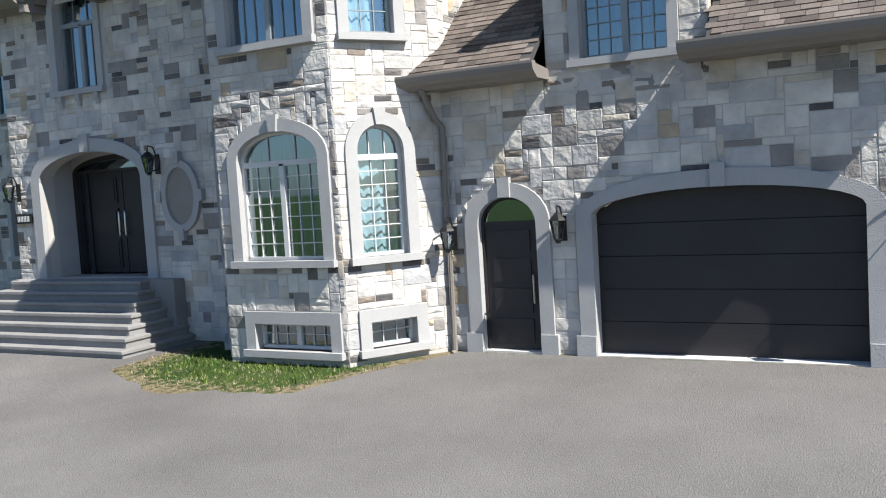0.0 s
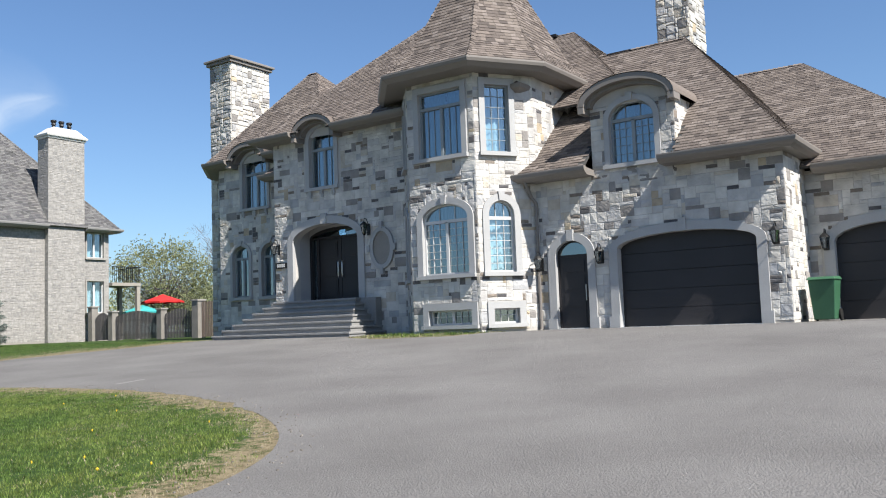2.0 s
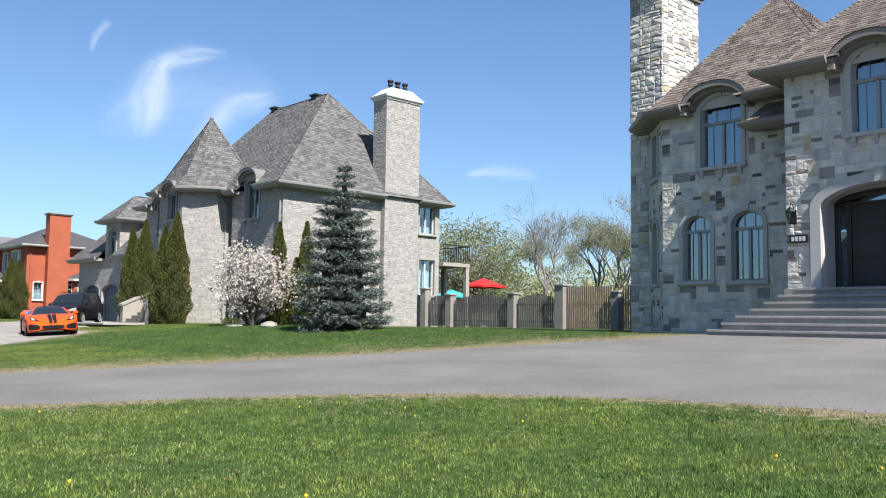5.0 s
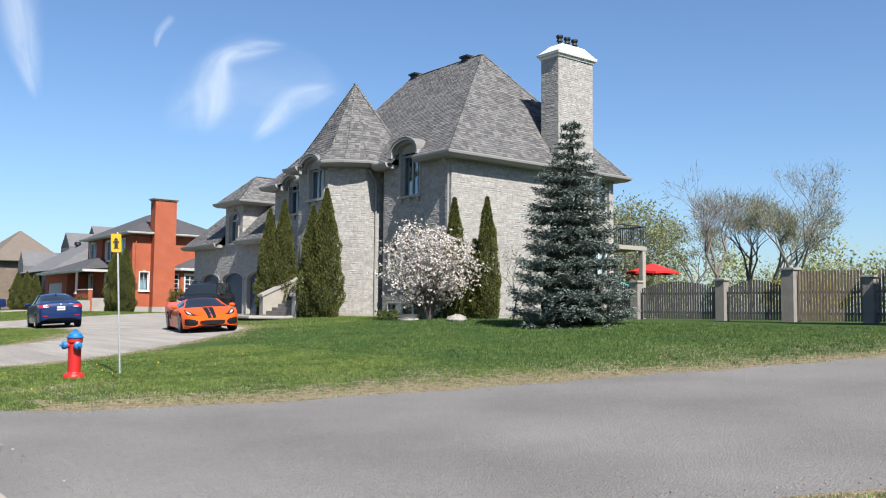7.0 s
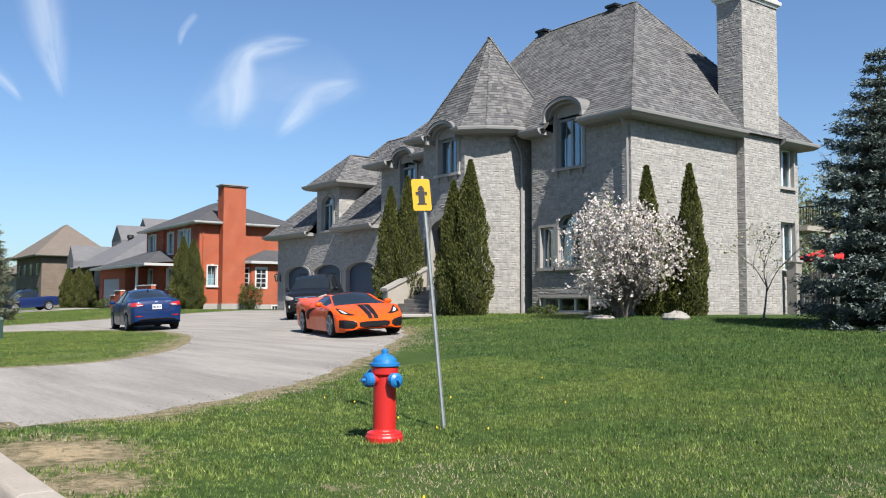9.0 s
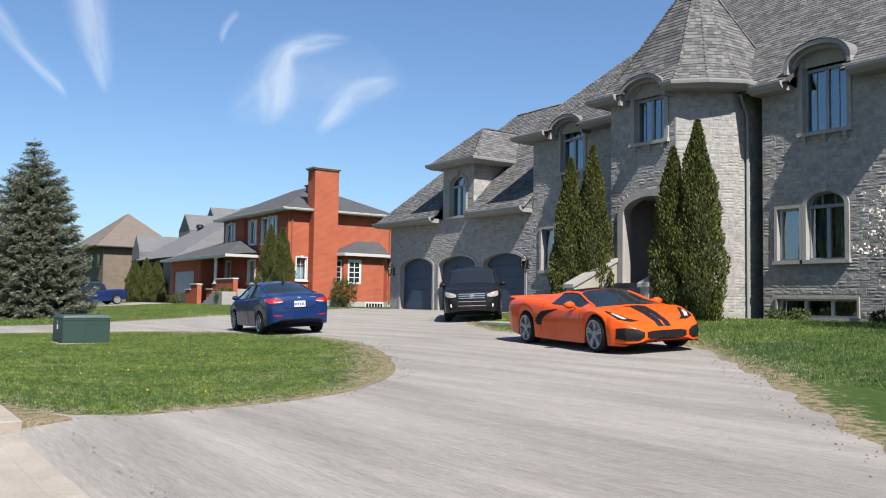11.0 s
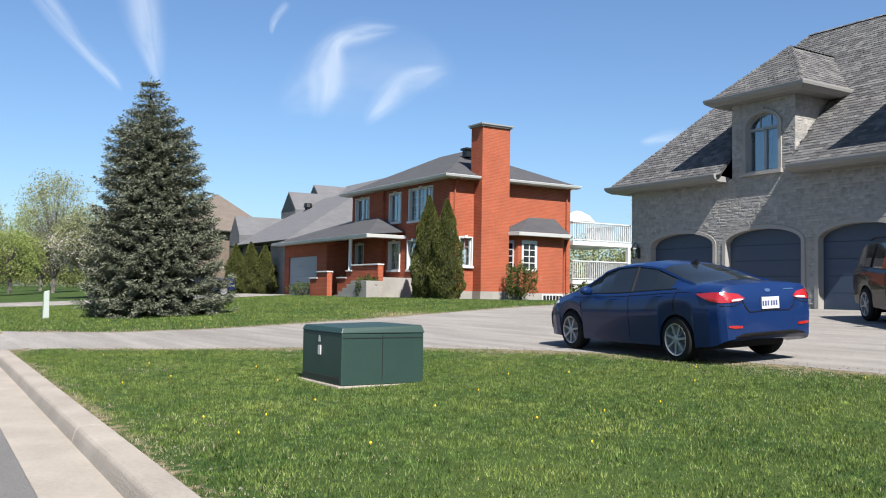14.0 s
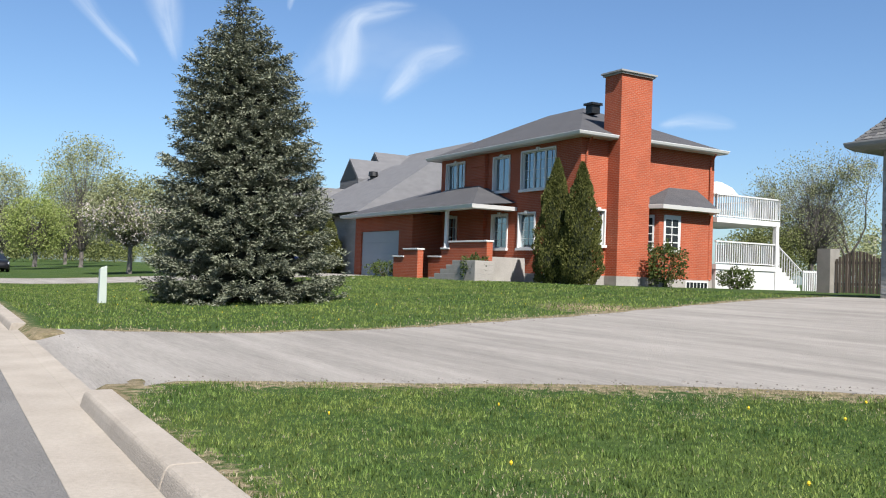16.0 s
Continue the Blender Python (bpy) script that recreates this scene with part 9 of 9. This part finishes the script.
def blades(name, x0, x1, y0, y1, per, hgt, wide, seed, label):
    """Grass over a stretch of lawn: green blades, and dead ones along the paving."""
    rng = np.random.default_rng(seed)
    n = int((x1 - x0) * (y1 - y0) * per)
    x, y = rng.uniform(x0, x1, n), rng.uniform(y0, y1, n)
    d = paved(x, y)
    patch = np.zeros(n)
    for px, py, pr in ((-33.6, -4.85, 0.95), (-32.2, -4.95, 0.5)):
        patch = np.maximum(patch, 1 - np.hypot(x - px, (y - py) * 1.6) / pr)
    wob = 0.35 * np.sin(x * 1.3 + 0.5 * np.sin(y * 2.1)) + 0.25 * np.sin(x * 0.37 - y * 0.8)
    reach = np.where((x > -51) & (x < -43), 1.0, np.where(x < -31.5, 0.65, np.where(x < -22, 2.4, 0.72))) * np.where(y < KERB + 1.2, 0.32, 1)
    dry = np.exp(-np.maximum(d, 0) / (reach * (1.0 + 0.5 * wob))) + np.maximum(patch, 0) * 1.2 + np.where(x > 1.5, 0.55, 0) + rng.normal(0, 0.17, n) + 0.30 * np.sin(x * 6.1 + 2 * np.sin(y * 2.3)) * np.sin(y * 5.3 + 2 * np.sin(x * 1.7)) * (d < 2.2) + np.where(rng.uniform(0, 1, n) < 0.07, 0.5, 0) + 0.18 * (np.sin(x * 0.9 + y * 1.7) * np.sin(x * 0.33 - y * 0.8) > 0.55)
    keep = (d > 0.03) & (y > KERB + 0.09) & (rng.uniform(0, 1, n) > np.clip(patch * 2.2, 0, 0.95)) & (rng.uniform(0, 1, n) > np.clip((dry - 0.5) * 1.6, 0, 0.5))
    x, y, d, dry = x[keep], y[keep], d[keep], dry[keep]
    n = len(x)
    z = np.interp(y, np.linspace(-6, 20, 200), [rise(v) for v in np.linspace(-6, 20, 200)]) - 0.010
    z += np.where((d > 0.4) & (y < 12), 0.02 * np.sin(x * 0.7 + y) * np.cos(y * 0.9 - x * 0.3), 0)
    a = rng.uniform(0, math.tau, n)
    lean = rng.uniform(0.1, 0.75, n)
    tuft = 0.62 + 0.45 * (np.sin(x * 5.1 + np.sin(y * 3.3)) * np.sin(y * 4.7 + x) * 0.5 + 0.5) + 0.55 * np.clip(np.sin(x * 31 + 3 * np.sin(y * 11)) * np.sin(y * 27 + 3 * np.sin(x * 9)), 0, 1)
    h = hgt * rng.uniform(0.55, 1.25, n) * tuft * np.where(dry > 0.5, 0.7, 1)
    w = wide * rng.uniform(0.7, 1.3, n)
    b = rng.uniform(0, math.tau, n)
    p = np.stack([x, y, z], 1)
    s = np.stack([np.cos(b) * w, np.sin(b) * w, np.zeros(n)], 1)
    tip = p + np.stack([np.cos(a) * lean * h, np.sin(a) * lean * h, h], 1)
    v = np.stack([p - s, p + s, tip], 1)
    for nm, m, sel in (("grass", (LAWN if seed == 4 else GRASS), dry <= 0.5), ("dead_grass", STRAW, dry > 0.5)):
        q = v[sel].reshape(-1, 3)
        if len(q):
            ob = raw(nm, q, np.arange(len(q)).reshape(-1, 3), m, None)
            tagged(ob, label if nm == "grass" else "dry straw-coloured grass along the paving", "grass", kind="stuff")


blades("grass", -22.5, -2.0, -5.22, 2.7, 2200, 0.040, 0.0058, 1, "short green lawn grass")
blades("grass", -38.5, -26.5, -5.22, 3.0, 2300, 0.040, 0.0058, 2, "short green lawn grass")
blades("grass", -66.5, -43.0, -5.22, 3.6, 2400, 0.038, 0.0058, 3, "short green lawn grass")
blades("grass", -45.0, -23.0, 3.0, 13.5, 900, 0.05, 0.008, 4, "short green lawn grass")
blades("grass", -59.0, -45.0, 6.4, 14.0, 420, 0.06, 0.010, 8, "short green lawn grass")
blades("grass", -98.0, -69.0, -5.0, 13.5, 170, 0.06, 0.016, 5, "short green lawn grass")
blades("grass", 1.8, 9.0, -5.0, 8.4, 260, 0.055, 0.012, 6, "short green lawn grass")
blades("grass", -16.5, -10.0, 12.0, 14.2, 300, 0.07, 0.014, 7, "short green lawn grass")

rng = np.random.default_rng(9)
fl = Soup()
for x0, x1, y0, y1, n in ((-21, -3, -4.6, 2.2, 40), (-36, -28, -4.6, 2, 10), (-65, -44.5, -4.6, 3, 60), (-95, -72, -3, 10, 60)):
    xs, ys = rng.uniform(x0, x1, n), rng.uniform(y0, y1, n)
    ok = paved(xs, ys) > 0.3
    for x, y in zip(xs[ok], ys[ok]):
        r, z = rng.uniform(0.007, 0.013), rise(y) + rng.uniform(0.03, 0.055)
        fl.lathe([(r * 0.5, -0.012), (r, 0.0), (r * 0.7, 0.010), (0.002, 0.014)], (x, y, z), 7)
tagged(fl.put("dandelions", mat("dandelion_yellow", (0.499, 0.324, 0.007), (0.530, 0.386, 0.019), 30, 0.8), None), "scattered yellow dandelions in the lawns", "flowers", kind="stuff")
# loose stones and grit along the drives
gr = Soup()
n = 42000
xs, ys = rng.uniform(-72, 6, n), rng.uniform(-5.0, 6, n)
dd = paved(xs, ys)
for x, y, q, r in zip(xs, ys, dd, rng.uniform(0.005, 0.017, n)):
    if -0.35 < q < 0.35:
        r *= 0.7
        z = rise(y) + (0.003 if q < 0 else 0.0)
        gr.hexa([(x - r, y - r * 0.8, z), (x + r, y - r, z), (x + r * 0.8, y + r, z), (x - r * 0.9, y + r * 0.7, z)], [(x - r * 0.5, y - r * 0.4, z + r), (x + r * 0.5, y - r * 0.5, z + r * 0.9), (x + r * 0.4, y + r * 0.5, z + r), (x - r * 0.5, y + r * 0.4, z + r * 0.8)])
tagged(gr.put("gravel", mat_pieces("grit", [(0.4, (0.137, 0.125, 0.112)), (0.2, (0.180, 0.165, 0.147)), (0.4, (0.100, 0.087, 0.075))]), None), "loose grit along the edges of the drives", "gravel", kind="stuff")


def mat_cloud(seed, dense):
    """Cirrus: soft across and towards the ends, combed into threads along its length."""
    m = bpy.data.materials.new("cirrus")
    m.use_nodes = True
    n, l = m.node_tree.nodes, m.node_tree.links
    n.remove(n["Principled BSDF"])
    tc, mp, nz, uv = n.new("ShaderNodeTexCoord"), n.new("ShaderNodeMapping"), n.new("ShaderNodeTexNoise"), n.new("ShaderNodeSeparateXYZ")
    mp.inputs["Scale"].default_value, mp.inputs["Location"].default_value = (1.1, 1.5, 1), (seed, seed * 0.7, 0)
    l.new(tc.outputs["UV"], mp.inputs[0])
    l.new(mp.outputs[0], nz.inputs["Vector"])
    l.new(tc.outputs["UV"], uv.inputs[0])
    nz.inputs["Scale"].default_value, nz.inputs["Detail"].default_value, nz.inputs["Distortion"].default_value = 1.6, 4, 0.4

    def soft(value, lo, hi, top=1.0):
        r = n.new("ShaderNodeMapRange")
        r.interpolation_type = "SMOOTHSTEP"
        r.inputs[1].default_value, r.inputs[2].default_value, r.inputs[4].default_value = lo, hi, top
        l.new(value, r.inputs[0])
        return r.outputs[0]

    def math_(kind, p, q):
        k = n.new("ShaderNodeMath")
        k.operation = kind
        l.new(p, k.inputs[0])
        if isinstance(q, float):
            k.inputs[1].default_value = q
        else:
            l.new(q, k.inputs[1])
        return k.outputs[0]

    across = soft(math_("PINGPONG", uv.outputs[1], 0.5), 0.0, 0.5)
    along = soft(math_("PINGPONG", uv.outputs[0], 0.5), 0.0, 0.22)
    fac = math_("MULTIPLY", math_("MULTIPLY", across, along), soft(nz.outputs[0], 0.12, 0.88, dense))
    tr, em, mx = n.new("ShaderNodeBsdfTransparent"), n.new("ShaderNodeEmission"), n.new("ShaderNodeMixShader")
    em.inputs[0].default_value, em.inputs[1].default_value = (0.80, 0.89, 1.0, 1), 0.50
    l.new(fac, mx.inputs[0])
    l.new(tr.outputs[0], mx.inputs[1])
    l.new(em.outputs[0], mx.inputs[2])
    l.new(mx.outputs[0], n["Material Output"].inputs[0])
    return m


def cloud(line, seed, dense, R=3200):
    """A wisp of cirrus, far off: bearing, height and width in degrees along a curve."""
    P = [Vector(q) for q in line]
    fine = []
    for i in range(len(P) - 1):
        a, b, c, d = P[max(i - 1, 0)], P[i], P[i + 1], P[min(i + 2, len(P) - 1)]
        for k in range(8):
            t = k / 8
            fine.append(0.5 * (2 * b + (c - a) * t + (2 * a - 5 * b + 4 * c - d) * t * t + (3 * b - a - 3 * c + d) * t ** 3))
    fine.append(P[-1])
    v, f = [], []
    for i, q in enumerate(fine):
        g = fine[min(i + 1, len(fine) - 1)] - fine[max(i - 1, 0)]
        side = Vector((-g[1], g[0])).normalized() * max(q[2], 0.1)
        for k in (-0.5, 0.0, 0.5):
            a, e = radians(q[0] + side[0] * k), radians(q[1] + side[1] * k)
            v.append((-30 - math.sin(a) * math.cos(e) * R, -7 + math.cos(a) * math.cos(e) * R, math.sin(e) * R))
    for i in range(len(fine) - 1):
        f += [(3 * i, 3 * i + 1, 3 * i + 4, 3 * i + 3), (3 * i + 1, 3 * i + 2, 3 * i + 5, 3 * i + 4)]
    ob = part("cirrus_cloud", (v, f), mat_cloud(seed, dense), None)
    uv = ob.data.uv_layers.new(name="UVMap")
    for loop in ob.data.loops:
        i = loop.vertex_index
        uv.data[loop.index].uv = (i // 3 / (len(fine) - 1), i % 3 / 2)
    ob.visible_shadow = False
    tagged(ob, "thin white wisp of cirrus in a blue sky", "cloud", kind="structure")


cloud([(61.4, 16.9, 0.6), (63.8, 16.6, 2.0), (65.6, 15.9, 2.3), (66.2, 14.5, 3.6), (66.4, 13.0, 3.4), (67.0, 10.8, 0.9)], 1.3, 0.82)
cloud([(58.3, 14.4, 0.7), (60.7, 13.6, 2.2), (62.2, 12.5, 2.4), (63.9, 10.7, 0.9)], 4.1, 0.62, 3220)
cloud([(69.6, 11.4, 1.6), (65.8, 13.5, 6.6), (61.2, 14.5, 6.0), (57.6, 13.9, 1.6)], 6.6, 0.26, 3260)
cloud([(78.2, 20.0, 3.9), (77.7, 16.5, 3.2), (77.1, 14.3, 2.0), (76.6, 12.2, 0.6)], 7.7, 0.58)
cloud([(68.8, 18.1, 0.8), (69.7, 17.0, 0.7), (69.9, 16.0, 0.3)], 9.1, 0.45)
cloud([(84.8, 18.3, 1.6), (82.6, 15.8, 1.6), (81.2, 14.3, 1.2), (79.6, 12.8, 1.0), (78.8, 11.8, 0.4)], 2.9, 0.6)
cloud([(46.0, 9.7, 0.6), (43.4, 10.0, 1.5), (41.0, 9.6, 0.6)], 8.4, 0.5)

# the far steel bridge
TEAL_STEEL = mat("teal_steel", (0.24, 0.34, 0.36), (0.28, 0.39, 0.41), 0.1, 0.6)
br = thing("truss_bridge", "far pale teal steel truss bridge behind the trees", "bridge")
A, B = Vector((-352, 286, 0)), Vector((-286, 352, 0))
lo, hi = [], []
for k in range(15):
    t = k / 14
    p = A.lerp(B, t)
    q = 1 - (t * 1.35 - 0.25) ** 2
    hi.append(p + Vector((0, 0, 15 + 19 * q)))
    lo.append(p + Vector((0, 0, 10 + 17.5 * q)))
s = Soup()
for side in (0, 9):
    off = Vector((0.7, 0.7, 0)) * side
    H, L = [p + off for p in hi], [p + off for p in lo]
    for a, b in [*zip(H, H[1:]), *zip(L, L[1:]), *zip(H, L), *zip(H, L[1:])]:
        s.tube([a, b], 0.3, 4)
s.put("truss", TEAL_STEEL, br)
for t in (0.05, 0.95):
    p = A.lerp(B, t)
    Soup().box(p.x - 2, p.x + 2, p.y - 2, p.y + 2, 0, 24).put("pier", CONCRETE, br)

# the street bends a little: the kerb and all that lies along it follows
BEND = [(-200, 0.75), (-90, 0.45), (-72, 0.20), (-63, 0.06), (-56, -0.06), (-49, -0.18), (-41, -0.32), (-33, -0.42), (-20, -0.38), (-8, -0.14), (10, -0.1)]
for ob in [o for o in scene.objects if o.type == "MESH" and o.parent is None and o.name.split(".")[0] in ("ground", "driveway_court", "driveway_loop", "driveway_far", "gutter", "kerb", "grass", "dead_grass", "gravel", "dandelions")]:
    co = np.empty(len(ob.data.vertices) * 3, np.float32)
    ob.data.vertices.foreach_get("co", co)
    co = co.reshape(-1, 3)
    share = np.clip((-2.2 - co[:, 1]) / 2.9, 0, 1) * np.clip((co[:, 1] + 14) / 4, 0, 1)
    co[:, 1] += share * np.interp(co[:, 0], [x for x, _ in BEND], [d for _, d in BEND])
    ob.data.vertices.foreach_set("co", co.ravel())
    ob.data.update()
